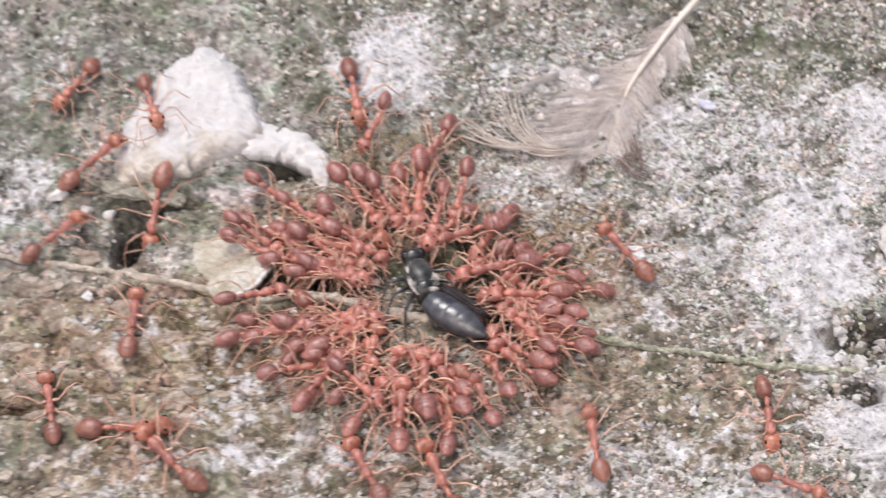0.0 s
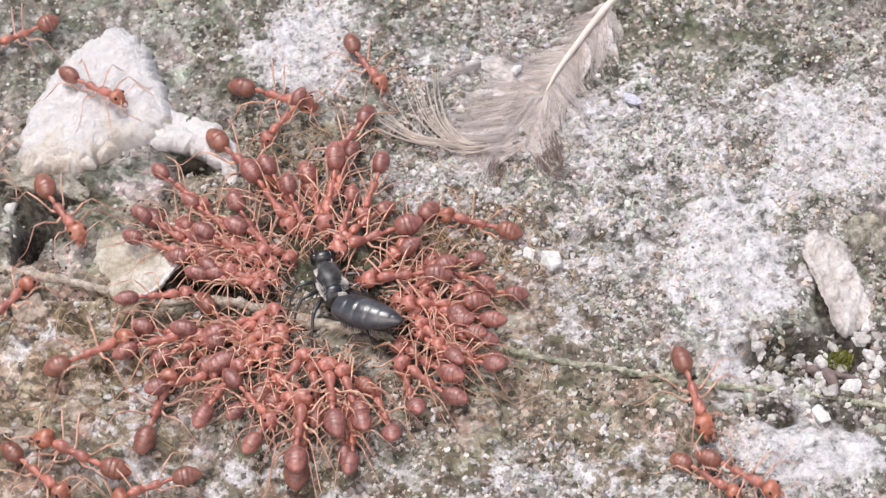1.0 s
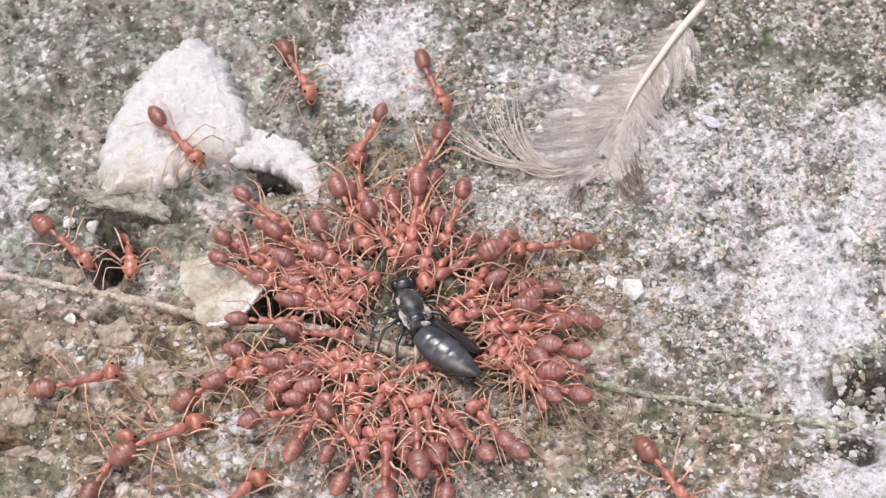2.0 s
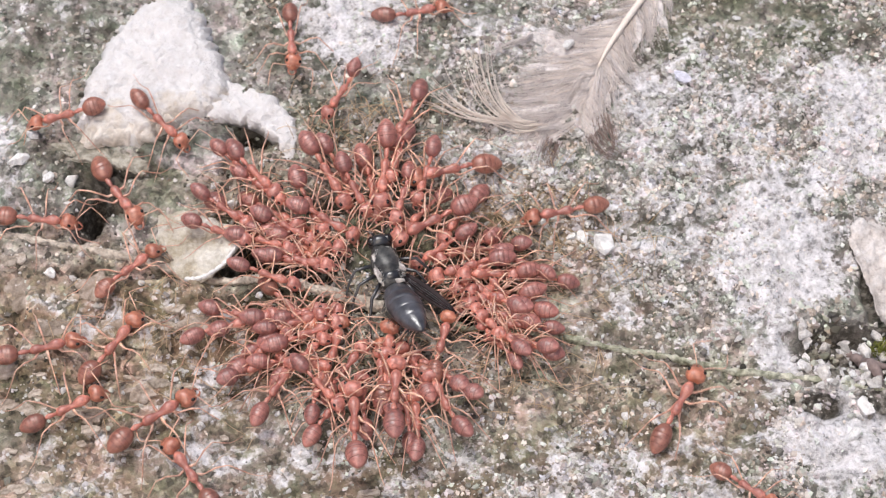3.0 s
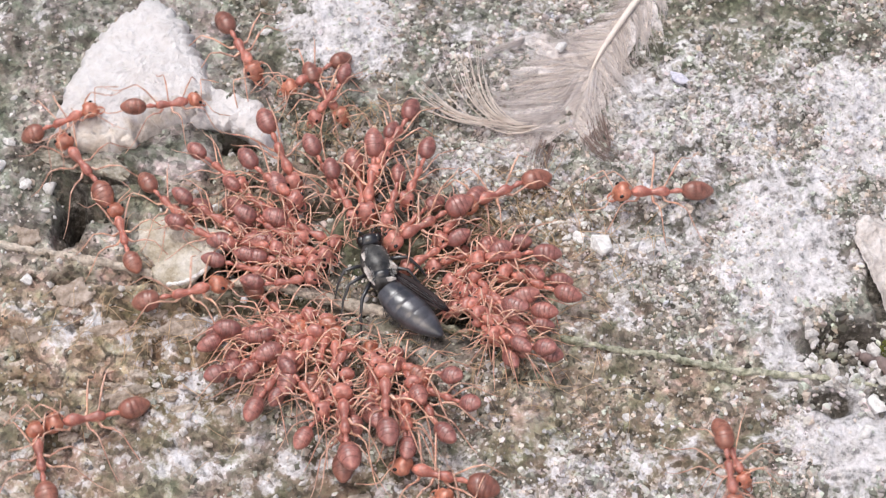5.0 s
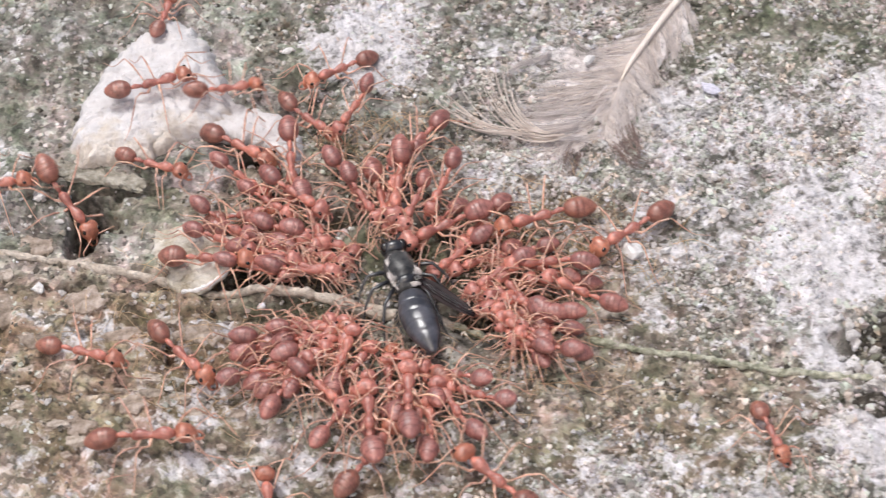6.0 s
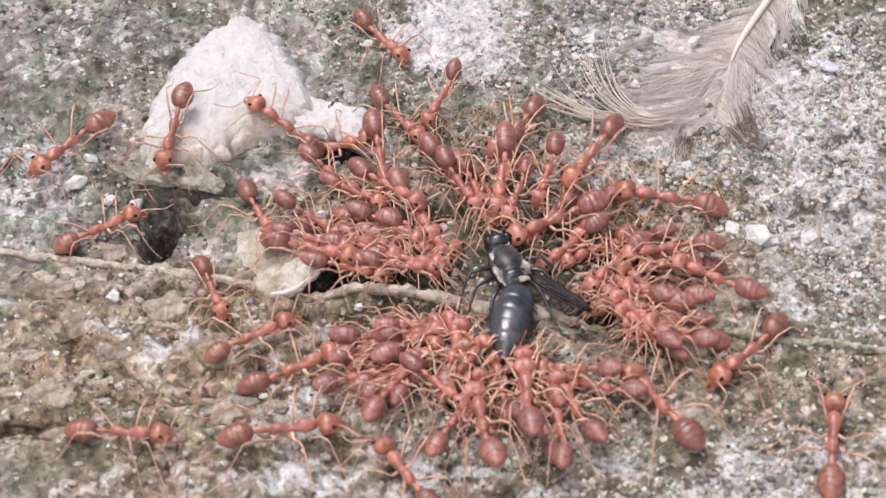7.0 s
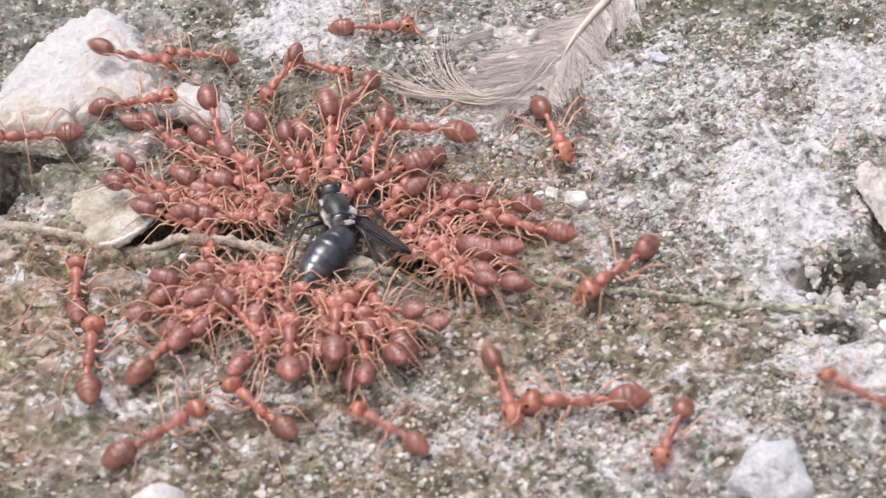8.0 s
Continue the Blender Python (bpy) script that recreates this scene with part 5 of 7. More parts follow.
def key_ant(rows, size=1.0, lift=0.0, pitch=0.0, gait=True, seed=0):
    """An ant along rows of (seconds, x, y, heading); its legs stride with the ground it covers, its feelers sway."""
    rng = random.Random(seed)
    ant = (ANTS if gait else TUGS).pop()
    ant.scale = (size,) * 3
    for c in ant.children:
        if c.name.startswith("gaster"):
            c.matrix_basis = c.matrix_basis @ pose(0, 0, 0, 0, rng.uniform(-4, 22) if not gait else rng.uniform(-4, 10), rng.uniform(-14, 14))
            c.scale = (rng.uniform(0.88, 1.0), rng.uniform(0.8, 1.0), rng.uniform(0.8, 0.95))
        if c.name.startswith("head"):
            c.matrix_basis = c.matrix_basis @ pose(0, 0, 0, rng.uniform(-8, 8), rng.uniform(-12, 14), rng.uniform(-16, 16))
    if not gait:
        pitch, lift = 1.5 * pitch + 3, lift + 0.25
    if rows[0][0] > 0:
        rows = [(0.0, *rows[0][1:])] + rows
    if rows[-1][0] < 8:
        rows = rows + [(8.0, *rows[-1][1:])]
    full, last = [], None
    for t, x, y, turn in rows:
        if last is not None:
            turn = last + (turn - last + 180) % 360 - 180
            t0, x0, y0, a0 = full[-1]
            cut = max(1, math.ceil(abs(turn - a0) / 70))
            full += [(t0 + (t - t0) * k / cut, x0 + (x - x0) * k / cut, y0 + (y - y0) * k / cut, a0 + (turn - a0) * k / cut) for k in range(1, cut)]
        full.append((t, x, y, turn))
        last = turn
    steps = []
    for t, x, y, a in full:
        height, tip = max(stand(x, y), -9.0 if gait else -0.5), 0.0
        if gait:
            # a walker leans along the slope between its front and hind feet
            c, w = 2.8 * math.cos(radians(a)), 2.8 * math.sin(radians(a))
            front, hind = max(stand(x + c, y + w), height - 1.5), max(stand(x - c, y - w), height - 1.5)
            if max(front, hind) > height + 0.8 or height > 1.5:
                height, tip = max(height, (front + hind) / 2), -max(-38, min(38, math.degrees(math.atan2(front - hind, 5.6))))
        steps.append((t, pose(x * MM, y * MM, (height + lift) * MM, rng.uniform(-6, 6), pitch + tip + rng.uniform(-3, 3), a)))
    walk(ant, steps)
    legs = [c for c in ant.children if c.name.startswith("leg")]
    feelers = [c for c in ant.children if c.name.startswith("antenna")]
    ts, xs, ys = ([r[k] for r in full] for k in range(3))
    beat = [k * 0.2 for k in range(41)]
    gone, px, py = 0.0, None, None
    way = []
    for t in beat:
        x, y = float(np.interp(t, ts, xs)), float(np.interp(t, ts, ys))
        if px is not None:
            gone += math.hypot(x - px, y - py)
        px, py = x, y
        way.append(gone)
    for k, leg in enumerate(legs):
        base, rest = leg.matrix_basis.translation.copy(), rng.uniform(-22, 22)
        phase = math.pi * ((k % 3 + k // 3) % 2)
        if not gait or gone < 3:
            leg.matrix_basis = Matrix.Translation(base) @ pose(0, 0, 0, rng.uniform(-9, 9), rng.uniform(-9, 9), rest)
            continue
        walk(leg, [(t, Matrix.Translation(base) @ pose(0, 0, 0, 0, 0, rest * 0.4 + 20 * math.sin(2.2 * d + phase))) for t, d in zip(beat, way)])
    for k, feeler in enumerate(feelers):
        base, a, b = feeler.matrix_basis.translation.copy(), rng.uniform(0, 6.28), rng.uniform(-20, 20)
        walk(feeler, [(t, Matrix.Translation(base) @ pose(0, 0, 0, 0, 6 * math.sin(3 * t + a), b + 14 * math.sin(2.3 * t + a))) for t in beat[::3] + [8.0]])
    return ant


ANTS = [ANT] + [copy_thing(ANT, Matrix()) for _ in range(29)]
TUGS = [TUG] + [copy_thing(TUG, Matrix()) for _ in range(82)]


# ---- what moves ----
def motions():
    walk(FLY_BODY, [(t, pose(x * MM, y * MM, 0.6 * MM, 0, 0, a)) for t, x, y, a in (
        (0, 1.70, 0.05, -71), (0.5, 1.75, 0.25, -70), (1, 1.85, 0.25, -71), (1.5, 1.55, 0.40, -69), (3, 1.65, 0.15, -71), (3.5, 1.76, 0.35, -71), (4, 1.70, 0.45, -70), (5.5, 1.75, 0.25, -71), (6, 1.90, 0.10, -71), (6.5, 1.85, 0.15, -72), (7, 1.65, -0.15, -72), (7.5, 1.95, 0.15, -72), (8, 2.25, 0.55, -74))])
    walk(FLY_ABDOMEN, [(t, pose(1.9 * MM, 0, 1.2 * MM, 0, b, a)) for t, a, b in (
        (0.0, 27, 0), (0.2, 31, 0), (0.5, -7, -25), (0.6, -45, -5), (0.7, -104, 0), (0.85, -30, 0), (1.0, 39, -16), (1.2, 36, -15), (1.5, -1, -25), (2.2, 30, 0),
        (3.0, 0, -26), (3.5, 33, 0), (4.0, -8, -34), (4.7, 10, 0), (5.3, 28, 0), (5.5, -23, 0), (5.8, 23, 0), (6.0, -6, -6), (6.2, -70, -24),
        (6.5, -50, -14), (6.8, -17, 0), (7.0, -36, 0), (7.2, -41, 0), (7.5, -59, -5), (7.7, -47, 0), (8.0, -49, 0))])
    key_ant([(0, 2.6, 16.1, -116), (0.9, 2.8, 16.2, -120), (1.5, 2.4, 16.3, -117), (2.3, 2.6, 16.5, -114), (3, 2.8, 16.1, -114), (3.5, 1.8, 20.5, -133), (4, 1.3, 17.7, -124), (4.3, 2.1, 16.6, -122), (5, 2.8, 14.3, -117), (5.5, 3.9, 12.4, -121), (5.7, 3.4, 13.5, -122), (6, 2.6, 14.6, -129), (6.5, 2.3, 14.8, -128), (7.3, 2.5, 14.3, -124), (8, 2.6, 14.8, -124)], 1.11, 0.5, -4, False, 1)
    key_ant([(0, -2.8, 18.9, -118), (0.9, -3.2, 18.8, -131), (1.5, -3.0, 18.7, -122), (2.3, -2.8, 19.1, -125), (3.5, -3.0, 18.9, -124), (4.3, -2.7, 18.9, -124), (5, -3.0, 18.7, -126), (5.7, -2.7, 18.5, -127), (6.5, -2.9, 19.0, -121), (7.3, -3.1, 18.9, -123), (8, -3.2, 19.0, -122)], 0.90, 0.8, 8, False, 2)
    key_ant([(0, -4.3, 10.1, -52), (0.9, -3.8, 10.1, -53), (1.5, -4.2, 10.2, -60), (2.3, -3.9, 10.7, -64), (3, -4.1, 10.4, -57), (3.5, -4.5, 12.8, -55), (4.3, -5.7, 12.4, -62), (5, -7.1, 13.0, -66), (5.5, -7.8, 12.6, -79), (5.7, -7.8, 13.0, -82), (6.5, -8.1, 12.7, -86), (7.3, -8.0, 12.6, -78), (8, -8.1, 12.3, -74)], 1.13, 0.2, 8, False, 3)
    key_ant([(0, -6.5, 5.2, -15), (0.9, -6.8, 4.9, -11), (1, -6.8, 4.9, -13), (1.5, -7.6, 6.1, -19), (2.3, -8.7, 8.1, -33), (3.5, -11.1, 11.0, -51), (4.3, -9.3, 10.0, -49), (5, -7.6, 9.5, -42), (5.5, -6.9, 8.9, -40), (5.7, -7.2, 8.9, -39), (6.5, -7.2, 9.0, -38), (7.3, -7.2, 9.0, -40), (8, -6.8, 8.8, -37)], 1.08, 0.5, 0, False, 4)
    key_ant([(0, 0.1, 10.1, -82), (0.9, -0.0, 9.8, -78), (1, 0.1, 9.8, -75), (1.5, 0.0, 9.4, -80), (2.3, 0.0, 9.5, -78), (3.5, -0.3, 8.9, -75), (4.3, -0.1, 8.6, -70), (5, 0.1, 9.0, -80), (5.5, -0.2, 8.8, -75), (5.7, -0.2, 8.9, -78), (6.5, -0.4, 8.9, -73), (7.3, -0.5, 8.9, -69), (8, -0.1, 8.6, -71)], 1.04, 0, 0, False, 5)
    key_ant([(0, 1.4, 10.0, -94), (0.9, 1.4, 9.7, -104), (1, 1.5, 9.9, -99), (1.5, 1.4, 9.8, -93), (2.3, 1.4, 9.9, -99), (3.5, 0.9, 10.3, -92), (4.3, 1.2, 10.1, -89), (5, 1.0, 9.4, -97), (5.5, 1.2, 9.5, -95), (5.7, 1.4, 9.4, -97), (6.5, 1.1, 9.5, -96), (7.3, 1.5, 9.3, -102), (8, 1.5, 9.8, -88)], 1.20, 0.5, 4, False, 6)
    key_ant([(0, 1.7, 12.0, -100), (0.9, 2.2, 12.4, -103), (1.5, 2.3, 12.3, -99), (2.3, 2.3, 11.8, -107), (3.5, 2.0, 12.0, -104), (4.3, 1.7, 12.2, -104), (5, 1.8, 12.3, -105), (5.7, 1.7, 12.0, -109), (6.5, 2.0, 11.9, -111), (7.3, 2.0, 11.7, -98), (8, 1.7, 11.8, -97)], 0.90, 0.8, -4, False, 7)
    key_ant([(0, -4.2, 5.1, -34), (0.9, -4.6, 5.7, -36), (1, -4.4, 5.4, -31), (1.5, -4.5, 5.3, -24), (2.3, -4.4, 5.7, -28), (3.5, -4.0, 5.4, -25), (4.3, -4.2, 5.1, -20), (5, -4.8, 5.1, -22), (5.5, -4.8, 4.9, -21), (5.7, -5.1, 4.8, -17), (6.5, -4.5, 5.1, -28), (7.3, -5.1, 4.9, -28), (8, -4.6, 4.9, -21)], 1.02, 0, 8, False, 8)
    key_ant([(0, -11.8, 6.9, -32), (0.9, -11.6, 6.8, -23), (1, -11.5, 7.0, -30), (1.5, -11.5, 6.5, -37), (2.3, -11.3, 6.5, -30), (3.5, -11.5, 5.7, -32), (4.3, -11.7, 5.6, -28), (5, -11.3, 5.6, -36), (5.5, -11.2, 5.5, -29), (5.7, -10.9, 5.2, -27), (6.5, -11.0, 5.4, -22), (7.3, -11.3, 5.1, -32), (8, -11.4, 5.5, -24)], 1.08, 0, -4, False, 9)
    key_ant([(0, -13.6, 6.4, -33), (0.9, -13.0, 6.8, -26), (1.5, -13.6, 6.9, -25), (2.3, -13.2, 7.0, -30), (3.5, -13.4, 6.7, -31), (4.3, -13.4, 6.4, -33), (5, -13.3, 6.9, -28), (5.7, -13.4, 6.5, -32), (6.5, -13.3, 6.8, -29), (7.3, -13.4, 6.9, -33), (8, -13.1, 6.4, -36)], 0.90, 0.5, 8, False, 10)
    key_ant([(0, -5.6, 1.8, -21), (0.9, -5.5, 1.6, -11), (1.5, -6.0, 1.7, -8), (2.3, -6.0, 1.5, -13), (3.5, -5.7, 1.6, -14), (4.3, -5.5, 1.4, -19), (5, -5.9, 1.7, -11), (5.7, -5.8, 1.5, -16), (6.5, -5.8, 1.5, -20), (7.3, -5.7, 1.9, -15), (8, -5.5, 1.3, -11)], 0.91, 0.8, -4, False, 11)
    key_ant([(0, -13.2, -0.4, 17), (0.9, -13.2, -0.3, 11), (1, -13.0, -0.3, 11), (1.5, -12.0, 0.0, 6), (2.3, -10.4, -0.4, -3), (3.5, -8.6, 0.0, -23), (4.3, -9.5, 0.9, -14), (5, -9.7, 1.3, -14), (5.5, -10.3, 1.6, -17), (5.7, -10.2, 1.8, -16), (6.5, -10.3, 1.9, -11), (7.3, -10.5, 1.4, -13), (8, -10.5, 1.6, -21)], 0.92, 0.5, 4, False, 12)
    key_ant([(0, -5.8, -3.4, 15), (0.9, -6.0, -3.5, 18), (1, -5.8, -3.6, 12), (1.5, -5.8, -4.1, 20), (2.3, -6.5, -3.7, 18), (3.5, -6.5, -4.4, 16), (4.3, -6.5, -6.2, 27), (5, -6.6, -7.1, 29), (5.5, -7.0, -8.2, 28), (5.7, -7.3, -8.4, 24), (6.5, -6.7, -8.0, 23), (7.3, -6.9, -8.0, 21), (8, -6.7, -8.4, 21)], 0.90, 0, -4, False, 13)
    key_ant([(0, -5.4, -2.7, 17), (0.9, -5.3, -2.6, 16), (1, -5.1, -2.9, 23), (1.5, -6.0, -3.6, 25), (2.3, -7.6, -5.4, 32), (3.5, -9.3, -7.5, 44), (4.3, -7.1, -7.3, 60), (5, -4.5, -7.6, 66), (5.5, -2.9, -7.3, 77), (5.7, -2.6, -7.6, 76), (6.5, -2.9, -7.3, 73), (7.3, -2.9, -7.2, 79), (8, -3.0, -7.3, 79)], 1.00, 0.2, 0, False, 14)
    key_ant([(0, -6.2, 1.7, -22), (0.9, -6.3, 1.1, -24), (1, -6.3, 1.4, -24), (1.5, -6.4, 0.2, -12), (2.3, -6.2, -2.3, 3), (3.5, -6.2, -5.3, 24), (4.3, -6.1, -2.9, 17), (5, -6.1, -0.6, 6), (5.5, -6.2, 1.3, -8), (5.7, -6.4, 1.2, -5), (6.5, -6.1, 1.4, -6), (7.3, -6.2, 1.2, -12), (8, -6.5, 1.5, -4)], 0.90, 0.8, -4, False, 15)
    key_ant([(0, -5.1, -6.7, 16), (0.9, -4.8, -6.8, 18), (1, -5.0, -6.5, 18), (1.5, -5.6, -6.7, 12), (2.3, -6.2, -7.6, 9), (3.5, -7.1, -8.5, 0), (4.3, -6.1, -7.1, 6), (5, -5.9, -5.8, -3), (5.5, -5.2, -4.7, 4), (5.7, -5.5, -4.5, 7), (6.5, -5.4, -5.0, 2), (7.3, -5.0, -4.5, 7), (8, -5.1, -5.0, 2)], 0.90, 0, 4, False, 16)
    key_ant([(0, -6.7, -10.1, 56), (0.9, -6.6, -10.2, 64), (1, -6.8, -9.8, 60), (1.5, -6.7, -9.8, 58), (2.3, -7.2, -10.4, 62), (3.5, -7.7, -11.1, 60), (4.3, -7.0, -10.5, 56), (5, -6.9, -10.2, 59), (5.5, -6.9, -9.9, 57), (5.7, -6.8, -10.2, 61), (6.5, -6.8, -9.9, 57), (7.3, -7.0, -10.1, 57), (8, -7.3, -9.9, 59)], 1.02, 0.5, 0, False, 17)
    key_ant([(0, -3.9, -9.9, 51), (0.9, -4.2, -10.1, 48), (1, -3.9, -10.3, 46), (1.5, -4.3, -10.6, 49), (2.3, -4.3, -10.8, 70), (3.5, -4.2, -11.3, 81), (4.3, -4.9, -10.1, 73), (5, -5.5, -9.2, 62), (5.5, -5.6, -8.8, 54), (5.7, -5.3, -8.7, 57), (6.5, -5.7, -8.6, 60), (7.3, -5.4, -8.9, 57), (8, -5.6, -9.1, 47)], 0.90, 0, 4, False, 18)
    key_ant([(0, 0.0, -14.1, 87), (0.9, -0.4, -13.7, 83), (1, -0.1, -14.0, 87), (1.5, -0.4, -14.5, 88), (2.3, -0.5, -14.4, 91), (3.5, -1.2, -14.7, 95), (4.3, -1.4, -14.8, 101), (5, -1.0, -14.6, 95), (5.5, -0.8, -14.5, 97), (5.7, -0.5, -14.3, 93), (6.5, -0.9, -14.2, 97), (7.3, -1.1, -14.8, 98), (8, -0.8, -14.4, 92)], 1.20, 0.8, 4, False, 19)
    key_ant([(0, 3.8, -10.9, 113), (0.9, 3.8, -10.8, 101), (1, 3.9, -10.6, 108), (1.5, 3.5, -10.7, 97), (2.3, 2.6, -10.1, 103), (3.5, 1.4, -10.0, 87), (4.3, 1.3, -10.3, 81), (5, 1.5, -10.7, 90), (5.5, 1.7, -10.5, 83), (5.7, 1.8, -10.3, 80), (6.5, 2.1, -10.2, 87), (7.3, 2.0, -10.5, 84), (8, 1.4, -10.7, 90)], 0.98, 0.2, 0, False, 20)
    key_ant([(0, 1.9, -10.8, 92), (0.9, 2.3, -11.0, 100), (1, 2.2, -10.7, 97), (1.5, 1.9, -11.0, 95), (2.3, 2.1, -11.4, 90), (3.5, 2.5, -12.1, 88), (4.3, 2.8, -12.1, 87), (5, 2.5, -12.5, 92), (5.5, 2.5, -12.5, 91), (5.7, 2.4, -12.3, 93), (6.5, 2.4, -12.1, 87), (7.3, 2.4, -12.4, 92), (8, 2.5, -12.3, 90)], 1.18, 0.5, 8, False, 21)
    key_ant([(0, 6.8, -12.2, 110), (0.9, 6.3, -11.9, 111), (1, 6.5, -12.1, 111), (1.5, 6.2, -11.7, 123), (2.3, 6.1, -10.4, 132), (3.5, 5.6, -9.0, 154), (4.3, 5.6, -9.4, 160), (5, 5.3, -9.3, 163), (5.5, 5.6, -9.3, 161), (5.7, 5.7, -9.6, 157), (6.5, 5.8, -9.2, 166), (7.3, 5.9, -9.4, 167), (8, 5.8, -9.5, 159)], 0.93, 0, 4, False, 22)
    key_ant([(0, 9.8, -8.6, 133), (0.9, 9.9, -9.2, 133), (1, 9.9, -8.9, 139), (1.5, 9.2, -9.8, 127), (2.3, 7.6, -10.8, 126), (3.5, 5.9, -12.7, 112), (4.3, 5.5, -12.8, 120), (5, 5.6, -12.5, 114), (5.5, 5.7, -12.5, 117), (5.7, 5.9, -12.4, 121), (6.5, 5.8, -12.7, 112), (7.3, 5.4, -12.3, 111), (8, 5.4, -12.2, 113)], 1.04, 0.2, 0, False, 23)
    key_ant([(0, 8.3, -9.7, 107), (0.9, 8.7, -9.9, 102), (1, 8.6, -9.6, 103), (1.5, 8.4, -9.7, 109), (2.3, 7.9, -10.0, 121), (3.5, 7.0, -10.6, 143), (4.3, 7.6, -11.0, 146), (5, 7.2, -11.6, 148), (5.5, 7.7, -11.5, 154), (5.7, 7.8, -11.6, 149), (6.5, 7.8, -11.2, 156), (7.3, 7.6, -11.3, 148), (8, 7.7, -11.6, 158)], 0.90, 0, 8, False, 24)
    key_ant([(0, 9.7, -7.1, 131), (0.9, 9.8, -6.9, 130), (1, 9.9, -7.1, 135), (1.5, 10.0, -5.7, 148), (2.3, 10.6, -4.1, 167), (3.5, 11.3, -1.6, -173), (4.3, 11.1, -2.4, 180), (5, 11.0, -2.4, 177), (5.5, 11.0, -3.1, 165), (5.7, 11.0, -3.0, 158), (6.5, 11.3, -3.4, 170), (7.3, 10.7, -3.3, 165), (8, 10.7, -3.1, 160)], 1.09, 0, 8, False, 25)
    key_ant([(0, 11.5, -4.4, 165), (0.9, 11.3, -3.8, 161), (1, 11.5, -4.0, 166), (1.5, 11.4, -3.7, 164), (2.3, 11.2, -4.0, 169), (3.5, 11.3, -4.0, 163), (4.3, 11.1, -4.4, 156), (5, 11.2, -4.4, 141), (5.5, 11.1, -4.9, 134), (5.7, 11.4, -5.0, 141), (6.5, 10.9, -4.6, 131), (7.3, 10.8, -5.0, 132), (8, 11.3, -4.8, 140)], 0.90, 0.8, 0, False, 26)
    key_ant([(0, 10.7, -5.8, 126), (0.9, 10.7, -5.5, 124), (1.5, 11.4, -5.7, 129), (2.3, 11.4, -6.0, 132), (3.5, 11.1, -5.9, 131), (4.3, 11.1, -6.0, 128), (5, 11.4, -5.6, 133), (5.7, 11.3, -5.9, 128), (6.5, 11.2, -5.9, 134), (7.3, 11.0, -6.2, 125), (8, 11.4, -6.1, 135)], 0.90, 0.8, 4, False, 27)
    key_ant([(0, 8.0, 1.5, -172), (0.9, 7.6, 1.5, -179), (1, 7.7, 1.3, -177), (1.5, 7.7, 0.9, -181), (2.3, 8.3, 0.8, -166), (3.5, 8.8, 0.9, -165), (4.3, 10.7, 1.1, -167), (5, 12.7, 1.6, -176), (5.5, 13.7, 1.4, -180), (5.7, 13.6, 1.5, -183), (6.5, 13.4, 1.2, -175), (7.3, 13.4, 1.6, -181), (8, 13.5, 1.3, -183)], 1.08, 0.8, 4, False, 28)
    key_ant([(0, 6.5, 2.5, -152), (0.9, 6.4, 2.5, -146), (1, 6.4, 2.7, -146), (1.5, 6.4, 2.6, -149), (2.3, 6.3, 2.6, -152), (3.5, 6.1, 3.0, -147), (4.3, 6.3, 3.0, -150), (5, 6.1, 2.4, -152), (5.5, 6.2, 2.6, -145), (5.7, 6.2, 2.8, -141), (6.5, 6.2, 2.5, -147), (7.3, 6.3, 2.9, -147), (8, 5.9, 2.4, -152)], 0.93, 0.2, 8, False, 29)
    key_ant([(0, 4.9, 5.5, -163), (0.9, 4.8, 5.4, -151), (1, 4.8, 5.5, -157), (1.5, 4.9, 5.7, -152), (2.3, 5.1, 5.0, -152), (3.5, 5.1, 5.1, -150), (4.3, 4.8, 5.3, -145), (5, 5.3, 5.3, -149), (5.5, 5.0, 5.0, -152), (5.7, 4.9, 5.3, -152), (6.5, 4.8, 5.0, -156), (7.3, 5.0, 4.7, -156), (8, 5.1, 5.1, -152)], 1.20, 0.5, 0, False, 30)
    key_ant([(0, 3.9, 6.8, -130), (0.9, 4.0, 6.9, -129), (1, 4.2, 7.1, -133), (1.5, 4.5, 6.7, -125), (2.3, 4.4, 6.8, -135), (3.5, 4.5, 6.6, -126), (4.3, 4.6, 6.8, -129), (5, 4.4, 6.0, -131), (5.5, 4.8, 6.1, -125), (5.7, 4.7, 6.4, -131), (6.5, 4.5, 6.4, -118), (7.3, 5.1, 6.0, -127), (8, 5.1, 6.1, -122)], 0.90, 0.2, -4, False, 31)
    key_ant([(0, 9.1, 0.6, -140), (0.9, 9.6, 0.8, -144), (1.5, 9.5, 0.7, -143), (2.3, 9.7, 0.5, -142), (3.5, 9.4, 0.7, -143), (4.3, 9.7, 1.0, -148), (5, 9.8, 1.0, -148), (5.7, 9.3, 0.5, -149), (6.5, 9.8, 0.7, -138), (7.3, 9.2, 0.4, -138), (8, 9.6, 1.1, -140)], 0.94, 0.8, 8, False, 32)
    key_ant([(0, 10.5, -1.4, -179), (0.9, 10.6, -1.4, -180), (1, 10.8, -1.5, -178), (1.5, 10.8, -1.2, -180), (2.3, 10.6, -0.5, -171), (3.5, 10.5, 0.3, -177), (4.3, 13.0, -0.1, -185), (5, 14.5, -0.7, -204), (5.5, 16.0, -1.4, 152), (5.7, 15.8, -1.4, -205), (6.5, 15.9, -1.3, -211), (7.3, 16.4, -1.4, -209), (8, 16.1, -1.1, -202)], 1.03, 0.8, -4, False, 33)
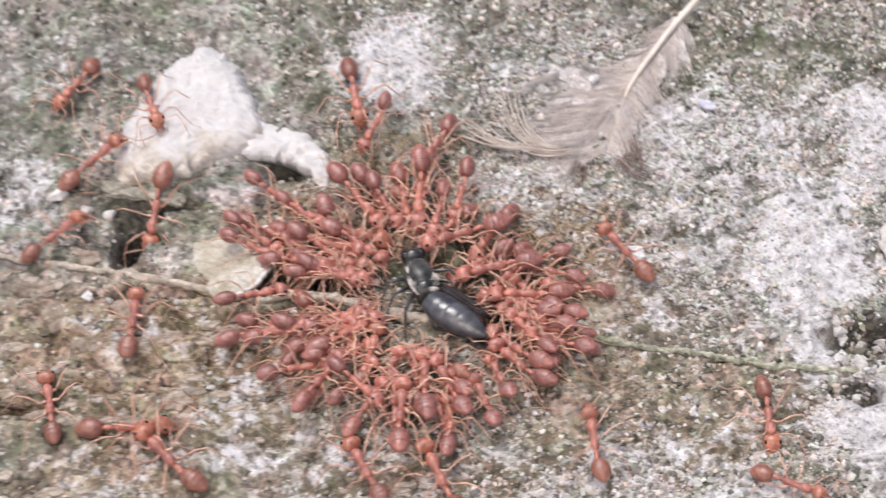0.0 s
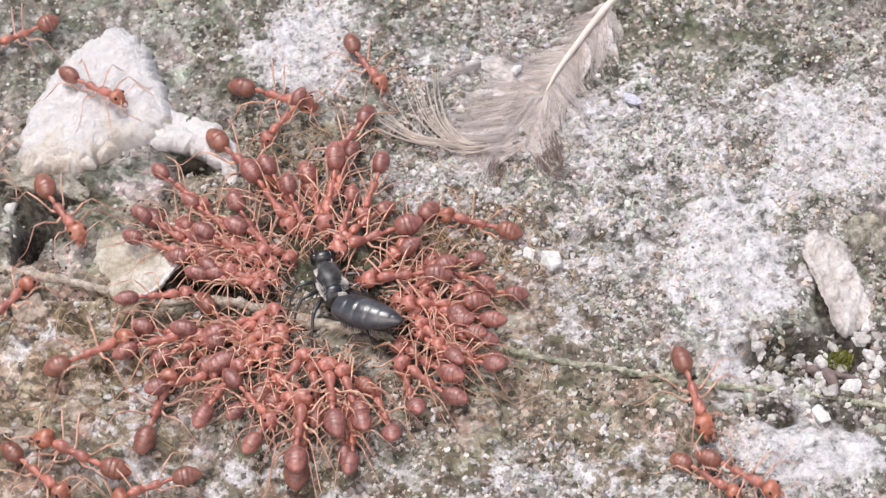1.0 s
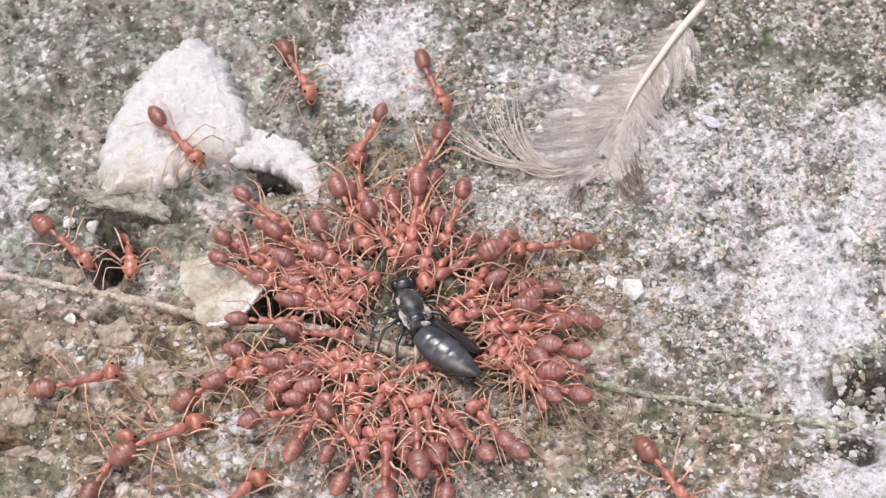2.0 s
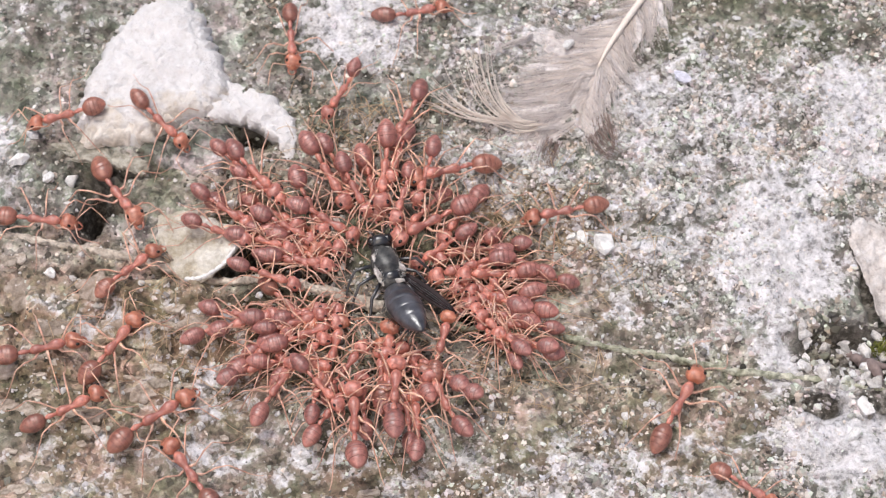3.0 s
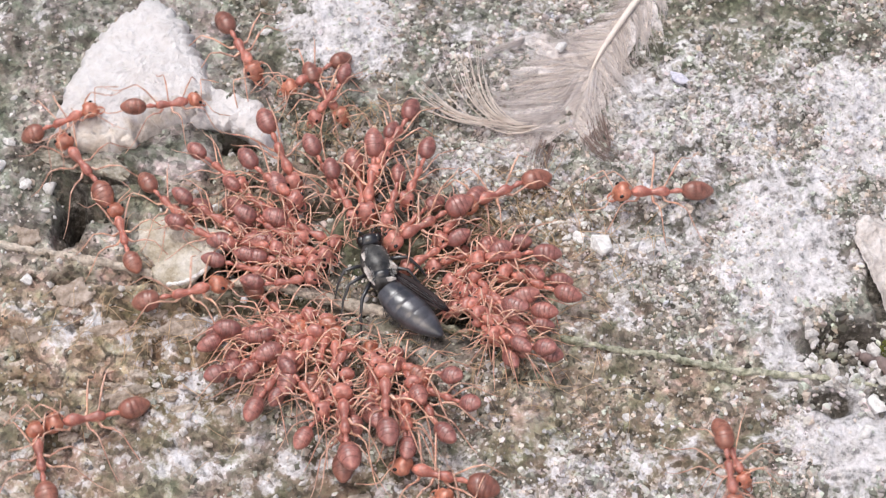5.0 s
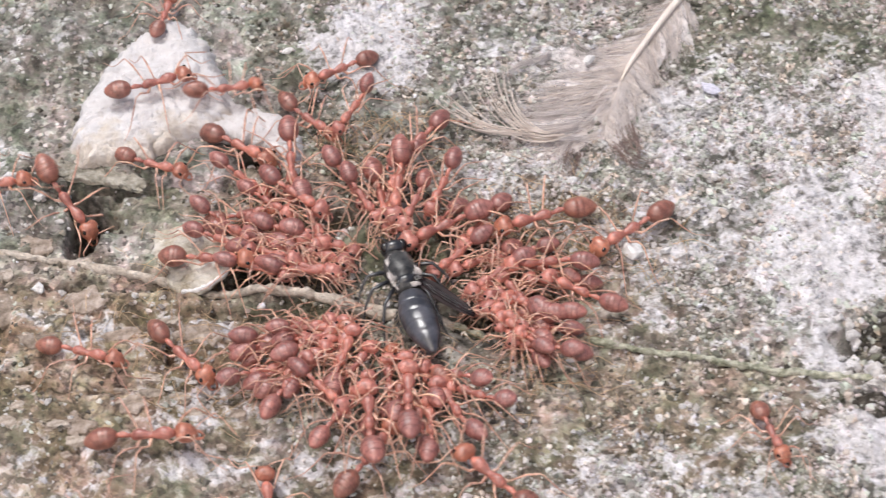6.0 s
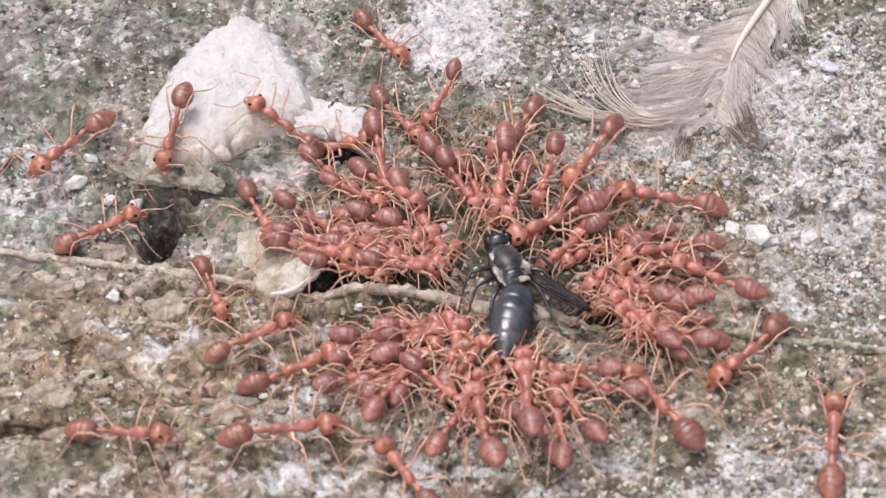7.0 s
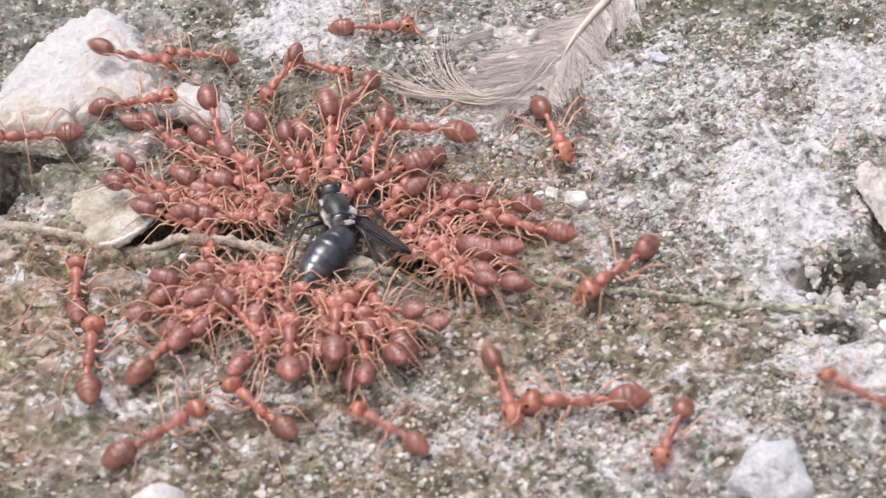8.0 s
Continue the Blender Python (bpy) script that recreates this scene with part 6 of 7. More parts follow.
    key_ant([(0, -2.7, 10.9, -56), (0.9, -3.0, 11.3, -58), (1.5, -3.2, 11.1, -59), (2.3, -3.3, 11.2, -61), (3.5, -3.0, 11.2, -55), (4.3, -3.0, 11.0, -52), (5, -3.1, 11.3, -62), (5.7, -3.1, 11.1, -56), (6.5, -2.7, 11.3, -60), (7.3, -3.0, 11.1, -62), (8, -3.3, 10.9, -50)], 0.93, 0, 8, False, 34)
    key_ant([(0, -7.5, 4.9, -33), (0.9, -7.3, 5.0, -28), (1.5, -7.5, 5.3, -23), (2.3, -7.6, 5.0, -26), (3.5, -7.4, 5.1, -27), (4.3, -7.4, 5.4, -31), (5, -7.7, 5.0, -26), (5.7, -7.7, 4.9, -22), (6.5, -7.5, 5.4, -29), (7.3, -7.4, 5.5, -27), (8, -7.7, 4.9, -25)], 0.90, 0.8, 8, False, 35)
    key_ant([(0, -9.2, 3.1, -13), (0.9, -9.0, 3.1, -21), (1.5, -9.0, 3.7, -26), (2.3, -9.5, 3.4, -21), (3.5, -9.1, 3.4, -20), (4.3, -8.9, 3.6, -22), (5, -9.2, 3.4, -14), (5.7, -9.3, 3.3, -25), (6.5, -9.0, 3.0, -14), (7.3, -9.1, 3.4, -26), (8, -9.3, 3.3, -15)], 0.90, 0.8, -4, False, 36)
    key_ant([(0, -1.7, 9.1, -61), (0.9, -1.5, 8.5, -66), (1.5, -1.3, 8.5, -63), (2.3, -1.5, 8.6, -59), (3.5, -1.5, 8.7, -63), (4.3, -1.2, 9.0, -60), (5, -1.7, 8.4, -64), (5.7, -1.7, 8.5, -58), (6.5, -1.7, 9.0, -57), (7.3, -1.8, 9.0, -64), (8, -1.7, 8.5, -69)], 0.90, 0.5, 4, False, 37)
    key_ant([(0, -6.9, 1.9, -1), (0.9, -7.2, 1.6, -8), (1.5, -7.1, 1.5, -9), (2.3, -6.7, 1.5, -12), (3.5, -6.8, 1.6, -6), (4.3, -7.0, 1.6, -5), (5, -7.0, 1.8, -10), (5.7, -6.7, 1.7, -11), (6.5, -6.7, 1.6, -6), (7.3, -6.8, 1.7, -7), (8, -7.2, 1.8, -1)], 0.90, 0.5, 0, False, 38)
    key_ant([(0, -12.2, 11.4, -34), (0.9, -12.1, 11.4, -35), (1.5, -11.9, 11.5, -33), (2.3, -12.2, 11.3, -36), (3.5, -12.2, 11.6, -39), (4.3, -12.3, 11.7, -38), (5, -12.5, 11.6, -35), (5.7, -12.2, 11.6, -34), (6.5, -12.3, 11.6, -38), (7.3, -12.0, 11.4, -45), (8, -12.0, 11.6, -42)], 0.90, 0.2, 8, False, 39)
    key_ant([(0, 3.2, 7.8, -103), (0.9, 2.7, 7.2, -104), (1.5, 3.0, 7.5, -107), (2.3, 2.9, 7.4, -104), (3.5, 2.8, 7.6, -107), (4.3, 2.9, 7.5, -112), (5, 2.9, 7.4, -103), (5.7, 2.6, 7.5, -111), (6.5, 2.8, 7.6, -112), (7.3, 2.5, 7.5, -111), (8, 2.8, 7.3, -112)], 0.90, 0.8, 0, False, 40)
    key_ant([(0, 10.9, -1.7, 162), (0.9, 10.5, -2.2, 159), (1.5, 10.5, -1.6, 157), (2.3, 10.9, -1.9, 161), (3.5, 10.6, -1.9, 162), (4.3, 10.4, -1.6, 157), (5, 10.6, -1.9, 158), (5.7, 10.4, -1.6, 166), (6.5, 10.8, -1.6, 156), (7.3, 10.7, -1.8, 158), (8, 10.6, -1.6, 159)], 0.90, 0, 4, False, 41)
    key_ant([(0, 12.6, 1.7, 165), (0.9, 12.6, 2.0, 157), (1.5, 12.8, 1.8, 159), (2.3, 13.2, 1.7, 155), (3.5, 12.9, 1.7, 158), (4.3, 12.7, 2.0, 153), (5, 12.6, 1.7, 151), (5.7, 13.1, 1.4, 161), (6.5, 12.7, 1.8, 160), (7.3, 12.7, 1.8, 158), (8, 13.2, 1.6, 152)], 0.90, 0, 0, False, 42)
    key_ant([(0, -0.6, -11.8, 92), (0.9, -0.6, -11.8, 98), (1.5, -0.8, -12.2, 99), (2.3, -0.3, -12.2, 90), (3.5, -0.6, -12.0, 97), (4.3, -0.9, -11.8, 95), (5, -0.6, -11.6, 98), (5.7, -0.8, -11.8, 90), (6.5, -0.7, -11.8, 92), (7.3, -0.9, -11.9, 94), (8, -0.3, -12.2, 101)], 0.90, 0.5, 0, False, 43)
    key_ant([(0, -3.7, -11.2, -45), (0.9, -4.1, -11.4, -48), (1.5, -3.7, -11.3, -51), (2.3, -4.0, -11.5, -49), (3.5, -3.9, -11.2, -47), (4.3, -3.9, -11.2, -45), (5, -4.1, -11.5, -53), (5.7, -4.1, -11.4, -46), (6.5, -4.1, -11.0, -45), (7.3, -3.8, -11.0, -47), (8, -4.0, -11.3, -53)], 0.90, 0.5, 0, False, 44)
    key_ant([(0, 11.3, -0.9, 132), (0.9, 11.2, -1.2, 123), (1.5, 11.5, -1.4, 127), (2.3, 11.3, -1.6, 120), (3.5, 11.5, -1.3, 126), (4.3, 11.7, -1.1, 130), (5, 11.1, -1.6, 128), (5.7, 11.2, -1.2, 126), (6.5, 11.1, -1.4, 123), (7.3, 11.7, -1.3, 130), (8, 11.7, -1.4, 127)], 0.90, 0.5, 0, False, 45)
    key_ant([(0, 13.3, -6.6, 157), (1.1, 13.4, -7.3, 159), (2.2, 13.3, -6.4, 149), (3.3, 12.9, -6.7, 163), (4.4, 13.2, -6.7, 158), (5.5, 13.2, -6.9, 158), (6.6, 12.8, -7.1, 160), (8, 13.1, -6.9, 153)], 0.92, 0.3, 6, False, 46)
    key_ant([(0, -8.1, -5.0, 409), (1.1, -8.6, -5.3, 400), (2.2, -8.4, -5.1, 408), (3.3, -8.2, -5.3, 400), (4.4, -8.1, -5.3, 407), (5.5, -8.3, -4.9, 400), (6.6, -7.8, -5.3, 402), (8, -8.6, -4.8, 406)], 0.86, 0, -5, False, 47)
    key_ant([(0, -7.6, -3.9, 361), (1.1, -7.7, -3.7, 369), (2.2, -7.2, -4.1, 372), (3.3, -7.3, -3.6, 374), (4.4, -7.9, -3.8, 372), (5.5, -8.0, -5.3, 373), (6.6, -7.8, -5.0, 372), (8, -7.6, -5.8, 361)], 1.02, 0, 6, False, 48)
    key_ant([(0, 10.9, -1.7, 142), (1.1, 10.9, -1.7, 137), (2.2, 10.8, -1.8, 139), (3.3, 10.8, -1.8, 150), (4.4, 10.2, -1.7, 139), (5.5, 10.4, -1.5, 142), (6.6, 10.4, -1.7, 149), (8, 10.8, -1.3, 149)], 0.86, 0, 6, False, 49)
    key_ant([(0, 13.0, -5.1, 171), (1.1, 12.5, -4.3, 169), (2.2, 12.7, -4.2, 168), (3.3, 13.4, -4.9, 175), (4.4, 12.5, -4.3, 171), (5.5, 12.8, -4.5, 174), (6.6, 12.7, -5.1, 174), (8, 12.5, -4.3, 170)], 0.88, 0, 0, False, 50)
    key_ant([(0, 10.5, -4.1, 143), (1.1, 10.7, -3.8, 138), (2.2, 10.4, -4.4, 144), (3.3, 10.7, -4.2, 139), (4.4, 11.1, -4.2, 136), (5.5, 10.6, -4.5, 139), (6.6, 10.7, -4.0, 138), (8, 10.7, -3.8, 133)], 1.05, 0, -5, False, 51)
    key_ant([(0, -6.5, 2.7, 324), (1.1, -6.5, 3.1, 335), (2.2, -6.3, 3.1, 327), (3.3, -6.1, 3.0, 319), (4.4, -6.0, 2.9, 330), (5.5, -5.7, 2.6, 331), (6.6, -5.8, 2.7, 321), (8, -6.4, 2.8, 332)], 0.86, 0, 0, False, 52)
    key_ant([(0, 10.9, -2.9, 141), (1.1, 10.9, -2.3, 148), (2.2, 10.6, -3.2, 148), (3.3, 10.4, -2.5, 142), (4.4, 10.5, -2.8, 144), (5.5, 10.6, -2.3, 141), (6.6, 10.6, -3.1, 148), (8, 10.5, -2.9, 149)], 0.90, 0.3, -5, False, 53)
    key_ant([(0, 10.9, -1.3, 148), (1.1, 10.4, -1.1, 145), (2.2, 10.2, -2.0, 144), (3.3, 10.6, -1.7, 154), (4.4, 10.6, -1.6, 149), (5.5, 10.6, -1.4, 146), (6.6, 10.5, -1.6, 152), (8, 10.2, -1.3, 143)], 1.02, 0, 6, False, 54)
    key_ant([(0, 8.0, 3.0, 200), (1.1, 7.8, 2.6, 194), (2.2, 8.8, 2.9, 200), (3.3, 8.1, 3.1, 204), (4.4, 8.5, 2.4, 198), (5.5, 8.3, 2.5, 204), (6.6, 8.1, 2.7, 201), (8, 8.4, 2.9, 205)], 0.95, 0, 0, False, 55)
    key_ant([(0, -10.8, -3.8, 348), (1.1, -11.3, -3.8, 347), (2.2, -10.8, -3.5, 349), (3.3, -11.1, -3.9, 349), (4.4, -10.3, -4.0, 352), (5.5, -7.9, -5.8, 367), (6.6, -8.1, -5.8, 362), (8, -7.8, -5.7, 362)], 0.93, 0, -5, False, 56)
    key_ant([(0, -5.5, -3.6, 371), (1.1, -5.1, -4.5, 369), (2.2, -5.0, -4.3, 360), (3.3, -5.0, -3.6, 373), (4.4, -5.3, -4.0, 364), (5.5, -5.0, -6.2, 362), (6.6, -4.9, -5.2, 362), (8, -4.5, -5.8, 369)], 0.91, 0, 0, False, 57)
    key_ant([(0, -6.2, 6.7, 294), (1.1, -5.5, 7.4, 304), (2.2, -5.8, 7.3, 299), (3.3, -5.5, 7.2, 298), (4.4, -6.1, 6.8, 301), (5.5, -6.3, 6.8, 293), (6.6, -5.5, 7.1, 297), (8, -5.6, 6.7, 305)], 0.99, 0.3, 6, False, 58)
    key_ant([(0, -5.7, -8.3, 405), (1.1, -5.7, -7.7, 402), (2.2, -5.3, -8.1, 400), (3.3, -5.6, -7.5, 400), (4.4, -5.8, -8.1, 403), (5.5, -5.8, -8.1, 404), (6.6, -5.9, -7.6, 397), (8, -5.1, -8.3, 403)], 0.93, 0, -5, False, 59)
    key_ant([(0, -10.3, -4.4, 369), (1.1, -9.7, -5.0, 382), (2.2, -9.9, -4.5, 371), (3.3, -10.4, -4.5, 376), (4.4, -9.3, -5.4, 374), (5.5, -7.0, -8.2, 399), (6.6, -6.5, -8.6, 395), (8, -7.2, -8.8, 395)], 0.91, 0.3, -5, False, 60)
    key_ant([(0, -6.1, 3.5, 349), (1.1, -6.1, 3.8, 351), (2.2, -5.6, 3.6, 349), (3.3, -5.3, 3.8, 347), (4.4, -5.8, 3.6, 353), (5.5, -5.2, 3.2, 340), (6.6, -5.9, 4.0, 340), (8, -6.0, 4.0, 340)], 1.05, 0, 0, False, 61)
    key_ant([(0, 11.5, -6.2, 486), (1.1, 10.8, -5.9, 492), (2.2, 11.0, -5.8, 486), (3.3, 11.2, -6.5, 488), (4.4, 11.6, -6.1, 485), (5.5, 11.0, -5.9, 487), (6.6, 11.6, -6.5, 497), (8, 11.4, -5.8, 488)], 0.86, 0, 0, False, 62)
    key_ant([(0, -4.5, -4.9, 394), (1.1, -4.4, -5.2, 395), (2.2, -4.5, -5.2, 387), (3.3, -5.2, -5.7, 384), (4.4, -4.8, -5.7, 396), (5.5, -4.7, -5.6, 395), (6.6, -5.0, -5.5, 396), (8, -5.0, -6.2, 393)], 1.03, 0, 0, False, 63)
    key_ant([(0, -6.4, -4.4, 379), (1.1, -5.9, -5.1, 393), (2.2, -6.6, -4.3, 390), (3.3, -5.8, -4.6, 388), (4.4, -6.5, -4.3, 379), (5.5, -5.9, -4.5, 378), (6.6, -5.9, -4.8, 378), (8, -6.5, -5.1, 382)], 0.99, 0, -5, False, 64)
    key_ant([(0, 14.7, -0.2, 176), (1.1, 14.7, 0.1, 181), (2.2, 13.9, 0.5, 176), (3.3, 14.6, 0.1, 177), (4.4, 13.9, 0.3, 179), (5.5, 14.4, -0.2, 176), (6.6, 13.9, 0.6, 183), (8, 14.4, 0.1, 175)], 0.89, 0.3, -5, False, 65)
    key_ant([(0, -8.7, 6.6, 335), (1.1, -8.9, 6.6, 330), (2.2, -8.5, 6.2, 328), (3.3, -8.6, 6.7, 326), (4.4, -8.2, 6.7, 328), (5.5, -8.7, 6.3, 326), (6.6, -8.1, 6.0, 333), (8, -8.4, 6.2, 321)], 1.03, 0, -5, False, 66)
    key_ant([(0, -7.8, 4.1, 324), (1.1, -8.2, 4.1, 329), (2.2, -8.2, 4.3, 319), (3.3, -8.4, 3.6, 329), (4.4, -7.8, 4.3, 320), (5.5, -8.7, 4.5, 327), (6.6, -8.8, 4.0, 321), (8, -8.0, 4.5, 322)], 0.85, 0, 6, False, 67)
    key_ant([(0, 10.2, -1.9, 503), (1.1, 10.4, -1.9, 506), (2.2, 10.6, -1.6, 513), (3.3, 10.6, -1.9, 505), (4.4, 10.6, -1.9, 510), (5.5, 10.5, -1.8, 504), (6.6, 10.7, -1.6, 501), (8, 10.2, -1.6, 502)], 1.01, 0.3, 6, False, 68)
    key_ant([(0, 11.6, 3.3, 190), (1.1, 11.7, 3.2, 182), (2.2, 10.9, 3.8, 177), (3.3, 10.8, 3.1, 189), (4.4, 11.0, 3.4, 183), (5.5, 11.3, 3.4, 191), (6.6, 11.1, 3.5, 189), (8, 11.0, 3.2, 189)], 0.91, 0, 6, False, 69)
    key_ant([(0, 3.4, -14.1, 104), (1.1, 3.2, -13.9, 101), (2.2, 3.6, -14.2, 102), (3.3, 3.5, -13.6, 96), (4.4, 3.9, -14.2, 104), (5.5, 3.5, -13.6, 97), (6.6, 3.4, -14.2, 103), (8, 3.5, -14.1, 98)], 0.86, 0, 5, False, 200)
    key_ant([(0, -13.5, 4.8, -23), (1.1, -13.2, 5.0, -16), (2.2, -13.3, 4.9, -22), (3.3, -13.5, 4.3, -16), (4.4, -13.5, 4.3, -19), (5.5, -13.3, 4.6, -22), (6.6, -13.2, 4.2, -15), (8, -13.1, 4.8, -14)], 0.94, 0, 5, False, 201)
    key_ant([(0, -9.3, 8.8, -42), (1.1, -9.1, 8.2, -41), (2.2, -9.9, 8.5, -36), (3.3, -9.8, 9.0, -37), (4.4, -9.3, 8.2, -41), (5.5, -9.3, 8.3, -43), (6.6, -9.8, 8.9, -37), (8, -9.2, 8.8, -40)], 0.86, 0.2, -4, False, 202)
    key_ant([(0, 5.1, 10.4, -105), (1.1, 5.0, 10.6, -110), (2.2, 5.0, 10.4, -110), (3.3, 4.8, 10.1, -106), (4.4, 4.7, 10.4, -109), (5.5, 5.0, 10.0, -114), (6.6, 4.9, 9.9, -111), (8, 5.0, 9.8, -106)], 0.95, 0.5, 5, False, 205)
    key_ant([(0, 7.8, 5.8, -124), (1.1, 8.3, 6.3, -123), (2.2, 8.0, 5.9, -122), (3.3, 7.8, 6.2, -125), (4.4, 8.6, 5.9, -125), (5.5, 7.9, 6.2, -125), (6.6, 8.5, 5.8, -124), (8, 7.9, 6.1, -122)], 0.99, 0, 0, False, 206)
    key_ant([(0, 12.2, -2.4, 153), (1.1, 12.8, -2.4, 161), (2.2, 12.9, -2.5, 161), (3.3, 12.6, -2.5, 153), (4.4, 12.6, -2.2, 157), (5.5, 12.8, -2.9, 158), (6.6, 12.6, -2.4, 156), (8, 12.6, -2.8, 158)], 1.01, 0.2, 5, False, 207)
    key_ant([(0, 13.2, -6.8, 160), (1.1, 13.0, -6.5, 163), (2.2, 13.0, -6.5, 157), (3.3, 13.3, -6.8, 158), (4.4, 13.4, -6.8, 157), (5.5, 13.0, -6.9, 160), (6.6, 13.5, -6.6, 158), (8, 13.0, -6.8, 163)], 0.93, 0.5, -4, False, 208)
    key_ant([(0, 3.9, -14.6, 92), (1.1, 4.1, -14.2, 95), (2.2, 4.4, -13.9, 97), (3.3, 4.3, -14.0, 95), (4.4, 4.2, -13.9, 98), (5.5, 4.1, -13.9, 93), (6.6, 4.4, -14.6, 95), (8, 4.6, -14.2, 98)], 0.97, 0, 5, False, 209)
    key_ant([(0, -2.7, -12.8, 60), (1.1, -2.5, -12.9, 57), (2.2, -2.9, -13.2, 62), (3.3, -2.9, -13.2, 56), (4.4, -2.7, -13.5, 62), (5.5, -2.8, -13.0, 55), (6.6, -2.7, -13.6, 59), (8, -2.6, -13.3, 55)], 0.96, 0, 0, False, 210)
    key_ant([(0, -9.2, -8.3, 19), (1.1, -10.0, -8.7, 22), (2.2, -9.7, -8.9, 20), (3.3, -9.7, -8.8, 26), (4.4, -9.4, -8.5, 26), (5.5, -9.2, -8.4, 19), (6.6, -9.6, -8.8, 21), (8, -9.8, -8.4, 23)], 0.94, 0.2, 5, False, 211)
    key_ant([(0, -12.4, -4.4, 11), (1.1, -12.5, -4.6, 17), (2.2, -12.4, -5.1, 12), (3.3, -12.4, -5.0, 18), (4.4, -11.8, -4.9, 14), (5.5, -8.0, -5.3, 21), (6.6, -8.1, -5.6, 18), (8, -8.0, -5.4, 28)], 0.99, 0, 0, False, 212)
    key_ant([(0, 1.2, -9.4, 95), (1.1, 0.7, -9.5, 96), (2.2, 0.6, -9.7, 98), (3.3, 1.2, -9.5, 93), (4.4, 0.9, -9.9, 93), (5.5, 1.2, -9.9, 89), (6.6, 0.4, -9.9, 98), (8, 1.2, -9.6, 94)], 0.94, 0.2, 0, False, 213)
    key_ant([(0, 3.9, -9.5, 119), (1.1, 3.6, -9.5, 113), (2.2, 4.0, -9.5, 117), (3.3, 3.9, -8.9, 117), (4.4, 3.9, -9.5, 117), (5.5, 4.0, -9.2, 110), (6.6, 3.4, -9.2, 114), (8, 3.8, -9.5, 110)], 0.96, 0.2, 5, False, 214)
    key_ant([(0, -1.4, -9.0, 59), (1.1, -1.4, -8.4, 59), (2.2, -1.8, -8.7, 53), (3.3, -1.8, -8.9, 56), (4.4, -1.8, -8.5, 57), (5.5, -1.8, -8.8, 56), (6.6, -1.9, -8.4, 53), (8, -1.5, -8.9, 56)], 0.93, 0.5, -4, False, 215)
    key_ant([(0, -24.2, 21.8, -71), (0.5, -21.8, 24.4, -1), (1, -20.6, 21.9, -30), (1.5, -20.3, 20.2, -45), (3, -19.6, 15.8, -42), (3.5, -16.7, 18.7, 9), (4, -18.0, 17.1, 17), (5.5, -16.8, 18.6, 17), (6, -14.0, 21.4, 21), (6.5, -7.9, 28.2, 21), (7, -7.9, 27.7, -53), (7.5, -0.8, 32.2, -105), (7.95, -0.8, 50.2, 90)], 1.01, 0, 0, True, 70)
    key_ant([(0, -32.6, 26.2, -117), (1, -29.3, 30.3, -151), (1.45, -49.3, 30.3, 180), (2.55, -44.6, 16.6, -169), (3, -28.6, 16.6, -169), (3.5, -34.5, 13.5, 138), (4, -33.4, 14.5, -67), (5.5, -23.6, 17.1, 50), (6, -33.3, 11.1, 12), (6.5, -31.3, 7.7, -11), (7, -29.8, 7.6, 28), (7.5, -26.3, 0.1, 7), (7.95, -46.3, 0.1, 180)], 1.02, 0, 0, True, 71)
    key_ant([(0, -4.9, 23.8, -80), (0.5, -4.3, 20.2, 12), (1, -3.8, 22.3, -23), (1.5, -2.8, 21.2, 17), (1.95, -0.5, 8.9, 17), (3.05, -11.9, 47.7, -12), (3.5, -11.9, 23.7, -12), (4, -11.1, 25.6, -24), (5.5, -11.1, 23.2, -72), (6, -12.2, 15.2, -38), (6.5, -10.5, 15.5, -39), (7, -11.1, 15.9, -10), (7.5, -10.2, 12.4, -152), (7.95, -4.8, 6.7, -152)], 1.19, 0, 0, True, 72)
    key_ant([(0, 19.6, 4.0, 124), (0.5, 16.7, 6.6, 142), (1, 14.0, 7.7, 163), (1.5, 12.9, 7.9, -173), (3, 16.9, 6.5, -168), (3.5, 19.6, 4.2, -133), (4, 18.0, -7.3, -116), (5.5, 42.0, -19.5, -49), (5.95, 50.0, -19.5, 0), (7.05, 2.2, 49.9, -12), (7.5, 2.2, 25.9, -12), (8, 4.9, 27.3, -6)], 1.05, 0, 0, True, 73)
    key_ant([(0, -30.4, -11.1, 103), (1, -21.4, -17.5, -40), (1.5, -22.7, -14.6, 66), (3, -25.2, -12.9, 28), (3.5, -29.9, -18.4, 4), (3.95, -41.9, -18.4, 180), (5.05, -1.4, -7.7, 87), (5.5, -5.0, -20.2, 87), (6, -8.0, -21.2, 99), (6.5, -4.7, -23.9, 138), (7, -6.6, -17.6, 121), (8, -3.0, -18.9, 133)], 1.07, 0, 0, True, 74)
    key_ant([(0, -23.1, -13.8, 2), (0.5, -24.8, -11.3, 24), (1, -17.8, -5.6, 25), (1.5, -12.9, -5.4, 26), (3, -22.1, -6.3, 56), (3.5, -23.1, -6.3, 36), (4, -26.5, -3.8, 104), (5.5, -10.6, 0.6, -17), (6, -13.8, 2.7, -5), (6.5, -13.9, 0.9, -45), (7, -12.9, 3.3, -20), (8, -2.0, -6.5, 99)], 1.13, 0, 0, True, 75)
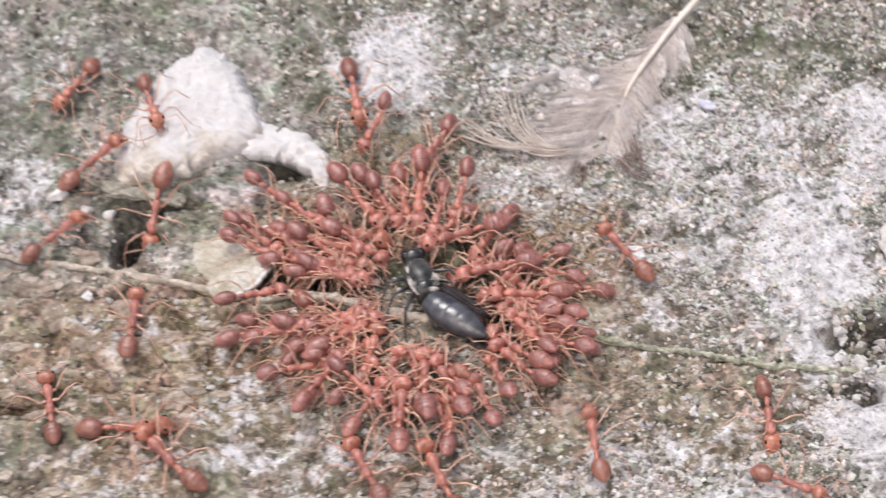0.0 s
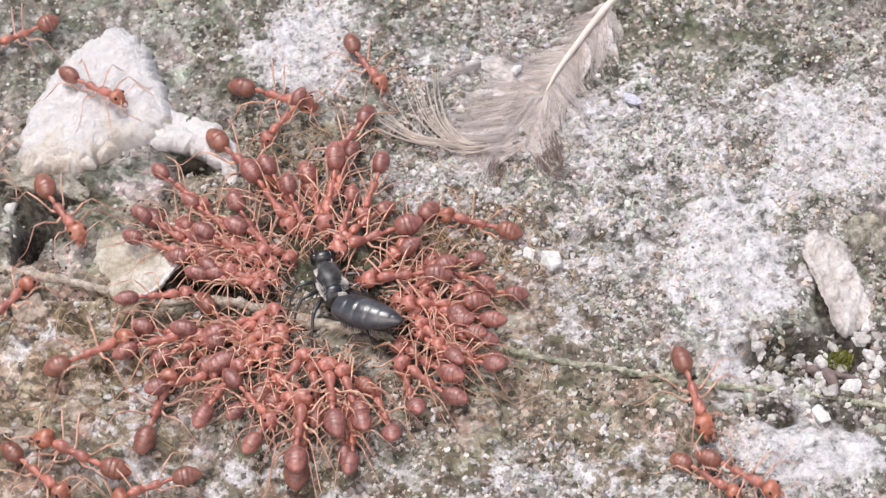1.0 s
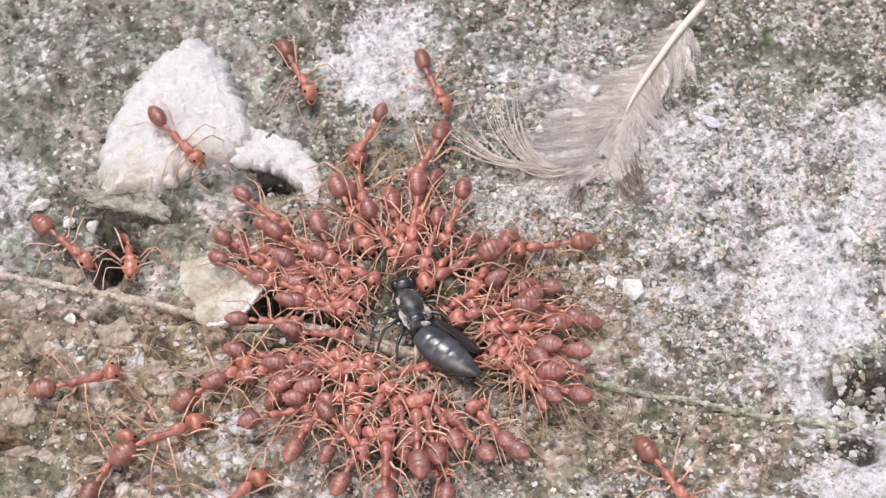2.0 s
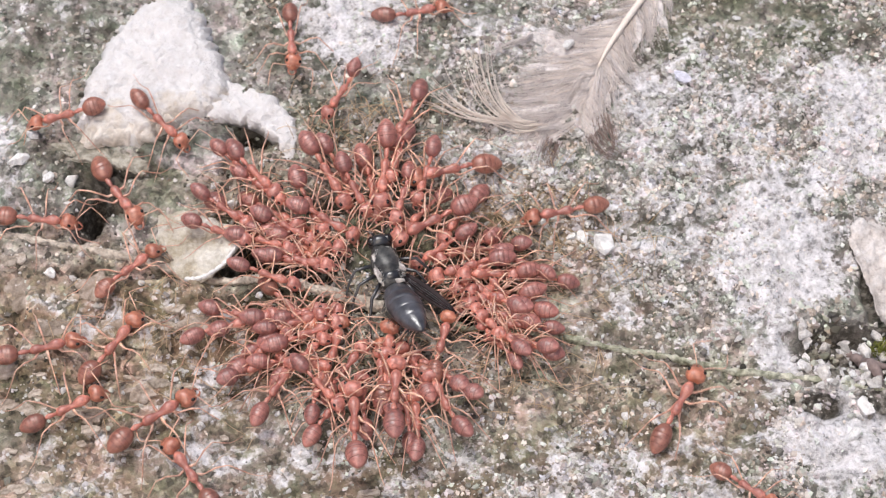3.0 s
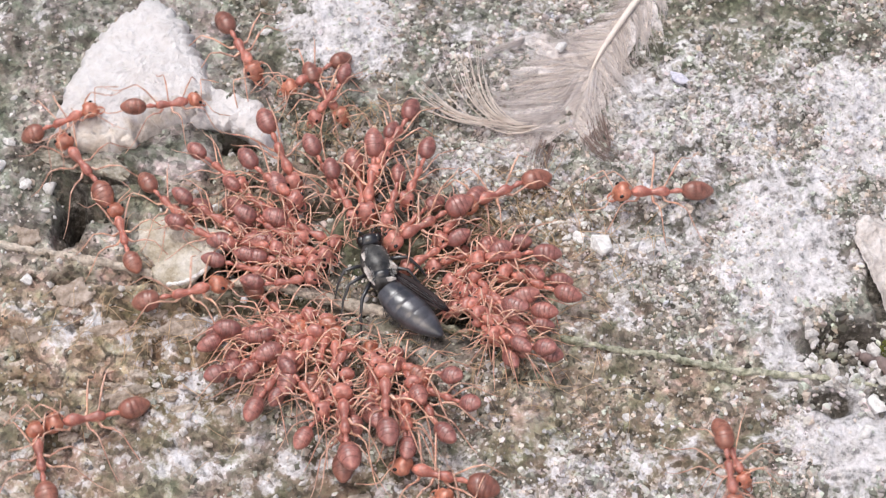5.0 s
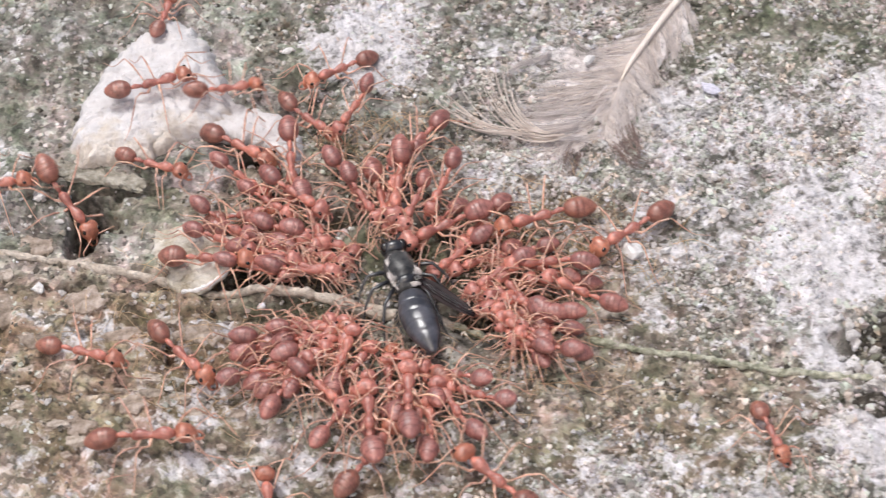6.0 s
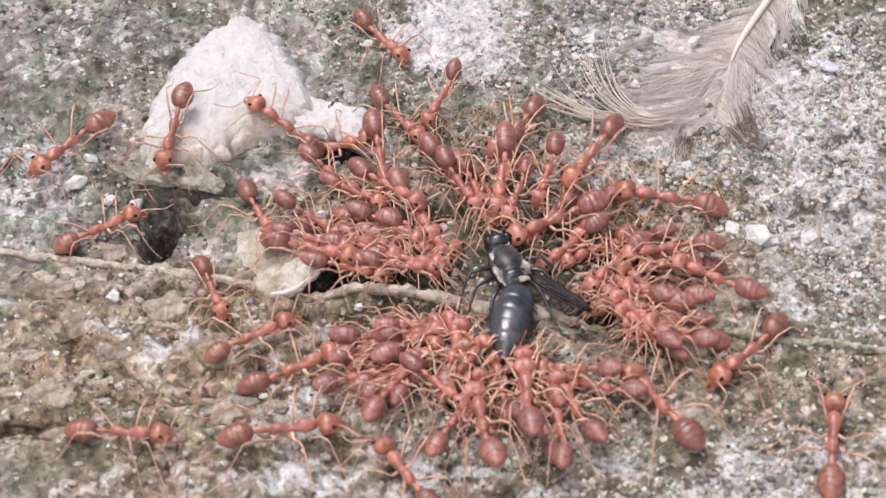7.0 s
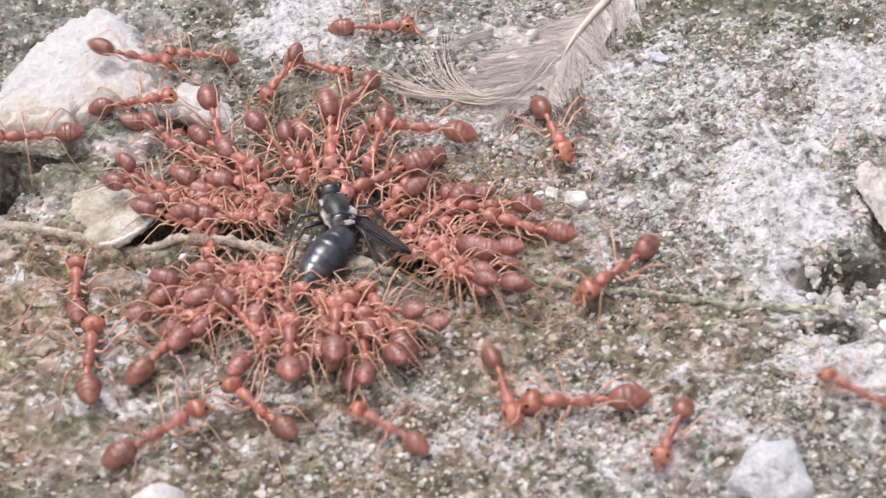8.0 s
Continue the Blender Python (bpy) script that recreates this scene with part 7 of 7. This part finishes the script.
    key_ant([(0, -20.0, -16.9, 132), (0.5, -21.4, -16.3, 129), (1, -18.7, -15.8, 154), (1.5, -19.8, -10.2, 22), (3, -17.8, -13.5, 34), (3.5, -20.9, -12.4, 2), (4, -21.7, -15.9, -57), (5.5, -22.0, -12.0, 137), (6, -17.5, -15.0, -1), (6.5, -15.0, -14.8, 3), (7, -14.7, -13.6, 5), (7.5, -16.4, -14.8, 127), (8, -15.4, -13.3, 92)], 1.20, 0, 0, True, 76)
    key_ant([(0, -23.8, -2.5, 89), (0.5, -26.3, 3.3, 91), (1.5, -26.2, -3.8, 19), (3, -28.1, -7.1, 16), (3.5, -18.1, -4.3, 76), (3.95, -7.2, -1.6, 76), (5.05, -20.3, 51.8, -10), (5.5, -20.3, 25.8, -10), (6, -20.3, 21.5, 20), (6.5, -21.3, 17.6, -79), (7, -24.6, 16.1, -103), (7.5, -24.0, 11.8, -83), (8, -23.7, 12.4, -171)], 1.08, 0, 0, True, 77)
    key_ant([(0, -23.2, 11.2, -100), (0.5, -20.2, 11.9, -25), (1, -22.3, 8.8, -54), (1.5, -24.6, 7.2, -78), (3, -22.7, 8.4, -54), (3.5, -24.1, 7.0, 80), (4, -21.7, 7.7, -171), (5.5, -26.2, 14.2, 83), (6, -27.6, 10.7, -46), (6.5, -35.4, 17.3, 164), (7, -33.6, 15.9, -130), (7.5, -29.0, 15.9, -10), (7.95, -49.0, 15.9, 180)], 1.15, 0, 0, True, 78)
    key_ant([(0, -31.9, 7.5, 49), (0.45, -45.9, 7.5, 180), (1.05, -9.9, 50.7, -56), (1.5, -9.9, 28.7, -56), (3, -8.1, 25.6, -84), (3.5, -6.4, 22.5, -90), (4, -7.2, 21.3, -114), (5.5, -4.0, 23.3, -146), (6, -4.7, 24.4, -148), (7, -16.6, 17.6, 148), (7.5, -16.7, 18.0, -74), (8, -15.1, 17.4, 15)], 1.04, 0, 0, True, 79)
    key_ant([(0, -29.0, 16.0, 46), (0.5, -31.0, 17.8, -80), (1.5, -29.4, 11.2, -56), (3, -29.7, 5.7, -7), (4, -31.5, 4.4, 58), (5.5, -22.2, -23.8, 111), (6.5, -21.1, -23.1, -6), (7, -26.1, -13.3, -10), (7.5, -24.5, -10.3, 173), (7.95, -44.5, -10.3, 180)], 1.06, 0, 0, True, 80)
    key_ant([(0, -3.1, -19.4, 115), (0.5, -7.6, -21.7, -13), (1, -12.1, -10.8, 77), (1.5, -12.6, -15.3, 14), (3, -14.8, -18.6, 126), (4, -4.5, -14.4, 82), (5.5, -0.8, -14.5, 97), (6.5, 0.3, -18.9, 19), (6.95, 0.7, -8.0, 19), (7.55, -9.0, -35.2, 37), (8, -9.0, -21.2, 37)], 1.14, 0, 0, True, 81)
    key_ant([(0, 2.9, -19.9, 113), (0.5, 1.5, -16.8, 98), (1, -0.1, -14.1, 87), (1.5, -1.6, -15.1, 117), (1.95, -0.4, -7.9, 117), (3.55, 2.7, -7.8, 75), (4, 4.2, -15.2, 75), (5.5, 7.6, -20.2, -164), (6.5, 9.9, -18.0, 76), (7, 11.3, -12.5, 122), (8, 5.9, -9.9, 115)], 1.20, 0, 0, True, 82)
    key_ant([(0, 15.9, -16.5, 95), (0.45, 15.9, -30.5, -90), (2.55, -7.5, 0.7, 43), (3, -21.1, 0.9, 43), (3.5, -21.5, 1.5, 48), (4, -17.7, 6.0, 123), (5.5, -22.5, 3.1, 71), (6, -23.5, -6.4, -16), (6.5, -22.1, -3.6, 10), (7, -17.3, -4.5, 23), (8, -17.5, -5.1, 96)], 1.02, 0, 0, True, 83)
    key_ant([(0, 30.8, -14.7, -90), (0.5, 32.6, -16.2, -87), (1, 35.7, -18.3, -34), (1.45, 35.7, -30.3, -90), (3.05, 6.2, -6.2, 78), (3.5, 13.2, -15.2, 78), (4, 13.0, -13.7, 115), (5.5, 2.3, -24.5, 154), (6.5, -14.1, -23.6, 175), (6.95, -14.1, -35.6, -90), (7.55, 14.6, -37.6, -78), (8, 14.6, -17.6, -78)], 1.03, 0, 0, True, 84)
    key_ant([(0, 32.1, -21.5, -26), (0.5, 31.1, -19.5, -61), (1, 32.9, -18.6, -37), (1.45, 32.9, -30.6, -90), (2.55, 32.0, -32.1, -36), (3, 32.0, -20.1, -36), (3.5, 30.4, -18.3, -39), (4, 29.2, -18.3, -86), (5.5, 30.8, -16.4, -69), (6, 30.5, -15.6, -76), (6.5, 30.3, -15.3, -69), (7.5, 29.2, -18.1, -109), (8, 25.8, -23.0, -114)], 0.90, 0, 0, True, 85)
    key_ant([(0.05, 0.4, 49.7, -28), (0.5, 0.4, 25.7, -28), (1, 4.2, 25.9, -57), (1.5, 2.7, 24.7, -91), (3, 3.9, 29.2, 11), (3.5, 4.1, 29.2, 1), (4, 4.7, 28.1, -61), (5.5, -6.3, 17.4, -49), (6, -6.5, 18.4, -41), (6.5, -6.7, 18.5, -41), (7, -6.4, 17.7, -53), (7.5, -5.3, 14.2, -61), (8, -15.7, 21.6, -1)], 1.01, 0, 0, True, 86)
    key_ant([(0.05, -4.6, 6.9, -24), (0.5, -11.8, 15.1, -24), (1, -6.7, 14.5, -44), (1.5, -6.9, 15.1, -51), (3, 6.5, 10.7, -163), (3.5, 6.1, 13.7, -151), (4, 5.1, 13.1, -154), (5.5, 14.3, 6.8, -151), (6, 12.9, 6.3, -162), (6.5, 12.3, 6.7, -155), (7, 13.6, 7.4, 168), (7.5, 13.5, 8.7, 157), (8, 7.9, 11.5, 174)], 1.20, 0, 0, True, 87)
    key_ant([(0.05, -15.0, -29.9, 47), (0.5, -15.0, -21.9, 47), (1, -12.2, -19.0, -160), (1.45, -12.2, -31.0, -90), (3.05, -6.2, 5.0, -18), (3.5, -16.6, 11.4, -18), (4, -15.1, 7.5, -11), (5.5, -18.5, 8.7, -59), (6, -19.8, 13.6, -21), (6.5, -16.4, 10.4, -36), (7, -17.5, 7.6, -65), (7.5, -17.1, 12.1, -6), (8, -13.4, 15.8, 20)], 0.99, 0, 0, True, 88)
    key_ant([(0.05, 56.7, -5.2, 24), (0.5, 30.7, -5.2, 24), (1, 32.3, -10.8, -78), (1.5, 21.4, -16.9, -118), (3, 26.6, -11.9, 60), (3.5, 25.7, 0.1, 119), (4, 27.2, 10.3, 110), (5.5, 24.4, 7.8, -152), (6, 20.4, 5.0, -145), (6.5, 15.2, 1.3, -167), (7, 8.4, 11.8, -124), (7.5, 15.9, 14.7, -113), (8, 19.5, 10.9, -76)], 1.17, 0, 0, True, 89)
    key_ant([(0, -20.6, 51.6, 90), (5.55, -20.6, 51.6, 85), (6, -20.6, 31.6, 85), (6.45, -20.6, 51.6, 90), (7.05, -14.1, 50.7, -143), (7.5, -14.1, 32.7, -143), (8, -11.1, 23.6, 177)], 0.90, 0, 0, True, 90)
    key_ant([(0, -6.7, -3.0, -45), (5.55, -6.7, -3.0, -45), (6, -15.6, -7.1, -45), (6.5, -16.4, -9.4, -5), (7, -14.1, -7.3, 24), (7.5, -7.0, -7.5, 15), (8, -9.6, -11.8, 59)], 1.10, 0, 0, True, 91)
    key_ant([(0, -6.3, 4.9, 11), (5.55, -6.3, 4.9, 11), (6, -11.4, 7.9, 11), (7, -20.9, 0.7, -70), (7.5, -18.5, 0.1, -98), (7.95, -7.5, 0.3, -98)], 0.90, 0, 0, True, 92)
    key_ant([(0, -47.0, -2.7, 180), (6.05, -47.0, -2.7, -8), (6.5, -35.0, -2.7, -8), (6.95, -47.0, -2.7, 180), (8, -47.0, -2.7, 180)], 0.90, 0, 0, True, 93)
    key_ant([(0, -2.9, -7.0, 78), (6.05, -2.9, -7.0, 78), (6.5, -3.3, -7.7, 78), (7.5, 0.8, -10.6, 106), (8, 3.1, -11.2, 83)], 1.09, 0, 0, True, 94)
    key_ant([(0, 19.0, -37.1, -90), (6.05, 19.0, -37.1, 88), (6.5, 19.0, -21.1, 88), (7, 23.4, -16.1, 79), (7.5, 23.5, -13.2, 87), (8, 19.2, -19.5, -179)], 1.20, 0, 0, True, 95)
    key_ant([(0, 54.0, -2.3, 0), (6.05, 54.0, -2.3, -105), (6.5, 24.0, -2.3, -105), (7, 18.3, -8.5, -138), (7.5, 18.0, 0.8, 152), (8, 23.1, -5.8, -139)], 1.17, 0, 0, True, 96)
    key_ant([(0, 0.4, 9.0, -72), (7.05, 0.4, 9.0, -72), (7.5, -0.4, 19.9, -72), (8, 0.2, 22.1, -29)], 0.90, 0, 0, True, 97)
    key_ant([(0, 50.9, -18.8, 0), (7.55, 50.9, -18.8, 141), (8, 38.9, -18.8, 141)], 0.90, 0, 0, True, 98)
    key_ant([(0, 2.9, -7.8, 144), (7.55, 2.9, -7.8, 144), (8, 6.0, -21.1, 144)], 0.95, 0, 0, True, 99)


motions()
